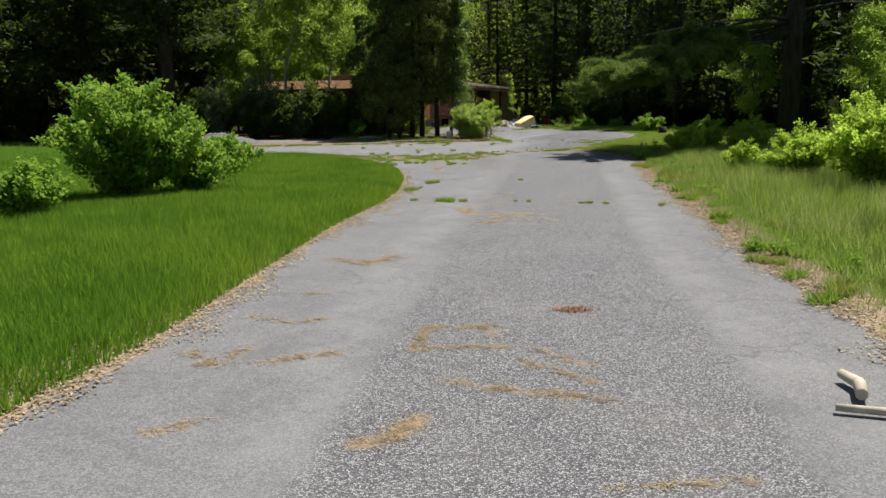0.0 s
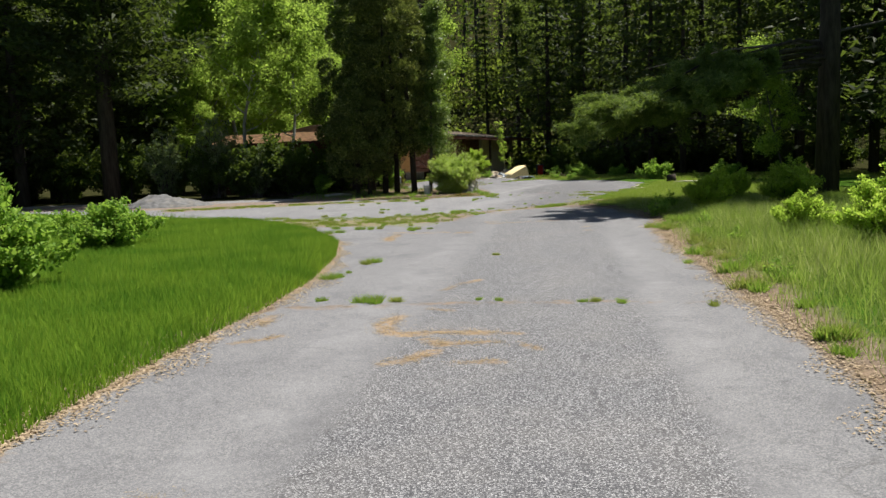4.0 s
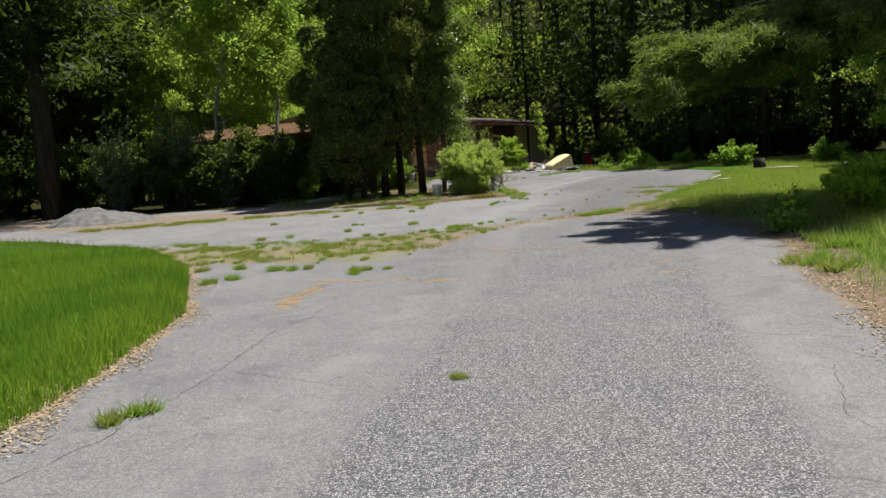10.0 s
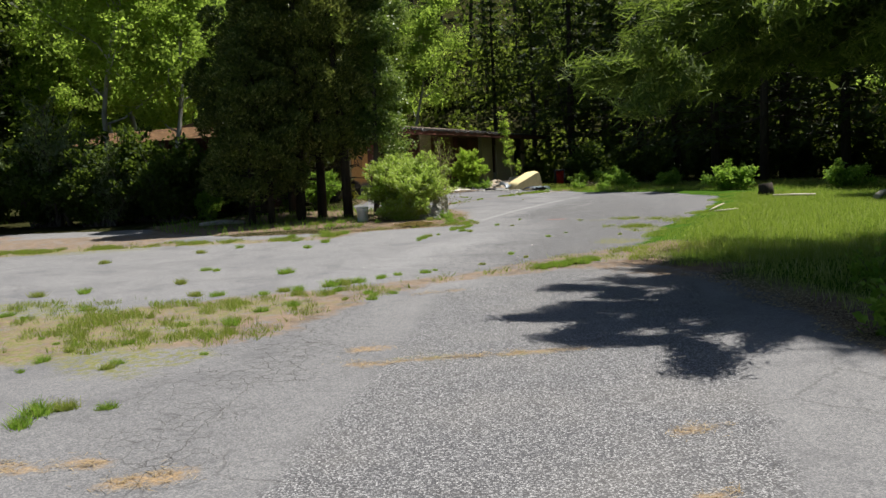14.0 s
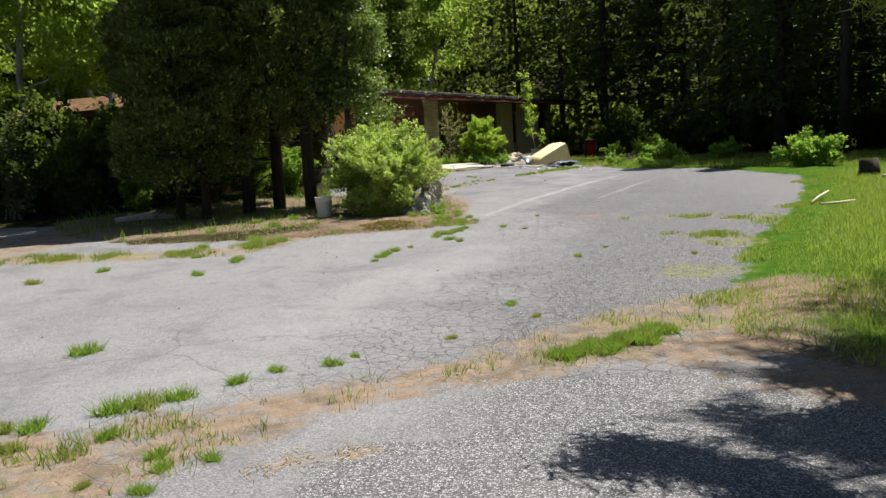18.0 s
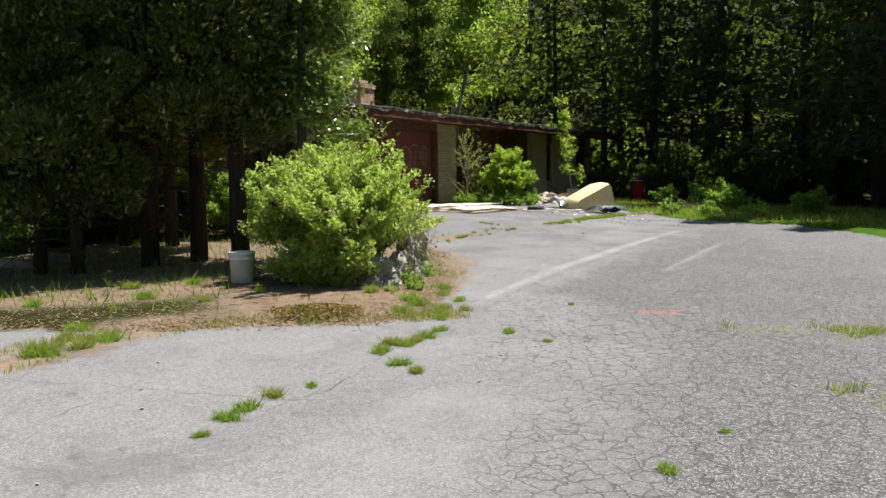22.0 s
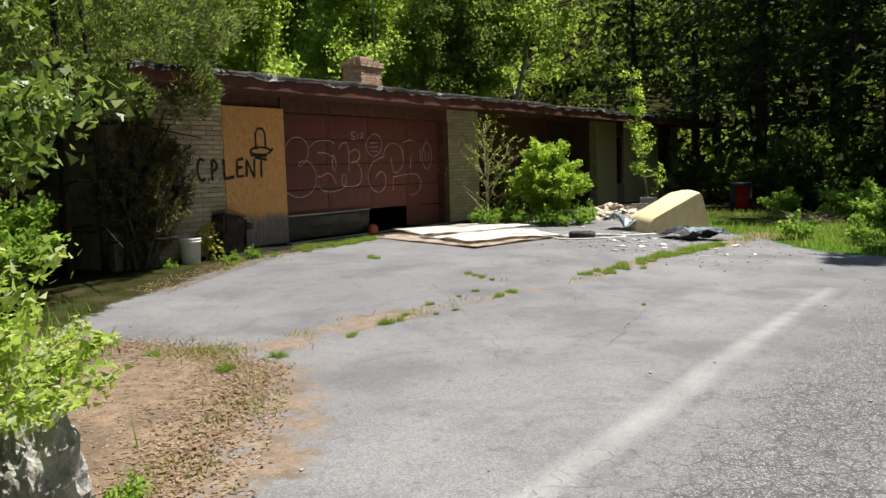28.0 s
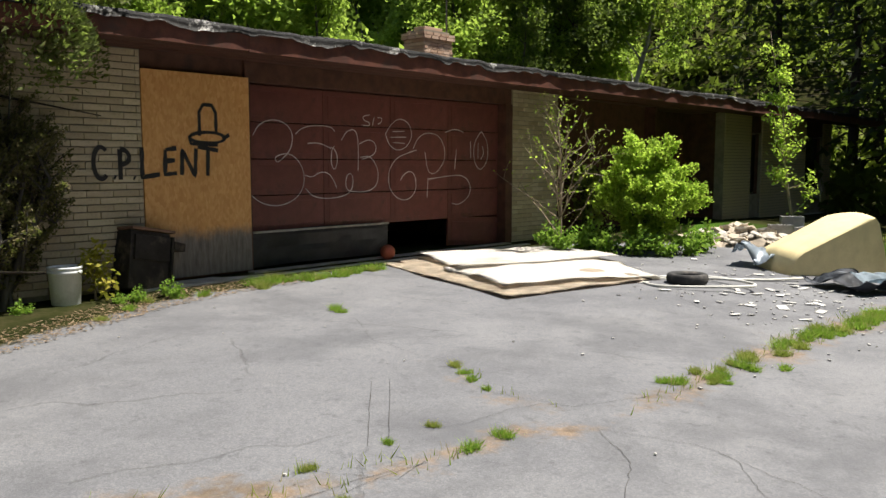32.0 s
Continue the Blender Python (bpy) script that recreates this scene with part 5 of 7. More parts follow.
again(silver, -12.6, 45.2, 200, 0.85)
# sunlight between the trunks is given by a brighter leaf colour
lit = put(shrub("shrub", 44, 1.0, 0.9, 1.9, LEAF_BUSH, 0.055, 12000, 26, "undergrowth behind the cedars, its brighter green standing for sunlight"), -4.2, 46.6)
tagged(lit, group="undergrowth behind the cedars")
for x, y, turn, size in ((-3.0, 46.9, 80, 0.8), (-5.4, 45.6, 170, 0.85), (-1.9, 46.6, 260, 0.7), (-4.9, 44.3, 320, 0.55), (-8.2, 46.2, 40, 1.15), (-6.6, 45.4, 110, 1.0)):
    again(lit, x, y, turn, size)
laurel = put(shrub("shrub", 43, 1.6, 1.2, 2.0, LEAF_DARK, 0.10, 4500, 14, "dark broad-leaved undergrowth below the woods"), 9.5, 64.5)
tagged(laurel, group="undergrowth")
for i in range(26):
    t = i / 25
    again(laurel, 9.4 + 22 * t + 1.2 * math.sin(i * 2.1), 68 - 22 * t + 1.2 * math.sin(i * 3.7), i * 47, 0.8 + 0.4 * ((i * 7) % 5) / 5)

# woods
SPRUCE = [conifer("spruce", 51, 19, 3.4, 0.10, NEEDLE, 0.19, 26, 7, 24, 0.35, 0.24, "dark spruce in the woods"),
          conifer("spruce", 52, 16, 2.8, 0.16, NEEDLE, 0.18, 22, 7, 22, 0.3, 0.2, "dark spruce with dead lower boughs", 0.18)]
# first pine: needles darkened so that the colour itself carries the shade
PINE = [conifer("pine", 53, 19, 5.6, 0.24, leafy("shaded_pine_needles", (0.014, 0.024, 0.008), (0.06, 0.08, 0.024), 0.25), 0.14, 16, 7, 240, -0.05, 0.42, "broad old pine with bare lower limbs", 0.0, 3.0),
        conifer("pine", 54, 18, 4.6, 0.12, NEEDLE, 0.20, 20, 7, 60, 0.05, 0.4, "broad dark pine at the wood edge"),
        conifer("pine", 55, 19, 4.6, 0.44, NEEDLE_PINE, 0.065, 13, 8, 800, 0.02, 0.40, "tall pine with long low drooping boughs", 0.0, 5.0)]
WOOD = [broadleaf("birch", 61, 15, 3.6, 0.3, LEAF_BRIGHT, BARK_PALE, 0.105, 16000, 14, 0.14, "pale-stemmed birch in bright spring leaf"),
        broadleaf("maple", 62, 17, 4.2, 0.25, LEAF_MID, BARK_GREY, 0.13, 14000, 15, 0.18, "grey-stemmed tree in young leaf"),
        broadleaf("beech", 63, 14, 3.2, 0.22, LEAF_BRIGHT, BARK_GREY, 0.12, 11000, 12, 0.12, "slender tree with thin bright leaves"),
        broadleaf("maple", 65, 17, 3.2, 0.22, LEAF_WOODS, BARK_GREY, 0.12, 8500, 16, 0.13, "thin tree with the woods' shade put into its leaf colour"),
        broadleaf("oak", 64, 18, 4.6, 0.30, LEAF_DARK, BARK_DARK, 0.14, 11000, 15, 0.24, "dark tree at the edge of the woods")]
placed = {}


def clear(x, y, r):
    """Keeps a plant out of the house: moves it behind the back wall."""
    dx, dy = x - HOUSE_AT[0], y - HOUSE_AT[1]
    u, n = dx * 0.350 + dy * 0.937, dx * 0.937 - dy * 0.350
    if -4.5 - r < u < 24 + r and -9.6 - r < n < 1.2 + r:
        n = 2.4 + r if n > -2 and u > 6 and r < 1 else -10.2 - r
    return HOUSE_AT[0] + u * 0.350 + n * 0.937, HOUSE_AT[1] + u * 0.937 - n * 0.350


def plant(kinds, which, x, y, turn, size, group):
    x, y = clear(x, y, 1.2)
    ob = kinds[which]
    if ob.name in placed:
        return again(ob, x, y, turn, size)
    placed[ob.name] = True
    tagged(ob, group=group)
    return put(ob, x, y, turn, size)


rng = np.random.default_rng(77)
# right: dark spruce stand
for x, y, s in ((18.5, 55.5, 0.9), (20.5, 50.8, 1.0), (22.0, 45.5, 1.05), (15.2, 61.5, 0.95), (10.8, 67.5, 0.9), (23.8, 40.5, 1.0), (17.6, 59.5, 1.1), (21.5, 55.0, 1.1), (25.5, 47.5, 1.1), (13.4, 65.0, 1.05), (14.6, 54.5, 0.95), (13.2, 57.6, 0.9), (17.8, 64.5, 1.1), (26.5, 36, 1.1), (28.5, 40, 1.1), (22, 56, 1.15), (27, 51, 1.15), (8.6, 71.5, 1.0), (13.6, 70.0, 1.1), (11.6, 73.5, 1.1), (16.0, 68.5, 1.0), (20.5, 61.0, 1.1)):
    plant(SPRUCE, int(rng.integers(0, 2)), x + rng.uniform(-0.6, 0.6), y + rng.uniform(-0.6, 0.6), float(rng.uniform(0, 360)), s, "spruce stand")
# the tall pine whose boughs hang over the right of the drive
plant(PINE, 2, 13.6, 32.5, 0, 1.0, "pines")


def low_bough(tree, seed, start, end, fill):
    """One long, drooping bough with side twigs and needle sprays."""
    rng = np.random.default_rng(seed)
    a, b = Vector(start), Vector(end)
    bm = bmesh.new()
    spine = [a.lerp(b, k) + Vector((0, 0, 0.35 * math.sin(k * math.pi))) + Vector(rng.normal(size=3) * 0.05) for k in np.linspace(0, 1, 9)]
    tube(bm, spine, [0.07 - 0.0075 * i for i in range(9)], 6)
    cs, ax = [], []
    for i in range(4, 9):
        for side in (-1, 1):
            for _ in range(3):
                d = (b - a).normalized()
                out = (d + side * Vector((-d.y, d.x, 0)) * rng.uniform(0.5, 1.1) + Vector((0, 0, rng.uniform(-0.25, 0.2)))).normalized()
                lp, lr = limb(rng, spine[i], out, rng.uniform(0.7, 1.4), 0.018, 4, 0.14, -0.02)
                tube(bm, lp, lr, 4, False)
                P = np.array([tuple(p) for p in lp])
                t = rng.uniform(0.3, 4, fill)
                k = np.minimum(t.astype(int), 3)
                cs.append(P[k] + (P[k + 1] - P[k]) * (t - k)[:, None] + rng.normal(size=(fill, 3)) * np.array([0.09, 0.09, 0.06]))
                ax.append(np.tile(np.array(tuple(out)), (fill, 1)) + rng.normal(size=(fill, 3)) * 0.5)
    limb_part = part("bough", bm, BARK_DARK, tree)
    part("needles", leaves_mesh("needles", np.concatenate(cs), 0.019, rng, NEEDLE_PINE, up=0.5, long=9.0, axis=np.concatenate(ax), tri=True), NEEDLE_PINE, limb_part)


for seed, rise, end in ((1, 4.2, (-8.2, -4.2, 2.35)), (2, 4.5, (-7.6, -5.3, 2.75)), (3, 4.4, (-7.7, -2.7, 2.55)), (4, 4.6, (-6.8, -1.4, 2.65)), (6, 5.0, (-7.4, -3.7, 3.05)), (7, 4.8, (-5.6, -4.8, 3.10)), (8, 4.3, (-5.2, -2.0, 2.80)), (9, 4.8, (-5.8, -3.2, 2.85))):
    low_bough(PINE[2], seed, (-0.3, -0.1, rise), end, 950)
bm = bmesh.new()
for z, tip in ((4.2, (-4.6, 2.0, 3.3)), (5.0, (-5.2, 3.4, 4.6)), (6.3, (3.0, 1.0, 6.9)), (5.2, (3.4, -0.6, 5.4))):
    tube(bm, [(0, 0, z), Vector((0, 0, z)).lerp(Vector(tip), 0.5) + Vector((0, 0, 0.2)), tip], [0.06, 0.035, 0.01], 5, False)
part("dead_limb", bm, BARK_GREY, PINE[2], "bare grey dead limbs")
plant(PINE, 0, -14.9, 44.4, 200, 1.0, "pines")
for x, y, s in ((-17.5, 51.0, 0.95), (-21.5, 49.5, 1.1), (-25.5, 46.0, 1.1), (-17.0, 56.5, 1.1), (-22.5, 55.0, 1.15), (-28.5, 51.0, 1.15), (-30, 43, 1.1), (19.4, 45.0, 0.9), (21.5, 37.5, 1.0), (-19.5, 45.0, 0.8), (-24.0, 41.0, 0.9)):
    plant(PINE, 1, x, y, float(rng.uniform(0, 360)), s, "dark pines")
# birches in front of the lean-to, bright trees behind it
for x, y, turn, size in ((-9.2, 47.7, 30, 0.82), (-7.0, 46.9, 150, 0.72)):
    again(WOOD[0], x, y, turn, size)
for k, x, y, s in ((0, -8.0, 54.0, 1.0), (0, -10.5, 56.5, 1.1), (0, -5.8, 57.0, 1.0), (2, -9.4, 64.0, 1.0), (2, -3.0, 77.5, 1.0), (0, -1.6, 80.5, 1.0), (4, -28, 52, 1.2), (4, -31, 44, 1.1), (4, -27, 60, 1.2), (1, 17.0, 33.0, 0.45), (2, 15.3, 29.2, 0.4), (0, 17.6, 30.4, 0.45), (2, 16.4, 43.0, 0.5)):
    plant(WOOD, k, x, y, float(rng.uniform(0, 360)), s, "edge trees")
# bright trees over the roof
for i in range(21):
    u, n = -6 + i * 1.65, -11.0 - 3.0 * ((i * 0.618) % 1)
    plant(WOOD, (2, 0, 2, 2, 0)[i % 5], HOUSE_AT[0] + u * 0.350 + n * 0.937, HOUSE_AT[1] + u * 0.937 - n * 0.350, i * 61.0, 0.55 + 0.07 * (i % 4) + (0.08 if u > 14 else 0), "edge trees")
# thin trees behind the far end of the house, with shade put into their leaf colour
for x, y, s in ((4.0, 75.5, 0.7), (5.4, 74.5, 0.85), (9.6, 75.5, 0.9), (6.4, 70.8, 0.6), (14.5, 74.5, 1.0), (18.5, 70.5, 0.9), (22.5, 64.0, 0.9)):
    plant(WOOD, 3, x, y, float(rng.uniform(0, 360)), s, "shaded trees")
for x, y, s in ((7.2, 77.0, 1.0), (8.4, 81.0, 1.1), (12.0, 78.0, 1.0), (4.6, 79.0, 0.9)):
    plant(SPRUCE, 1, x, y, float(rng.uniform(0, 360)), s, "spruce stand")
# deeper woods
for i in range(64):
    x = -40 + 84 * ((i * 0.618) % 1)
    y = 73 + 24 * ((i * 0.377) % 1) + 0.006 * x * x
    if abs(x) < 14 and y < (82 if x < -4 else 92):
        continue
    if x > 0.5 or x < -24:
        if i % 5 < 3:
            plant(SPRUCE, i % 2, x, y, float(rng.uniform(0, 360)), float(rng.uniform(0.95, 1.3)), "spruce stand")
        else:
            plant(WOOD, 3 + i % 2, x, y, float(rng.uniform(0, 360)), float(rng.uniform(0.95, 1.25)), "shaded trees")
    else:
        plant(WOOD, (0, 2, 2, 0, 2, 4)[i % 6], x, y, float(rng.uniform(0, 360)), float(rng.uniform(0.95, 1.25)), "edge trees")
for x, y in ((31, 33), (30, 26), (33, 20), (29, 14), (32, 7), (-34, 36), (-36, 28), (-33, 20), (-36, 12), (-32, 4), (28, 0), (-30, -6), (22, -14), (10, -18), (-4, -20), (-16, -17), (36, 44), (38, 34), (-40, 44), (-42, 34), (37, 56), (-40, 56)):
    plant(SPRUCE if (x + y) % 3 else WOOD, int(abs(x)) % 2, x, y, float(rng.uniform(0, 360)), 1.15, "spruce stand")
# unseen tree right of the drive, added for its shadow on the asphalt
plant(WOOD, 1, 8.6, 10.2, 20, 0.55, "edge trees")


def far_woods():
    """The wooded hillside behind everything: stems and leaf masses too many to count."""
    rng = np.random.default_rng(9)
    bm = bmesh.new()
    cs, cl = [], []
    for i in range(520):
        a = rng.uniform(-2.0, 2.0)
        d = rng.uniform(62, 130)
        x, y = math.sin(a) * d, 28 + math.cos(a) * d
        if y < 88 and abs(x) < 42:
            continue
        z, h = gzf(x, y), rng.uniform(13, 22)
        tube(bm, [(x, y, z - 0.3), (x + rng.normal() * 0.3, y, z + h * 0.6), (x + rng.normal() * 0.5, y, z + h)], [0.22, 0.14, 0.03], 5, False)
        n = 400
        f = rng.beta(1.4, 1.3, n)
        r = (1.0 - 0.75 * f) * rng.uniform(2.2, 3.4)
        b = rng.uniform(0, math.tau, n)
        q = np.sqrt(rng.random(n)) * r
        cs.append(np.stack([x + np.cos(b) * q, y + np.sin(b) * q, z + h * (0.12 + 0.9 * f)], -1))
    for i in range(900):
        x, y = rng.uniform(-34, 34), rng.uniform(71, 104)
        if y < 76 and abs(x) > 8:
            continue
        n, r = 60, rng.uniform(0.7, 1.8)
        b, q = rng.uniform(0, math.tau, n), r * np.sqrt(rng.random(n))
        cl.append(np.stack([x + np.cos(b) * q, y + np.sin(b) * q, gzf(x, y) + 0.1 + r * 1.3 * rng.random(n)], -1))
    wood = holder("far_woods", "dense dark wooded hillside closing the view", "woods", kind="stuff")
    part("stems", bm, BARK_DARK, wood)
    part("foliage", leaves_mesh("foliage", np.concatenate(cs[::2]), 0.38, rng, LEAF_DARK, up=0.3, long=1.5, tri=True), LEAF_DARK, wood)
    part("foliage", leaves_mesh("foliage", np.concatenate(cs[1::2] + cl), 0.28, rng, LEAF_FAR, up=0.3, long=1.5, tri=True), LEAF_FAR, wood, "lighter green leaves")


far_woods()

# ---- grass ----
def blades(name, x, y, h, rng, material, width=0.012, lean=0.35, label="", category="grass"):
    n = len(x)
    z = gz(x, y) + 0.03
    a = rng.uniform(0, math.tau, n)
    wv = np.stack([np.cos(a), np.sin(a), np.zeros(n)], -1) * (width * rng.uniform(0.7, 1.4, n))[:, None]
    b = np.stack([x, y, z], -1)
    d = np.stack([rng.normal(size=n) * lean, rng.normal(size=n) * lean, np.ones(n)], -1) * h[:, None]
    v = np.empty((n, 3, 3))
    v[:, 0], v[:, 1], v[:, 2] = b - wv, b + wv, b + d
    v[:, :2, 2] -= 0.05
    me = quads(name, v.reshape(-1, 3), np.arange(3 * n).reshape(-1, 3), material)
    return tagged(new(name, me), label, category, kind="stuff")


def scatter(rng, n, x0, x1, y0, y1, keep):
    x, y = rng.uniform(x0, x1, n), rng.uniform(y0, y1, n)
    k = keep(x, y)
    return x[k], y[k]


rng = np.random.default_rng(15)
outside = lambda x, y: inside_field(ASPHALT, x, y)
x1, y1 = scatter(rng, 1050000, -15, -0.4, 1.0, 30, lambda x, y: (outside(x, y) < -0.15) & (y < 25 - 0.9 * x) & (rng.random(len(x)) < np.clip(1.1 - 0.115 * (-x - 1), 0.10, 1)))
x2, y2 = scatter(rng, 70000, -28, -2, 10, 42, lambda x, y: (outside(x, y) < -0.25) & ((x < -15) | (y > 30)) & (y < 25 - 0.9 * x) & (rng.random(len(x)) < np.clip(1.6 + x * 0.055, 0.1, 1)))
gx, gy = np.r_[x1, x2], np.r_[y1, y2]
patch = np.array([noise.noise((a * 0.35, b * 0.35, 0)) for a, b in zip(gx, gy)])
hh = (0.13 + 0.06 * patch) * rng.uniform(0.6, 1.3, len(gx)) * sm(0.0, 0.5, -outside(gx, gy)) + 0.04
blades("lawn_grass", gx, gy, hh, rng, GRASS, 0.007, 0.45, "thick green unmown lawn beside the drive")
x1, y1 = scatter(rng, 250000, 3.2, 17, 2, 31.5, lambda x, y: (outside(x, y) < -0.2 - 0.3 * rng.random(len(x))) & (rng.random(len(x)) < 1.0 - np.minimum(0.9, (x - 4) * 0.08)))
x2, y2 = scatter(rng, 250000, 4.6, 15, 30.5, 47, lambda x, y: (outside(x, y) < -0.15 - 0.28 * np.sin(x * 2.3 + y * 1.7) - 0.2 * np.sin(y * 5.1 - x * 3.3) - 0.25 * rng.random(len(x))) & (rng.random(len(x)) < 1.0 - np.minimum(0.8, np.maximum(0, (x - 8)) * 0.1)))
gx, gy = x1, y1
hh = (0.12 + 0.26 * sm(0.3, 1.6, -outside(gx, gy)) * (1 - 0.7 * sm(24, 29.5, gy))) * rng.uniform(0.5, 1.3, len(gx))
blades("meadow_grass", gx, gy, hh, rng, GRASS_DRY, 0.006, 0.45, "tall pale green meadow grass with dry stalks")
hh = (0.03 + 0.08 * sm(0.1, 1.4, -outside(x2, y2))) * rng.uniform(0.6, 1.3, len(x2))
blades("side_lawn_grass", x2, y2, hh, rng, leafy("side_grass", (0.24, 0.33, 0.04), (0.50, 0.54, 0.13), 0.5, tip=(0.60, 0.58, 0.32)), 0.007, 0.45, "short bright grass beside the lot")
x3, y3 = scatter(rng, 80000, 5.8, 24, 40, 66, lambda x, y: (outside(x, y) < -0.1) & (y > 54.5 - 1.0 * (x - 6)) & (y < 64.5 - 0.9 * (x - 6)) & (np.hypot(x - 7.0, y - 60.2) > 1.3))
blades("wood_edge_grass", x3, y3, rng.uniform(0.04, 0.20, len(x3)), rng, GRASS_SPARSE, 0.010, 0.4, "rank grass along the edge of the woods")
lx, ly = [], []
for line, n, w in ((STRIP[:5], 17000, 1.0), (STRIP[4:], 1600, 1.0), (VERGE, 17000, 1.1), (MULCH, 1500, 0.9), (SEAM, 5000, 0.9), (SPUR, 700, 0.9), (MOSS_A, 2600, 1.0), (MOSS_B, 2200, 1.0)):
    sx, sy = scatter(rng, n * 40, min(p[0] for p in line) - 1, max(p[0] for p in line) + 1, min(p[1] for p in line) - 1, max(p[1] for p in line) + 1,
                     lambda x, y: along_field(line, x, y) > rng.uniform(-0.05, 0.5, len(x)))
    sx, sy = sx[: n * 8], sy[: n * 8]
    clump = np.array([noise.noise((a * 1.6, b * 1.6, 4)) + 0.7 * noise.noise((a * 5, b * 5, 9)) for a, b in zip(sx, sy)])
    k = clump > rng.uniform(-0.05, 0.5, len(sx))
    lx.append(sx[k][:n])
    ly.append(sy[k][:n])
lx, ly = np.concatenate(lx), np.concatenate(ly)
blades("verge_grass", lx, ly, rng.uniform(0.012, 0.05, len(lx)), rng, GRASS_SPARSE, 0.0045, 1.0, "thin grass in strips of dirt across the asphalt")
ix, iy = scatter(rng, 11000, -6, 2.8, 38.2, 47, lambda x, y: (outside(x, y) < -0.1) & (rng.random(len(x)) < 0.4) & ((x < 0.4) | (rng.random(len(x)) < 0.06)) & (y > 38.9))
blades("shade_grass", ix, iy, rng.uniform(0.05, 0.22, len(ix)), rng, GRASS, 0.011, 0.5, "shaded grass under the cedars")


TUFT_GRASS = leafy("tuft_grass", (0.10, 0.23, 0.018), (0.28, 0.40, 0.07), 0.45, tip=(0.42, 0.34, 0.17))


TUFT_DRY = leafy("half_dry_grass", (0.16, 0.22, 0.04), (0.38, 0.36, 0.11), 0.4, tip=(0.46, 0.36, 0.20))


def tuft_mesh(seed, n=330, r=0.075, h=0.075):
    rng = np.random.default_rng(seed)
    a, q = rng.uniform(0, math.tau, n), r * np.sqrt(rng.random(n)) * rng.uniform(0.5, 1.2, n)
    b = np.stack([np.cos(a) * q * 1.4, np.sin(a) * q * 0.8, np.full(n, -0.01)], -1)
    s = rng.uniform(0, math.tau, n)
    w = np.stack([np.cos(s), np.sin(s), np.zeros(n)], -1) * 0.0042
    d = np.stack([rng.normal(size=n) * 0.6, rng.normal(size=n) * 0.6, np.ones(n)], -1) * (h * rng.uniform(0.35, 1.3, n))[:, None]
    v = np.empty((n, 3, 3))
    v[:, 0], v[:, 1], v[:, 2] = b - w, b + w, b + d
    return quads("grass_tuft", v.reshape(-1, 3), np.arange(3 * n).reshape(-1, 3), TUFT_DRY if seed == 3 else TUFT_GRASS)


TUFTS = [tuft_mesh(s) for s in (1, 2, 3)]
tufts_so_far = []


def tuft(x, y, size, label="small green grass tuft in a crack of the asphalt"):
    i = len(tufts_so_far)
    ob = new("grass_tuft", TUFTS[i % 3])
    tufts_so_far.append(ob)
    ob.matrix_basis = pose(x, y, gzf(x, y) + 0.05 * float(sm(0.05, 0.6, -inside_field(ASPHALT, np.array([x]), np.array([y])))[0]), 0, 0, (i * 77) % 360) @ Matrix.Scale(size * 0.84, 4)
    return tagged(ob, label, "grass", "tufts in the cracks")


TUFTS_DRIVE = [(0.1, 14.68, 1.5), (0.26, 14.63, 1.6), (0.5, 14.65, 1.1), (1.49, 14.57, 0.6), (1.72, 14.47, 0.7), (2.81, 14.2, 0.9), (3.08, 14.06, 0.9), (2.66, 14.19, 0.7), (4.0, 13.7, 1.0), (-0.63, 16.78, 1.5), (-0.5, 16.9, 1.3), (-0.24, 18.42, 1.4), (-0.12, 18.6, 1.5), (-0.4, 17.39, 0.7),
               (1.94, 19.06, 0.8), (4.71, 17.16, 1.1), (5.74, 23.01, 1.8), (5.6, 23.3, 1.9), (0.24, 24.6, 1.2), (-0.43, 14.88, 0.9), (3.9, 8.1, 1.6), (4.0, 6.8, 1.7), (3.7, 5.2, 1.3), (3.75, 8.3, 1.8), (3.8, 7.4, 1.8)]
TUFTS_STRIP = [(0.21, 24.87, 1.5), (0.35, 24.95, 1.2), (-0.83, 25.43, 1.4), (-1.1, 25.5, 1.5), (-0.6, 25.5, 1.3), (-1.52, 24.8, 1.5), (-1.76, 24.48, 1.6), (0.73, 27.45, 1.1), (0.66, 24.93, 0.8), (-2.13, 30.46, 1.3), (-2.7, 30.31, 1.3), (1.41, 29.77, 1.0), (-1.76, 25.93, 1.5), (-2.37, 25.94, 1.5), (0.64, 27.85, 1.4), (0.76, 28.54, 1.0),
               (-0.08, 27.35, 1.2), (0.57, 27.28, 0.8), (1.82, 29.48, 0.9), (-0.41, 29.83, 1.2), (-0.11, 29.77, 1.1), (1.06, 28.83, 1.1), (0.94, 29.6, 1.0), (1.91, 29.31, 0.8), (1.92, 29.04, 0.8), (1.6, 29.11, 0.6), (2.13, 29.41, 0.7)]
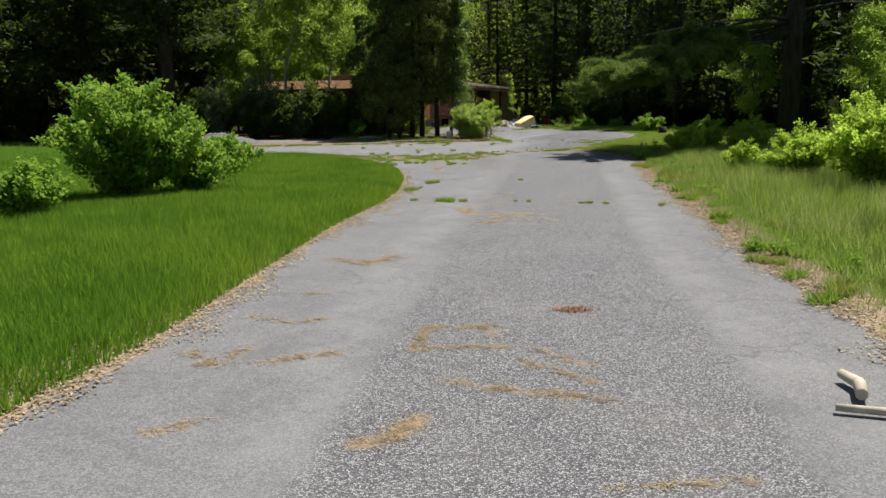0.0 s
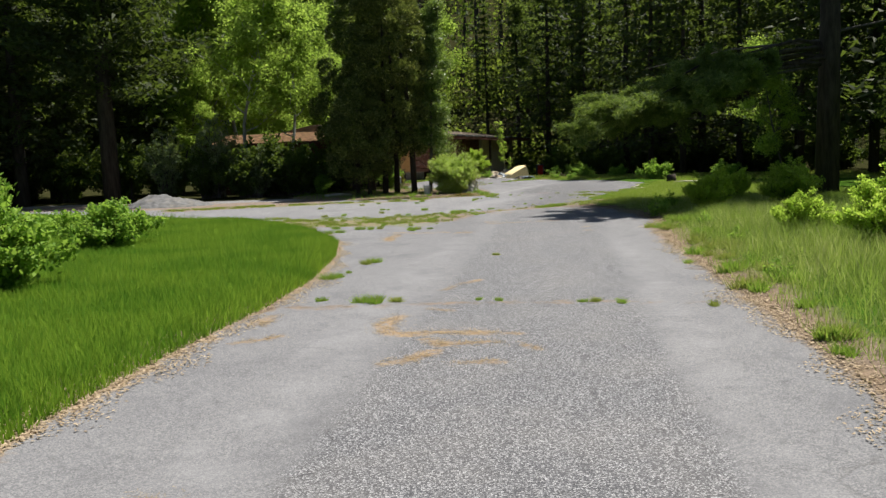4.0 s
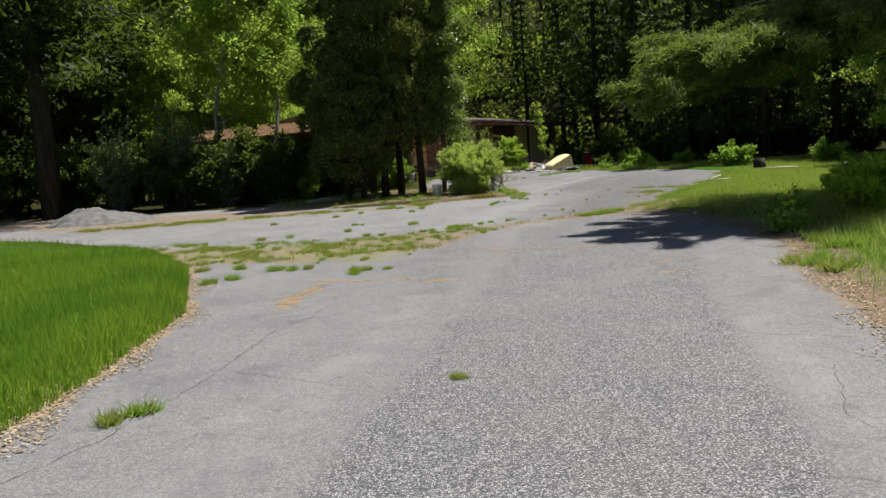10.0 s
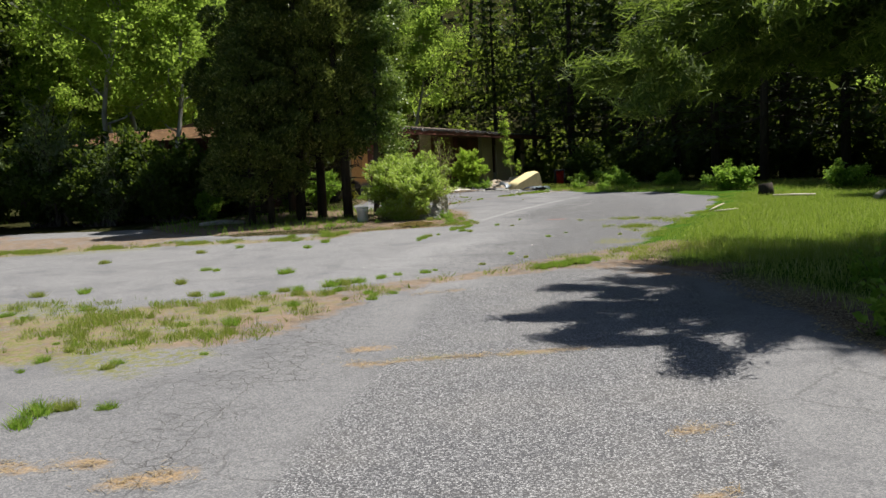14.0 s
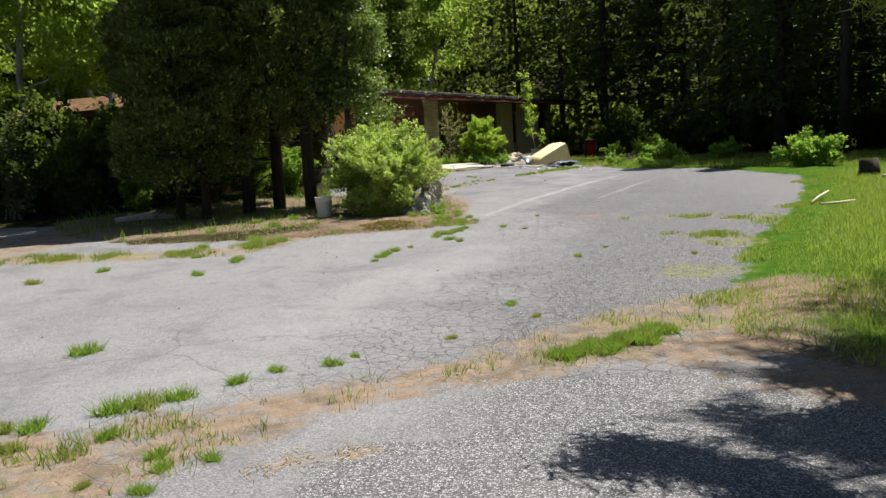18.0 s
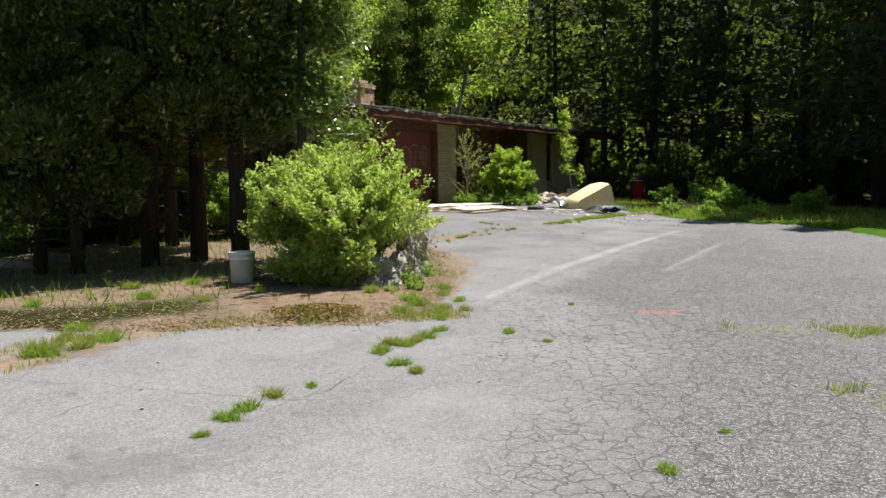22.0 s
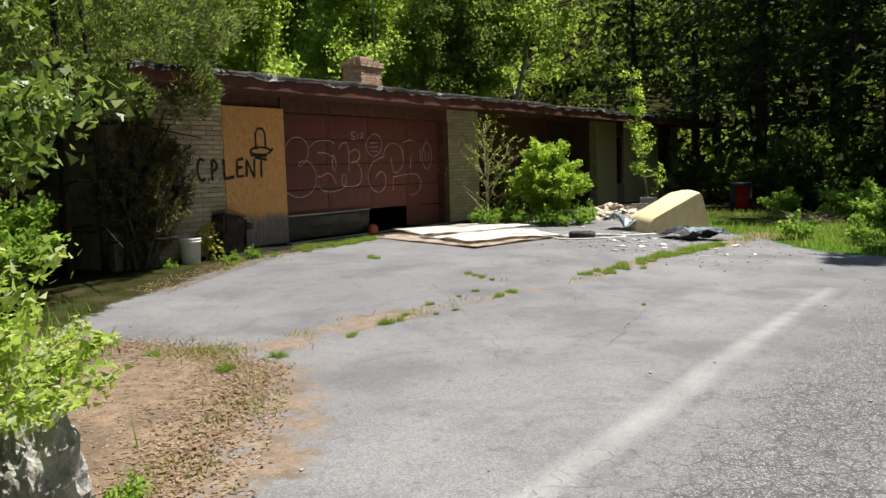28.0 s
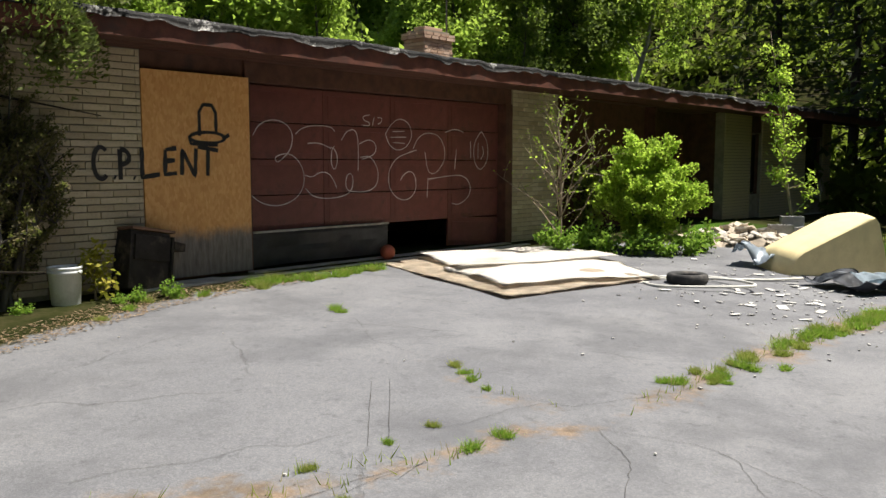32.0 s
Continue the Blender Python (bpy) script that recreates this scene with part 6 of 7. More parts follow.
TUFTS_LOT = [(0.34, 31.6, 1.5), (-1.0, 30.97, 1.3), (-1.08, 32.3, 1.0), (-0.89, 32.2, 0.8), (-2.03, 34.9, 1.2), (-1.5, 35.62, 1.1), (-0.05, 35.03, 1.1), (0.1, 36.1, 1.2), (0.19, 37.9, 1.6), (-0.05, 37.3, 1.6), (0.12, 37.6, 1.6), (-0.32, 38.3, 1.4), (-0.9, 37.5, 1.3), (-0.2, 37.9, 1.3), (-0.59, 36.5, 1.0), (0.12, 35.95, 1.1), (3.21, 31.65, 0.6),
             (3.67, 32.74, 0.8), (2.42, 31.05, 0.9), (3.88, 32.25, 0.6), (2.04, 30.95, 0.8), (1.25, 30.2, 1.6), (1.4, 30.3, 1.4), (1.56, 30.4, 1.3), (0.88, 29.93, 1.2), (0.7, 29.9, 1.1), (1.84, 30.71, 1.0), (2.54, 31.24, 0.5), (-3.39, 33.84, 1.2), (4.47, 35.2, 0.7), (4.86, 35.8, 0.4), (5.77, 35.03, 0.6)]
TUFTS_BUSH = [(2.05, 35.8, 1.0), (2.1, 36.0, 1.1), (2.17, 36.3, 1.0), (2.02, 35.5, 0.6), (2.35, 36.54, 0.6), (2.66, 37.9, 1.2), (2.62, 37.6, 1.2), (2.76, 37.85, 1.0), (2.83, 38.0, 1.1), (2.9, 38.2, 1.1), (2.98, 38.49, 0.9), (2.99, 36.98, 0.9), (2.83, 37.2, 1.0), (3.59, 38.44, 0.8), (3.92, 38.08, 0.5), (4.18, 39.98, 0.5), (2.71, 41.03, 1.2),
              (2.86, 39.64, 1.2), (2.9, 39.09, 1.1), (2.48, 39.39, 1.3), (1.96, 40.45, 1.5), (2.45, 40.02, 1.3), (2.98, 40.17, 1.0), (3.1, 39.58, 0.9), (2.6, 39.78, 1.3), (2.75, 40.6, 1.2), (-1.0, 40.6, 1.6), (-0.39, 41.0, 1.5), (-0.44, 39.84, 1.5), (0.3, 39.7, 1.1), (-1.4, 39.3, 1.4)]
TUFTS_GARAGE = [(2.36, 46.6, 1.2), (2.45, 46.75, 0.8), (1.83, 45.37, 1.1), (2.2, 46.1, 0.9), (2.73, 47.06, 0.5), (2.44, 46.98, 0.7), (2.77, 47.95, 0.6), (2.88, 47.25, 0.6), (0.84, 50.9, 1.2), (0.95, 50.8, 0.9), (4.7, 47.88, 0.5), (0.81, 45.21, 1.0), (1.65, 44.83, 1.2), (2.58, 49.44, 0.9), (2.7, 49.3, 0.7), (2.8, 49.17, 0.8), (2.89, 48.27, 0.7),
                (3.2, 48.04, 1.0), (3.29, 48.28, 1.0), (2.56, 47.49, 0.8), (2.95, 49.02, 0.6), (3.97, 49.68, 0.9), (4.14, 50.02, 1.0), (4.35, 49.85, 0.6), (4.72, 50.44, 0.9), (-1.1, 50.6, 1.2), (-0.95, 50.9, 1.2), (-1.0, 50.25, 1.2), (-0.9, 49.8, 1.0), (-0.8, 51.1, 1.3)]
for x, y, s in TUFTS_DRIVE + TUFTS_STRIP + TUFTS_LOT + TUFTS_BUSH:
    tuft(x, y, s)
for x, y, s in TUFTS_GARAGE:
    tuft(x, y, 0.8 * s)
rng = np.random.default_rng(18)
for i in range(46):
    f = float(rng.random()) ** 0.8
    tuft(4.0 + 0.45 * f + float(rng.normal()) * 0.06 + 0.35 * f, 31.0 + 0.65 * f + float(rng.normal()) * 0.04, float(rng.uniform(0.7, 1.3)), "green grass tuft in a line of dirt across the asphalt")
for i in range(14):
    tuft(-0.6 + 0.65 * i / 13 + float(rng.normal()) * 0.06, 51.8 + 1.55 * i / 13 + float(rng.normal()) * 0.06, float(rng.uniform(1.1, 1.7)), "green grass tuft along the garage slab")
for i in range(44):
    y = float(rng.uniform(3, 27))
    x = float(np.interp(y, [p[1] for p in EDGE_RIGHT[::-1]], [p[0] for p in EDGE_RIGHT[::-1]])) + float(rng.uniform(0.1, 0.9))
    tuft(x, y, float(rng.uniform(1.5, 3.0)), "green grass clump in the litter beside the drive")

rng = np.random.default_rng(19)
for i in range(54):
    f = float(rng.uniform(0, 1)) ** 0.8
    x, y = 4.05 + 1.95 * f + float(rng.normal()) * 0.05, 49.5 + 4.5 * f + float(rng.normal()) * 0.05
    tuft(x, y, float(rng.uniform(0.7, 1.3)) * (0.75 + 0.5 * f))

rng = np.random.default_rng(16)
for i in range(46):
    x, y = rng.uniform(-4.2, 1.2), rng.uniform(25.4, 30.2)
    if float(along_field(STRIP[:5], np.array([x]), np.array([y]))[0]) > -0.1:
        tuft(x, y, float(rng.uniform(0.4, 0.9)))


def lying(n):
    """Directions of things that lie flat on the ground."""
    a = rng.uniform(0, math.tau, n)
    return np.stack([np.cos(a), np.sin(a), np.zeros(n)], -1) * 2.5


# dead leaves along the edges and under the bush
fx, fy = scatter(rng, 700000, -3.2, 6.5, 1, 30, lambda x, y: np.abs(outside(x, y) + 0.12) < rng.uniform(0.0, 0.40, len(x)) * (0.8 + 0.6 * np.sin(x * 3.1 + y * 2.3) * np.sin(y * 1.37 + 1)))
mx, my = scatter(rng, 330000, 0, 3.2, 38.3, 46, lambda x, y: (np.maximum(along_field(MULCH, x, y), along_field(VERGE, x, y)) > rng.uniform(-0.1, 0.3, len(x))))
hx, hy = scatter(rng, 26000, -1.9, 0.5, 48, 52.5, lambda x, y: np.abs(outside(x, y) + 0.1) < 0.3)
ux, uy = scatter(rng, 190000, -2.5, 3.0, 38.2, 46, lambda x, y: (outside(x, y) < 0) & (rng.random(len(x)) < 0.5))
me = leaves_mesh("dry_leaves", np.stack([fx[:34000], fy[:34000], gz(fx[:34000], fy[:34000]) + rng.uniform(0.004, 0.02, len(fx[:34000])) + 0.035 * sm(0.05, 0.6, -outside(fx[:34000], fy[:34000]))], -1), 0.016, rng, STRAW_PALE, up=2.2, long=2.2, axis=lying(len(fx[:34000])))
tagged(new("dry_leaves", me), "pale dry leaves along the edge of the drive", "leaf litter", kind="stuff")
ax, ay = np.r_[mx[:9000], hx[:3000], ux[:30000]], np.r_[my[:9000], hy[:3000], uy[:30000]]
me = leaves_mesh("dead_leaves", np.stack([ax, ay, gz(ax, ay) + rng.uniform(0.004, 0.02, len(ax)) + 0.035 * sm(0.05, 0.6, -outside(ax, ay))], -1), 0.014, rng, STRAW, up=2.5, long=2.8, axis=lying(len(ax)))
tagged(new("dead_leaves", me), "brown dead leaves and needles along the asphalt edge", "leaf litter", kind="stuff")

# loose needles in the drifts
rng = np.random.default_rng(20)
sx, sy = [], []
for w, line in DRIFTS_START + DRIFTS_JOINT + DRIFTS_BEND:
    for (ax, ay), (bx, by) in zip(line, line[1:]):
        n = int(math.hypot(bx - ax, by - ay) * w * (14000 if ay < 10 else 8000))
        f = rng.uniform(-0.08, 1.08, n)
        sx.append(ax + (bx - ax) * f + rng.normal(size=n) * w * 0.75)
        sy.append(ay + (by - ay) * f + rng.normal(size=n) * w * 0.75)
sx, sy = np.concatenate(sx), np.concatenate(sy)
k = np.array([noise.noise((a * 9, b * 9, 2)) for a, b in zip(sx, sy)]) > rng.uniform(-0.35, 0.25, len(sx))
sx, sy = sx[k], sy[k]
me = leaves_mesh("pine_straw", np.stack([sx, sy, gz(sx, sy) + rng.uniform(0.003, 0.012, len(sx))], -1), 0.0045, rng, leafy("fallen_needles", (0.20, 0.14, 0.075), (0.46, 0.36, 0.22), 0.1), up=2.5, long=13.0, axis=lying(len(sx)), tri=True)
tagged(new("pine_straw", me), "tan pine needles lying in drifts on asphalt", "needles", kind="stuff")

# ---- things on the drive and lot ----
def rock_material():
    m = Nodes("lichened_grey_rock")
    p = m.local()
    n = m.noise(5, 8, 0.72, p)
    c = m.ramp(n, (0.3, (0.14, 0.14, 0.12)), (0.5, (0.34, 0.33, 0.30)), (0.7, (0.50, 0.485, 0.43)))
    c = m.mix(m.math("MULTIPLY", m.step(m.noise(11, 5, 0.7, p), 0.56, 0.66), 0.7), c, (0.50, 0.50, 0.44))
    c = m.mix(m.math("MULTIPLY", m.step(m.noise(3, 4, 0.7, p), 0.55, 0.68), 0.6), c, (0.09, 0.10, 0.05))
    return m.finish(c, 0.92, m.bump(n, 0.9, 0.06), spec=0.2)


GREY_ROCK = rock_material()
WHITE_PLASTIC = plain("dirty_white_plastic", (0.72, 0.73, 0.72), 0.45, 0.06, dirt=(0.5, 0.49, 0.44))


def rock(name, seed, size, at, label):
    bm = bmesh.new()
    bmesh.ops.create_icosphere(bm, subdivisions=5, radius=1)
    for v in bm.verts:
        d = v.co.normalized()
        k = 1 + 0.30 * noise.noise(d * 1.6 + Vector((seed, 0, 0))) - 0.30 * abs(noise.noise(d * 2.9 + Vector((0, seed, 0)))) - 0.14 * abs(noise.noise(d * 7 + Vector((0, 0, seed)))) + 0.03 * noise.noise(d * 24)
        v.co = Vector((d.x * size[0], d.y * size[1], d.z * size[2])) * k
    for f in bm.faces:
        f.smooth = False
    ob = part(name, bm, GREY_ROCK, None)
    ob.matrix_basis = pose(*at, 0, 0, seed * 40)
    return tagged(ob, label, "rock")


rock("rock", 2, (0.36, 0.34, 0.36), (1.92, 41.3, 0.12), "rough grey boulder under the blossoming bush")
rock("rock", 3, (0.24, 0.24, 0.46), (2.16, 42.2, 0.24), "upright grey rock beside a boulder")
rock("rock", 4, (0.30, 0.26, 0.32), (2.10, 41.7, 0.12), "low grey boulder in the grass")


def bucket(at, lid, label):
    th = holder("bucket", label, "bucket", at)
    bm = lathe(bmesh.new(), [(0.125, 0), (0.132, 0.01), (0.148, 0.30), (0.158, 0.305), (0.158, 0.33), (0.150, 0.335), (0.150, 0.345), (0.160, 0.35), (0.160, 0.37), (0.145, 0.37), (0.140, 0.34), (0.126, 0.02)], 28)
    part("body", bm, WHITE_PLASTIC, th)
    if lid:
        part("lid", lathe(bmesh.new(), [(0.162, 0.365), (0.168, 0.37), (0.168, 0.395), (0.15, 0.40), (0.145, 0.392)], 28), WHITE_PLASTIC, th)
    part("handle", tube(bmesh.new(), [(0.16 * math.cos(a), 0.16 * math.sin(a), 0.33 - 0.13 * math.sin(a)) for a in np.linspace(0, math.pi, 14)], 0.004, 5), plain("wire", (0.3, 0.3, 0.3), 0.4, metal=0.9), th)
    return th


bucket((0.16, 41.2, gzf(0.16, 41.2) + 0.03), True, "white plastic bucket with a lid beside a bush")
bucket((-1.62, 50.1, gzf(-1.62, 50.1) + 0.04), False, "white plastic bucket against the brick wall")

# gravel heap
bm = bmesh.new()
bmesh.ops.create_grid(bm, x_segments=60, y_segments=50, size=1)
for v in bm.verts:
    x, y = v.co.x * 2.0, v.co.y * 1.5
    r = math.hypot(x / 1.9, y / 1.4)
    z = 0.5 * max(0, 1 - r) ** 0.8 + 0.22 * max(0, 1 - math.hypot((x + 0.9) / 0.9, y / 1.0)) + 0.16 * noise.noise((x * 2, y * 2, 1)) * max(0, 1 - r) + 0.05 * noise.noise((x * 5, y * 5, 1)) + 0.03 * noise.noise((x * 13, y * 13, 1))
    v.co = Vector((x, y, z - 0.06 if r < 1.05 else -0.08))
    for f in v.link_faces:
        f.smooth = True
ob = part("gravel_heap", bm, plain("grey_gravel", (0.13, 0.13, 0.13), 0.95, 0.25, 4, 55, 1.0, dirt=(0.19, 0.17, 0.14)), None)
ob.matrix_basis = pose(-10.6, 39.6, gzf(-10.6, 39.6) + 0.02)
tagged(ob, "heap of grey gravel on the lot", "gravel heap", kind="stuff")

# sticks, boards and stump
PEELED = plain("peeled_pale_wood", (0.52, 0.46, 0.36), 0.7, 0.15, dirt=(0.3, 0.24, 0.17))


def stick(name, pts, r, mat, label):
    bm = tube(bmesh.new(), pts, [r, r * 1.1, r * 0.8, r * 0.9][: len(pts)], 8)
    return tagged(part(name, bm, mat, None), label, "branch")


stick("branch", [(2.72, 3.75, 0.0), (2.80, 3.95, 0.0), (2.78, 4.15, 0.0)], 0.037, PEELED, "short peeled pale log on the drive")
stick("branch", [(2.50, 3.60, -0.02), (2.75, 3.52, -0.02), (3.2, 3.45, -0.01)], 0.022, PEELED, "pale stick lying on the drive")
stick("branch", [(8.6, 39.4, 0.12), (8.9, 39.9, 0.17), (9.2, 40.3, 0.22)], 0.018, PEELED, "white stick in the short grass")
stick("branch", [(8.6, 39.0, 0.13), (8.9, 39.05, 0.14), (9.2, 39.2, 0.15)], 0.018, PEELED, "white board scrap in the short grass")
stick("branch", [(11.6, 43.8, 0.16), (12.1, 43.5, 0.17), (12.6, 43.3, 0.17)], 0.05, PEELED, "white log lying in the grass")
stick("branch", [(12.9, 40.4, 0.2), (13.3, 41.0, 0.26), (13.7, 41.4, 0.3)], 0.07, PEELED, "white board on the far grass")
stick("branch", [(-4.5, 42.2, 0.12), (-3.9, 42.5, 0.16), (-3.3, 42.4, 0.14)], 0.09, WOOD_GREY, "grey log under the cedars")
bm = tube(bmesh.new(), [(0, 0, -0.05), (0.02, 0, 0.2), (0.0, 0.02, 0.42)], [0.26, 0.22, 0.2], 14)
ob = part("stump", bm, BARK_DARK, None)
ob.matrix_basis = pose(11.7, 44.7, gzf(11.7, 44.7))
tagged(ob, "dark tree stump at the edge of the grass", "stump")

# ---- things in front of the house ----
def sheet(name, corners, z, mat, label, lift=0.05, seed=0, n=24, thick=0.018):
    """A warped board or carpet between four corners."""
    bm = bmesh.new()
    a, b, c, d = (np.array(p) for p in corners)
    g = [[None] * (n + 1) for _ in range(n + 1)]
    for i in range(n + 1):
        for j in range(n + 1):
            u, v = i / n, j / n
            p = (a * (1 - u) + b * u) * (1 - v) + (d * (1 - u) + c * u) * v
            w = lift * (0.5 + noise.noise((u * 2.2 + seed, v * 1.6, seed))) + 0.03 * noise.noise((u * 6, v * 6, seed))
            p = p + 0.06 * np.array([noise.noise((u * 3, v * 3, seed + 5)), noise.noise((u * 3, v * 3, seed + 9))])
            g[i][j] = bm.verts.new((p[0], p[1], gzf(*p) + z + max(0.004, w)))
    for i in range(n):
        for j in range(n):
            bm.faces.new((g[i][j], g[i + 1][j], g[i + 1][j + 1], g[i][j + 1])).smooth = True
    bmesh.ops.solidify(bm, geom=bm.faces[:], thickness=thick)
    return tagged(part(name, bm, mat, None), label, "board")


BOARD_WHITE = plain("white_faced_board", (0.80, 0.76, 0.70), 0.7, 0.08, 2, 20, 0.2, dirt=(0.52, 0.47, 0.40))
BOARD_TAN = plain("stained_board", (0.50, 0.42, 0.32), 0.8, 0.25, dirt=(0.26, 0.2, 0.14))
sheet("board", ((-0.35, 54.1), (2.2, 51.9), (3.35, 53.8), (0.8, 56.0)), 0.01, BOARD_TAN, "stained bottom board lying in front of the garage", 0.02, 1)
sheet("board", ((0.85, 53.6), (2.0, 52.4), (3.45, 54.05), (2.3, 55.6)), 0.03, BOARD_WHITE, "warped white-faced board with stains", 0.045, 2)
sheet("board", ((-0.05, 54.8), (1.15, 53.4), (2.8, 55.5), (1.6, 56.5)), 0.06, BOARD_WHITE, "warped white-faced board on top of the others", 0.05, 3)

bm = bmesh.new()
bmesh.ops.create_uvsphere(bm, u_segments=24, v_segments=16, radius=0.115)
for f in bm.faces:
    f.smooth = True
ob = part("ball", bm, plain("worn_orange_rubber", (0.34, 0.085, 0.045), 0.6, 0.2), None)
ob.matrix_basis = pose(-0.18, 54.2, 0.575) @ Matrix.Scale(0.88, 4)
ob.location.z = gzf(-0.18, 54.2) + 0.135
tagged(ob, "worn reddish ball resting by the garage", "ball")

RUBBER = plain("old_tyre_rubber", (0.035, 0.034, 0.033), 0.85, 0.2, dirt=(0.16, 0.14, 0.12))
bm = bmesh.new()
prof = [(0.20, 0.02), (0.30, 0.0), (0.32, 0.04), (0.325, 0.10), (0.31, 0.15), (0.28, 0.165), (0.21, 0.15), (0.19, 0.12), (0.20, 0.02)]
rings = [[bm.verts.new((r * math.cos(k * math.tau / 30), r * math.sin(k * math.tau / 30), h)) for k in range(30)] for r, h in prof[:-1]]
for r, q in zip(rings, rings[1:] + rings[:1]):
    for k in range(30):
        bm.faces.new((r[k], r[(k + 1) % 30], q[(k + 1) % 30], q[k])).smooth = True
ob = part("tyre", bm, RUBBER, None)
ob.matrix_basis = pose(3.72, 53.95, gzf(3.72, 53.95) + 0.005, 0, 0, 0) @ Matrix.Scale(0.72, 4)
tagged(ob, "old dusty tyre lying flat", "tyre")
HOSE = plain("dirty_white_hose", (0.62, 0.60, 0.54), 0.6, 0.12)
pts = [(3.72 + (0.62 + 0.12 * math.sin(a * 1.3)) * math.cos(a), 53.9 + (0.45 + 0.1 * math.cos(a * 1.7)) * math.sin(a), gzf(3.72, 53.9) + 0.03) for a in np.linspace(0.4, 9.2, 60)] + [(4.6, 54.9, 0.31), (5.0, 55.3, 0.3)]
tagged(part("hose", tube(bmesh.new(), pts, 0.017, 6), HOSE, None), "pale garden hose looped round a tyre", "hose")

# folded foam mattress
FOAM = plain("yellowed_foam", (0.74, 0.61, 0.33), 0.9, 0.08, 3, 90, 0.25, dirt=(0.60, 0.47, 0.24))
bm = bmesh.new()
prof = [(-0.84, 0.02), (-0.72, 0.24), (-0.62, 0.31), (0.0, 0.53), (0.54, 0.73), (0.64, 0.74), (0.70, 0.68), (0.82, 0.3), (0.88, 0.02)]
inner = [(p[0] * 0.3 + 0.05, max(0.0, p[1] - 0.66) * 0.3) for p in prof]
ring0 = []
for k in range(13):
    t = k / 12
    w = -0.45 + 0.9 * t
    sag = 0.06 * math.sin(t * math.pi)
    outer_row = [bm.verts.new((x * (1 + 0.05 * math.sin(t * 5)), w + 0.05 * noise.noise((x, t * 3, 0)), z + sag * (z > 0.1))) for x, z in prof]
    inner_row = [bm.verts.new((x, w, z)) for x, z in inner]
    ring0.append(outer_row + inner_row[::-1])
for p, q in zip(ring0, ring0[1:]):
    m = len(p)
    for k in range(m):
        bm.faces.new((p[k], q[k], q[(k + 1) % m], p[(k + 1) % m])).smooth = True
bm.faces.new(ring0[0])
bm.faces.new(ring0[-1][::-1])
ob = part("foam_mattress", bm, FOAM, None)
ob.matrix_basis = pose(5.19, 56.49, gzf(5.19, 56.5), 0, 0, 35) @ Matrix.Diagonal((0.88, 0.95, 1, 1))
tagged(ob, "yellowed foam mattress bent into an arch", "mattress")
sheet("sheet_metal", ((4.1, 56.2), (4.6, 55.9), (4.8, 56.6), (4.3, 57.0)), 0.05, plain("blue_grey_sheet", (0.34, 0.39, 0.44), 0.4, 0.15, metal=0.3), "bent blue-grey sheet leaning on foam", 0.25, 6, 10, 0.01)
sheet("rag", ((4.95, 54.9), (5.6, 54.4), (6.1, 55.0), (5.4, 55.5)), 0.02, plain("dark_wet_cloth", (0.035, 0.04, 0.05), 0.6, 0.4, dirt=(0.25, 0.27, 0.3)), "crumpled dark cloth on the asphalt", 0.22, 7, 26, 0.01)
sheet("rag", ((5.4, 54.9), (6.1, 54.7), (6.3, 55.1), (5.7, 55.4)), 0.08, plain("pale_blue_cloth", (0.30, 0.36, 0.40), 0.8, 0.3), "crumpled pale blue cloth beside foam", 0.15, 8, 20, 0.01)

BLOCK = plain("cinder_block", (0.30, 0.29, 0.28), 0.95, 0.15, bump=0.5)


def cinder(at, rz, rx=0):
    th = holder("cinder_block", "grey hollow cinder block on the rubble", "block", at, rz, "cinder blocks")
    bm = bmesh.new()
    for y in (-0.085, 0.085):
        box(bm, (0.39, 0.03, 0.19), (0, y, 0.095))
    for x in (-0.18, 0, 0.18):
        box(bm, (0.03, 0.14, 0.19), (x, 0, 0.095))
    part("body", bm, BLOCK, th)
    return th


cinder((4.75, 60.2, gzf(4.75, 60.2) + 0.16), 20)
cinder((5.15, 60.4, gzf(5.15, 60.4) + 0.14), 65)
cinder((4.95, 60.7, gzf(4.95, 60.7) + 0.3), 10)

RUBBLE = plain("pale_rubble", (0.46, 0.42, 0.36), 0.9, 0.3)
rng = np.random.default_rng(31)
shards = []
for i in range(5):
    bm = bmesh.new()
    bmesh.ops.create_icosphere(bm, subdivisions=1, radius=0.5)
    for v in bm.verts:
        v.co = Vector((v.co.x * (1 + 0.5 * noise.noise(v.co * 3 + Vector((i, 0, 0)))), v.co.y * (0.8 + 0.4 * noise.noise(v.co * 2 + Vector((0, i, 0)))), v.co.z * 0.28))
    me = bpy.data.meshes.new("rubble_piece")
    bm.to_mesh(me)
    bm.free()
    me.materials.append(RUBBLE if i % 2 else BOARD_TAN)
    shards.append(me)
heap = holder("rubble_heap", "low heap of pale broken rubble by the house", "rubble", (4.1, 59.6, gzf(4.1, 59.6)))
bm = bmesh.new()
bmesh.ops.create_grid(bm, x_segments=20, y_segments=20, size=1.1)
for v in bm.verts:
    r = math.hypot(v.co.x / 1.1, v.co.y / 1.1)
    v.co.z = 0.3 * max(0, 1 - r) + 0.05 * noise.noise(v.co * 3) - 0.03
part("mound", bm, plain("rubble_dirt", (0.25, 0.21, 0.16), 0.95, 0.3), heap)
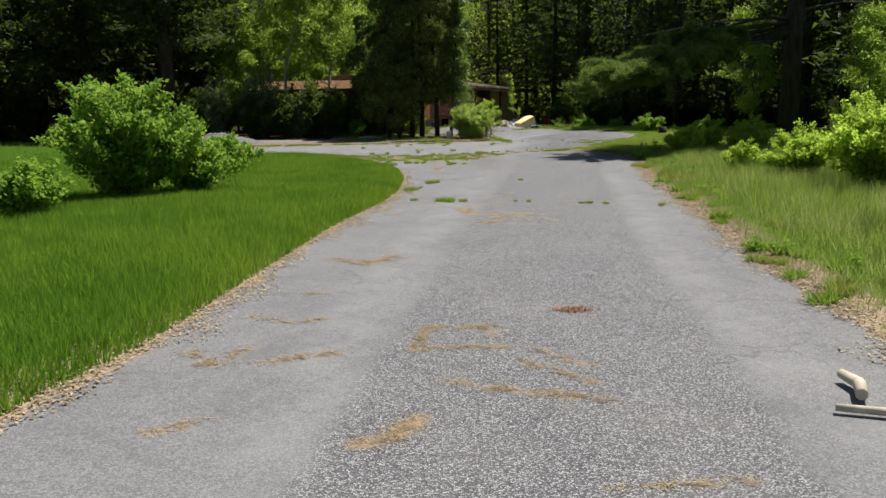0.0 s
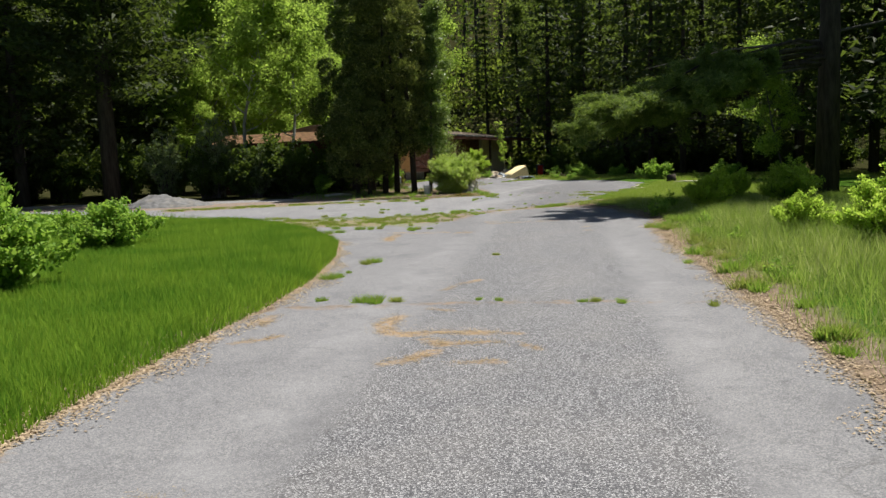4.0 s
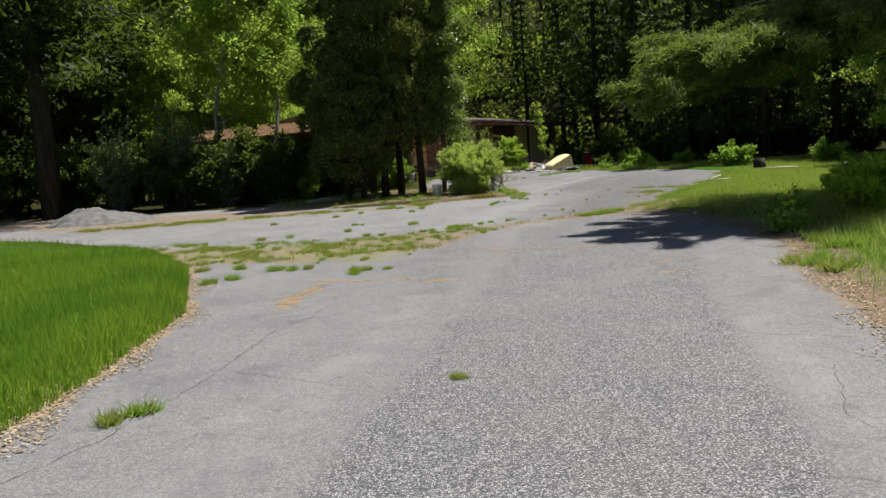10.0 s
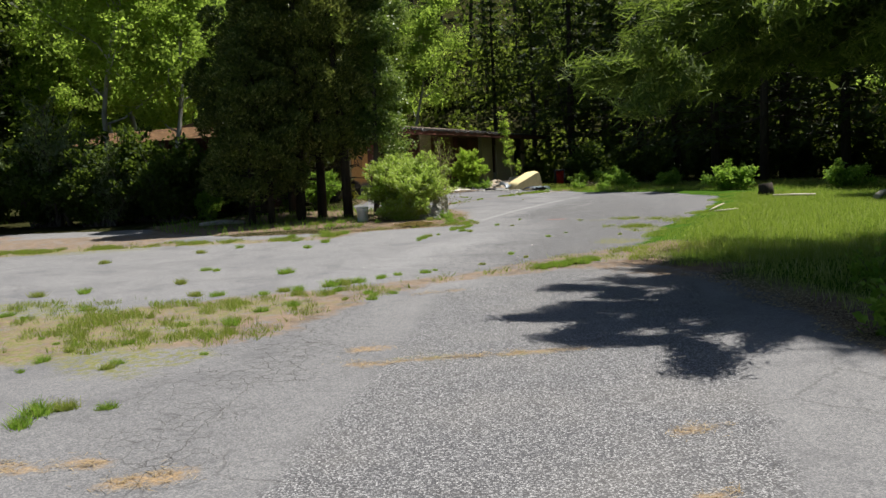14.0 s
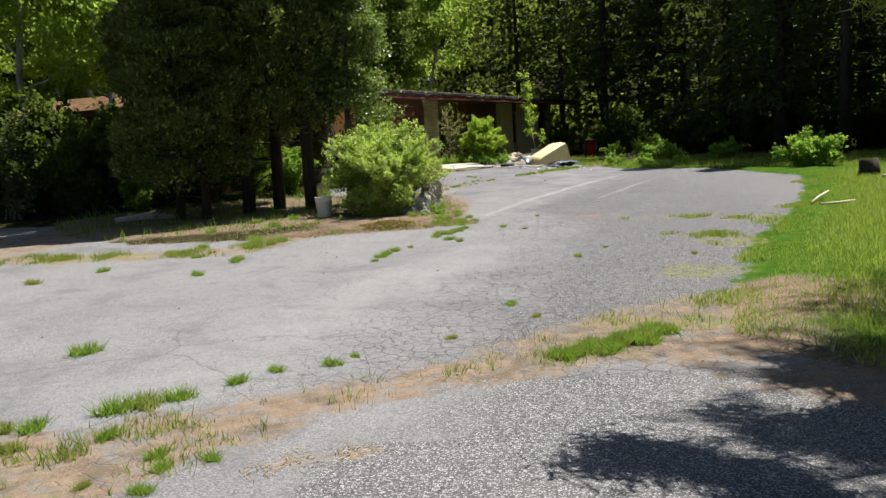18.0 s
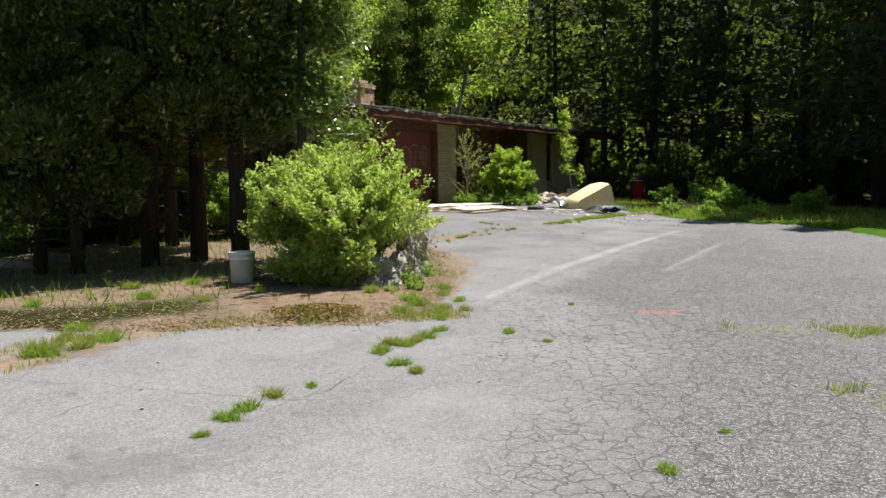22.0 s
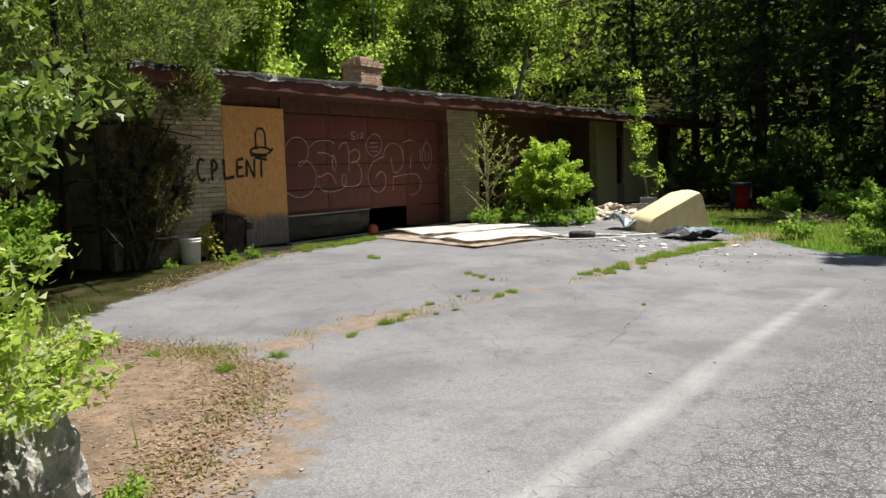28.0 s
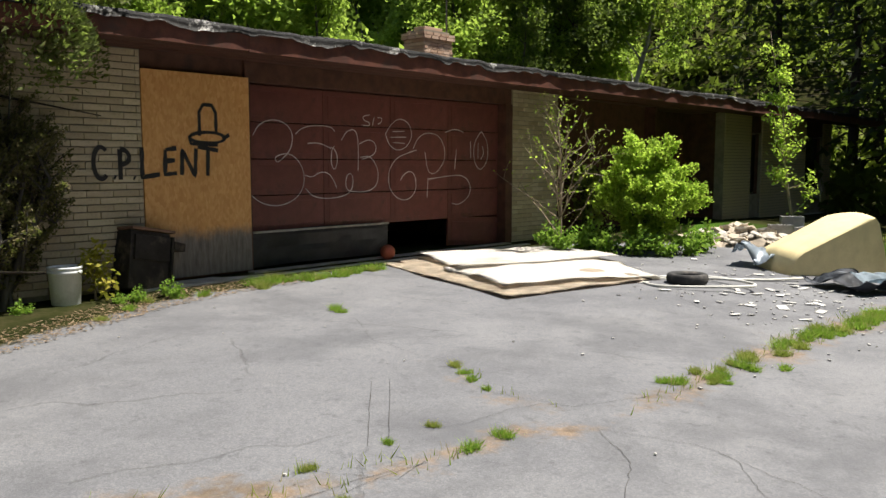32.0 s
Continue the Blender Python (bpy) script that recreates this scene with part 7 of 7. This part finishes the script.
for i in range(110):
    a, q = rng.uniform(0, math.tau), 1.05 * math.sqrt(rng.random())
    ob = part("piece", shards[i % 5], None, heap)
    ob.matrix_basis = pose(q * math.cos(a), q * math.sin(a), 0.3 * max(0, 1 - q / 1.1) + 0.02, rng.uniform(-30, 30), rng.uniform(-30, 30), rng.uniform(0, 360)) @ Matrix.Scale(rng.uniform(0.12, 0.4), 4)
litter = holder("litter", "small pale scraps scattered over the asphalt", "litter", kind="stuff")
bm = bmesh.new()
for i in range(420):
    if i < 260:
        x, y = rng.normal(5.2, 1.0), rng.normal(53.6, 1.3)
    elif i < 330:
        x, y = rng.uniform(5.5, 10), 0
        y = 57.2 - 0.62 * (x - 5.5) + rng.normal() * 0.4
    else:
        x, y = rng.uniform(-1, 8), rng.uniform(30, 52)
    s = rng.uniform(0.006, 0.02) if i < 330 else rng.uniform(0.005, 0.012)
    m = pose(x, y, gzf(x, y) + 0.008, rng.uniform(-8, 8), rng.uniform(-8, 8), rng.uniform(0, 360))
    box(bm, (s * 2, s * rng.uniform(0.5, 1.6), 0.008), (0, 0, 0), m)
part("scraps", bm, plain("scraps", (0.42, 0.40, 0.37), 0.7, 0.3), litter)
bm = bmesh.new()
for i in range(90):
    x, y = rng.normal(5.0, 0.75), rng.normal(54.3, 0.95)
    s = rng.uniform(0.02, 0.075)
    m = pose(x, y, gzf(x, y) + 0.012, rng.uniform(-7, 7), rng.uniform(-7, 7), rng.uniform(0, 360))
    box(bm, (s * 2, s * rng.uniform(0.6, 1.4), 0.006), (0, 0, 0), m)
part("paper", bm, plain("weathered_paper", (0.58, 0.56, 0.52), 0.85, 0.25, dirt=(0.3, 0.28, 0.25)), litter)

# toppled box at the foot of the plywood
DARKBOX = plain("blackish_wood", (0.03, 0.024, 0.02), 0.85, 0.3, dirt=(0.16, 0.12, 0.09))
th = holder("broken_cabinet", "dark broken wooden box leaning at the chipboard", "cabinet", (-1.52, 50.95, gzf(-1.52, 50.95) + 0.03), HOUSE_TURN)
bm = bmesh.new()
for s, p in (((0.56, 0.40, 0.70), (0, 0, 0.37)), ((0.50, 0.04, 0.30), (0.02, -0.21, 0.52))):
    box(bm, s, p, pose(0, 0, 0, -6, 10, 8), 0.008)
part("body", bm, DARKBOX, th)
part("side_panel", box(bmesh.new(), (0.03, 0.44, 0.60), (0.305, -0.02, 0.38), pose(0, 0, 0, -6, 10, 8), 0.004), DARKBOX, th)
# top panel in a lighter brown than the body
part("top_panel", box(bmesh.new(), (0.62, 0.46, 0.035), (0.02, -0.01, 0.742), pose(0, 0, 0, -6, 10, 8), 0.006), plain("brown_top_board", (0.20, 0.11, 0.07), 0.8, 0.3), th)
th.scale = (0.86, 0.86, 0.86)
part("shelf", box(bmesh.new(), (0.16, 0.42, 0.10), (0.37, -0.03, 0.60), pose(0, 0, 0, -6, 14, 8), 0.004), DARKBOX, th)

# bin at the edge of the woods
th = holder("litter_bin", "dark drum with a faded red panel at the wood edge", "bin", (7.5, 63.75, gzf(7.5, 63.75)))
part("body", lathe(bmesh.new(), [(0.27, 0), (0.29, 0.02), (0.29, 0.4), (0.30, 0.42), (0.29, 0.44), (0.29, 0.82), (0.30, 0.85), (0.26, 0.86)], 24), plain("dark_drum", (0.03, 0.03, 0.032), 0.6, 0.3), th)
bm = bmesh.new()
cols = [[bm.verts.new((0.305 * math.cos(a), 0.305 * math.sin(a), z)) for z in (0.12, 0.45, 0.78)] for a in np.linspace(-2.2, -0.9, 9)]
for p, q in zip(cols, cols[1:]):
    for k in range(2):
        bm.faces.new((p[k], q[k], q[k + 1], p[k + 1])).smooth = True
bmesh.ops.solidify(bm, geom=bm.faces[:], thickness=0.006)
part("red_panel", bm, plain("faded_red_paint", (0.42, 0.02, 0.025), 0.5, 0.15), th, "faded red panel")


# saplings
BARK_TWIG = bark("pale_twig_bark", (0.12, 0.09, 0.06), (0.36, 0.29, 0.21), 12)


def sapling(name, seed, h, at, mat, leaf, count, label, branches=12, spread=0.6, r=0.035, size=0.05):
    rng = np.random.default_rng(seed)
    th = holder(name, label, "tree", at)
    bm = bmesh.new()
    pts, rad = limb(rng, (0, 0, -0.05), (0, 0, 1), h, r, 8, 0.07, 0.02)
    tube(bm, pts, rad, 6)
    cs = []
    for i in range(branches):
        k = 0.2 + 0.75 * (i + 0.5) / branches
        q = pts[int(k * 8)]
        a = i * 2.4
        lp, lr = limb(rng, q, (math.cos(a), math.sin(a), 0.9), spread * (1.25 - k) * 1.3, r * 0.35, 5, 0.15, 0.05)
        tube(bm, lp, lr, 4, False)
        cs += [tuple(p) for p in lp[1:]]
        for _ in range(2):
            tp, tr = limb(rng, lp[rng.integers(2, 5)], Vector(rng.normal(size=3)) + Vector((0, 0, 0.9)), spread * 0.4, r * 0.15, 3, 0.2)
            tube(bm, tp, tr, 3, False)
            cs += [tuple(p) for p in tp[1:]]
    part("stem", bm, BARK_TWIG, th)
    c = np.array(cs)
    pick = rng.integers(0, len(c), count)
    part("foliage", leaves_mesh("foliage", c[pick] + rng.normal(size=(count, 3)) * size, leaf, rng, mat), mat, th)
    return th


sapling("sapling", 71, 2.2, (1.62, 56.45, 0.38), LEAF_LIME, 0.028, 620, "almost bare sapling with small new leaves", 26, 1.1, 0.042, 0.03)
sapling("sapling", 72, 4.1, (5.0, 61.8, gzf(5, 61.8)), LEAF_LIME, 0.045, 1500, "slender sapling with bright leaves", 22, 0.5, 0.035, 0.06)
sapling("sapling", 73, 0.6, (-1.5, 50.35, gzf(-1.5, 50.35)), leafy("yellow_leaves", (0.30, 0.28, 0.04), (0.50, 0.42, 0.07), 0.4), 0.034, 420, "small yellow-leaved sapling beside a bucket", 9, 0.24, 0.015, 0.05)
sapling("sapling", 74, 1.0, (2.35, 41.1, gzf(2.35, 41.1)), leafy("rusty_leaves", (0.22, 0.14, 0.06), (0.30, 0.26, 0.10), 0.3), 0.022, 260, "thin brown weed stalks beside a rock", 16, 0.5, 0.01, 0.06)
ivy = shrub("vine", 75, 0.9, 0.3, 1.3, LEAF_MID, 0.06, 1800, 10, "trailing vines in front of the recessed wall")
ivy.matrix_basis = HOUSE_M @ pose(7.3, -0.1, 0.36)

# weeds round the rocks and along the edges
weed = shrub("weed", 81, 0.22, 0.2, 0.28, LEAF_BUSH, 0.035, 420, 7, "small leafy green weed in the litter")
tagged(weed, category="weed", group="small weeds")
put(weed, 2.45, 40.75, 0, 0.6)
for i, (x, y, s) in enumerate(((2.2, 40.55, 0.45), (2.3, 41.3, 0.7), (2.35, 42.0, 0.6), (0.6, 40.5, 0.4), (2.5, 39.9, 0.4), (2.3, 42.6, 0.5), (-1.15, 50.55, 0.5), (-1.0, 50.9, 0.6), (-1.65, 49.65, 0.5), (-1.25, 50.4, 0.4),
                               (4.1, 8.6, 0.7), (3.9, 8.9, 0.6), (4.5, 7.6, 0.8), (5.3, 15.1, 0.9), (6.2, 19.2, 1.0), (6.6, 22.6, 1.1), (6.4, 26.2, 1.6), (7.2, 28.2, 1.6), (1.9, 56.9, 1.3), (2.4, 56.3, 1.2), (3.5, 57.0, 1.4), (3.2, 56.5, 1.0), (1.7, 56.3, 1.2), (2.05, 56.6, 1.5), (2.75, 56.35, 1.3), (3.6, 57.5, 1.4), (1.45, 56.7, 1.3), (7.6, 55.4, 1.6), (8.4, 54.6, 1.4), (9.4, 53.4, 1.5))):
    again(weed, x, y, i * 53, s)
me = leaves_mesh("needle_clump", np.random.default_rng(3).normal(size=(420, 3)) * np.array([0.085, 0.045, 0.004]) + np.array([0, 0, 0.012]), 0.008, np.random.default_rng(4), leafy("reddish_needles", (0.32, 0.15, 0.10), (0.52, 0.30, 0.20), 0.1), up=3.0, long=6.0)
ob = new("needle_clump", me)
ob.matrix_basis = pose(1.35, 6.1, gzf(1.35, 6.1))
tagged(ob, "small clump of reddish dead needles on asphalt", "needles", kind="stuff")
rng = np.random.default_rng(91)
n = 4200
c = np.stack([rng.normal(size=n) * 0.17, rng.normal(size=n) * 0.14, np.zeros(n)], -1)
c[:, 2] = 0.055 * np.exp(-(c[:, 0] / 0.4) ** 2 - (c[:, 1] / 0.22) ** 2) * rng.uniform(0.5, 1.2, n) + 0.01
me = leaves_mesh("moss_mat", c, 0.02, rng, leafy("yellow_brown_moss", (0.11, 0.07, 0.03), (0.36, 0.24, 0.09), 0.2), up=0.8, long=2.0)
ob = new("moss_mat", me)
ob.matrix_basis = pose(1.68, 39.15, gzf(1.68, 39.15) + 0.045, 0, 0, 10)
tagged(ob, "yellow-brown mat of dry moss beside the asphalt", "moss", kind="stuff")

# dead brush at the edge of the lot
rng = np.random.default_rng(94)
bm = bmesh.new()
for i in range(110):
    a, ln = rng.uniform(0, math.tau), rng.uniform(0.25, 0.8)
    q = Vector((rng.normal() * 0.32, rng.normal() * 0.22, rng.uniform(0.0, 0.16)))
    d = Vector((math.cos(a), math.sin(a), rng.uniform(-0.1, 0.45))) * ln
    tube(bm, [q, q + d * 0.5 + Vector(rng.normal(size=3) * 0.03), q + d], [0.006, 0.004, 0.002], 4, False)
pile = part("brush_pile", bm, BARK_TWIG, None)
pile.matrix_basis = pose(8.23, 58.75, gzf(8.23, 58.75) + 0.03)
tagged(pile, "loose heap of dry grey-brown twigs in the grass", "brushwood", kind="stuff")

# twigs in the litter under the bush and along the drive
rng = np.random.default_rng(93)
bm = bmesh.new()
for i in range(150):
    if i < 90:
        x, y = rng.uniform(-1.5, 3.0), rng.uniform(38.7, 40.9)
    else:
        y = rng.uniform(3, 26)
        x = float(np.interp(y, [p[1] for p in EDGE_RIGHT[::-1]], [p[0] for p in EDGE_RIGHT[::-1]])) + rng.uniform(-0.1, 0.5)
    a, ln = rng.uniform(0, math.tau), rng.uniform(0.05, 0.22)
    z = gzf(x, y) + 0.05 * float(sm(0.05, 0.6, -inside_field(ASPHALT, np.array([x]), np.array([y])))[0]) + 0.008
    d = Vector((math.cos(a), math.sin(a), 0)) * ln
    tube(bm, [Vector((x, y, z)), Vector((x, y, z + 0.01)) + d * 0.5 + Vector((0.01 * rng.normal(), 0.01 * rng.normal(), 0)), Vector((x, y, z)) + d], [0.004, 0.0035, 0.002], 4, False)
tagged(part("twigs", bm, BARK_TWIG, None), "short dry twigs lying in the litter", "twigs", kind="stuff")
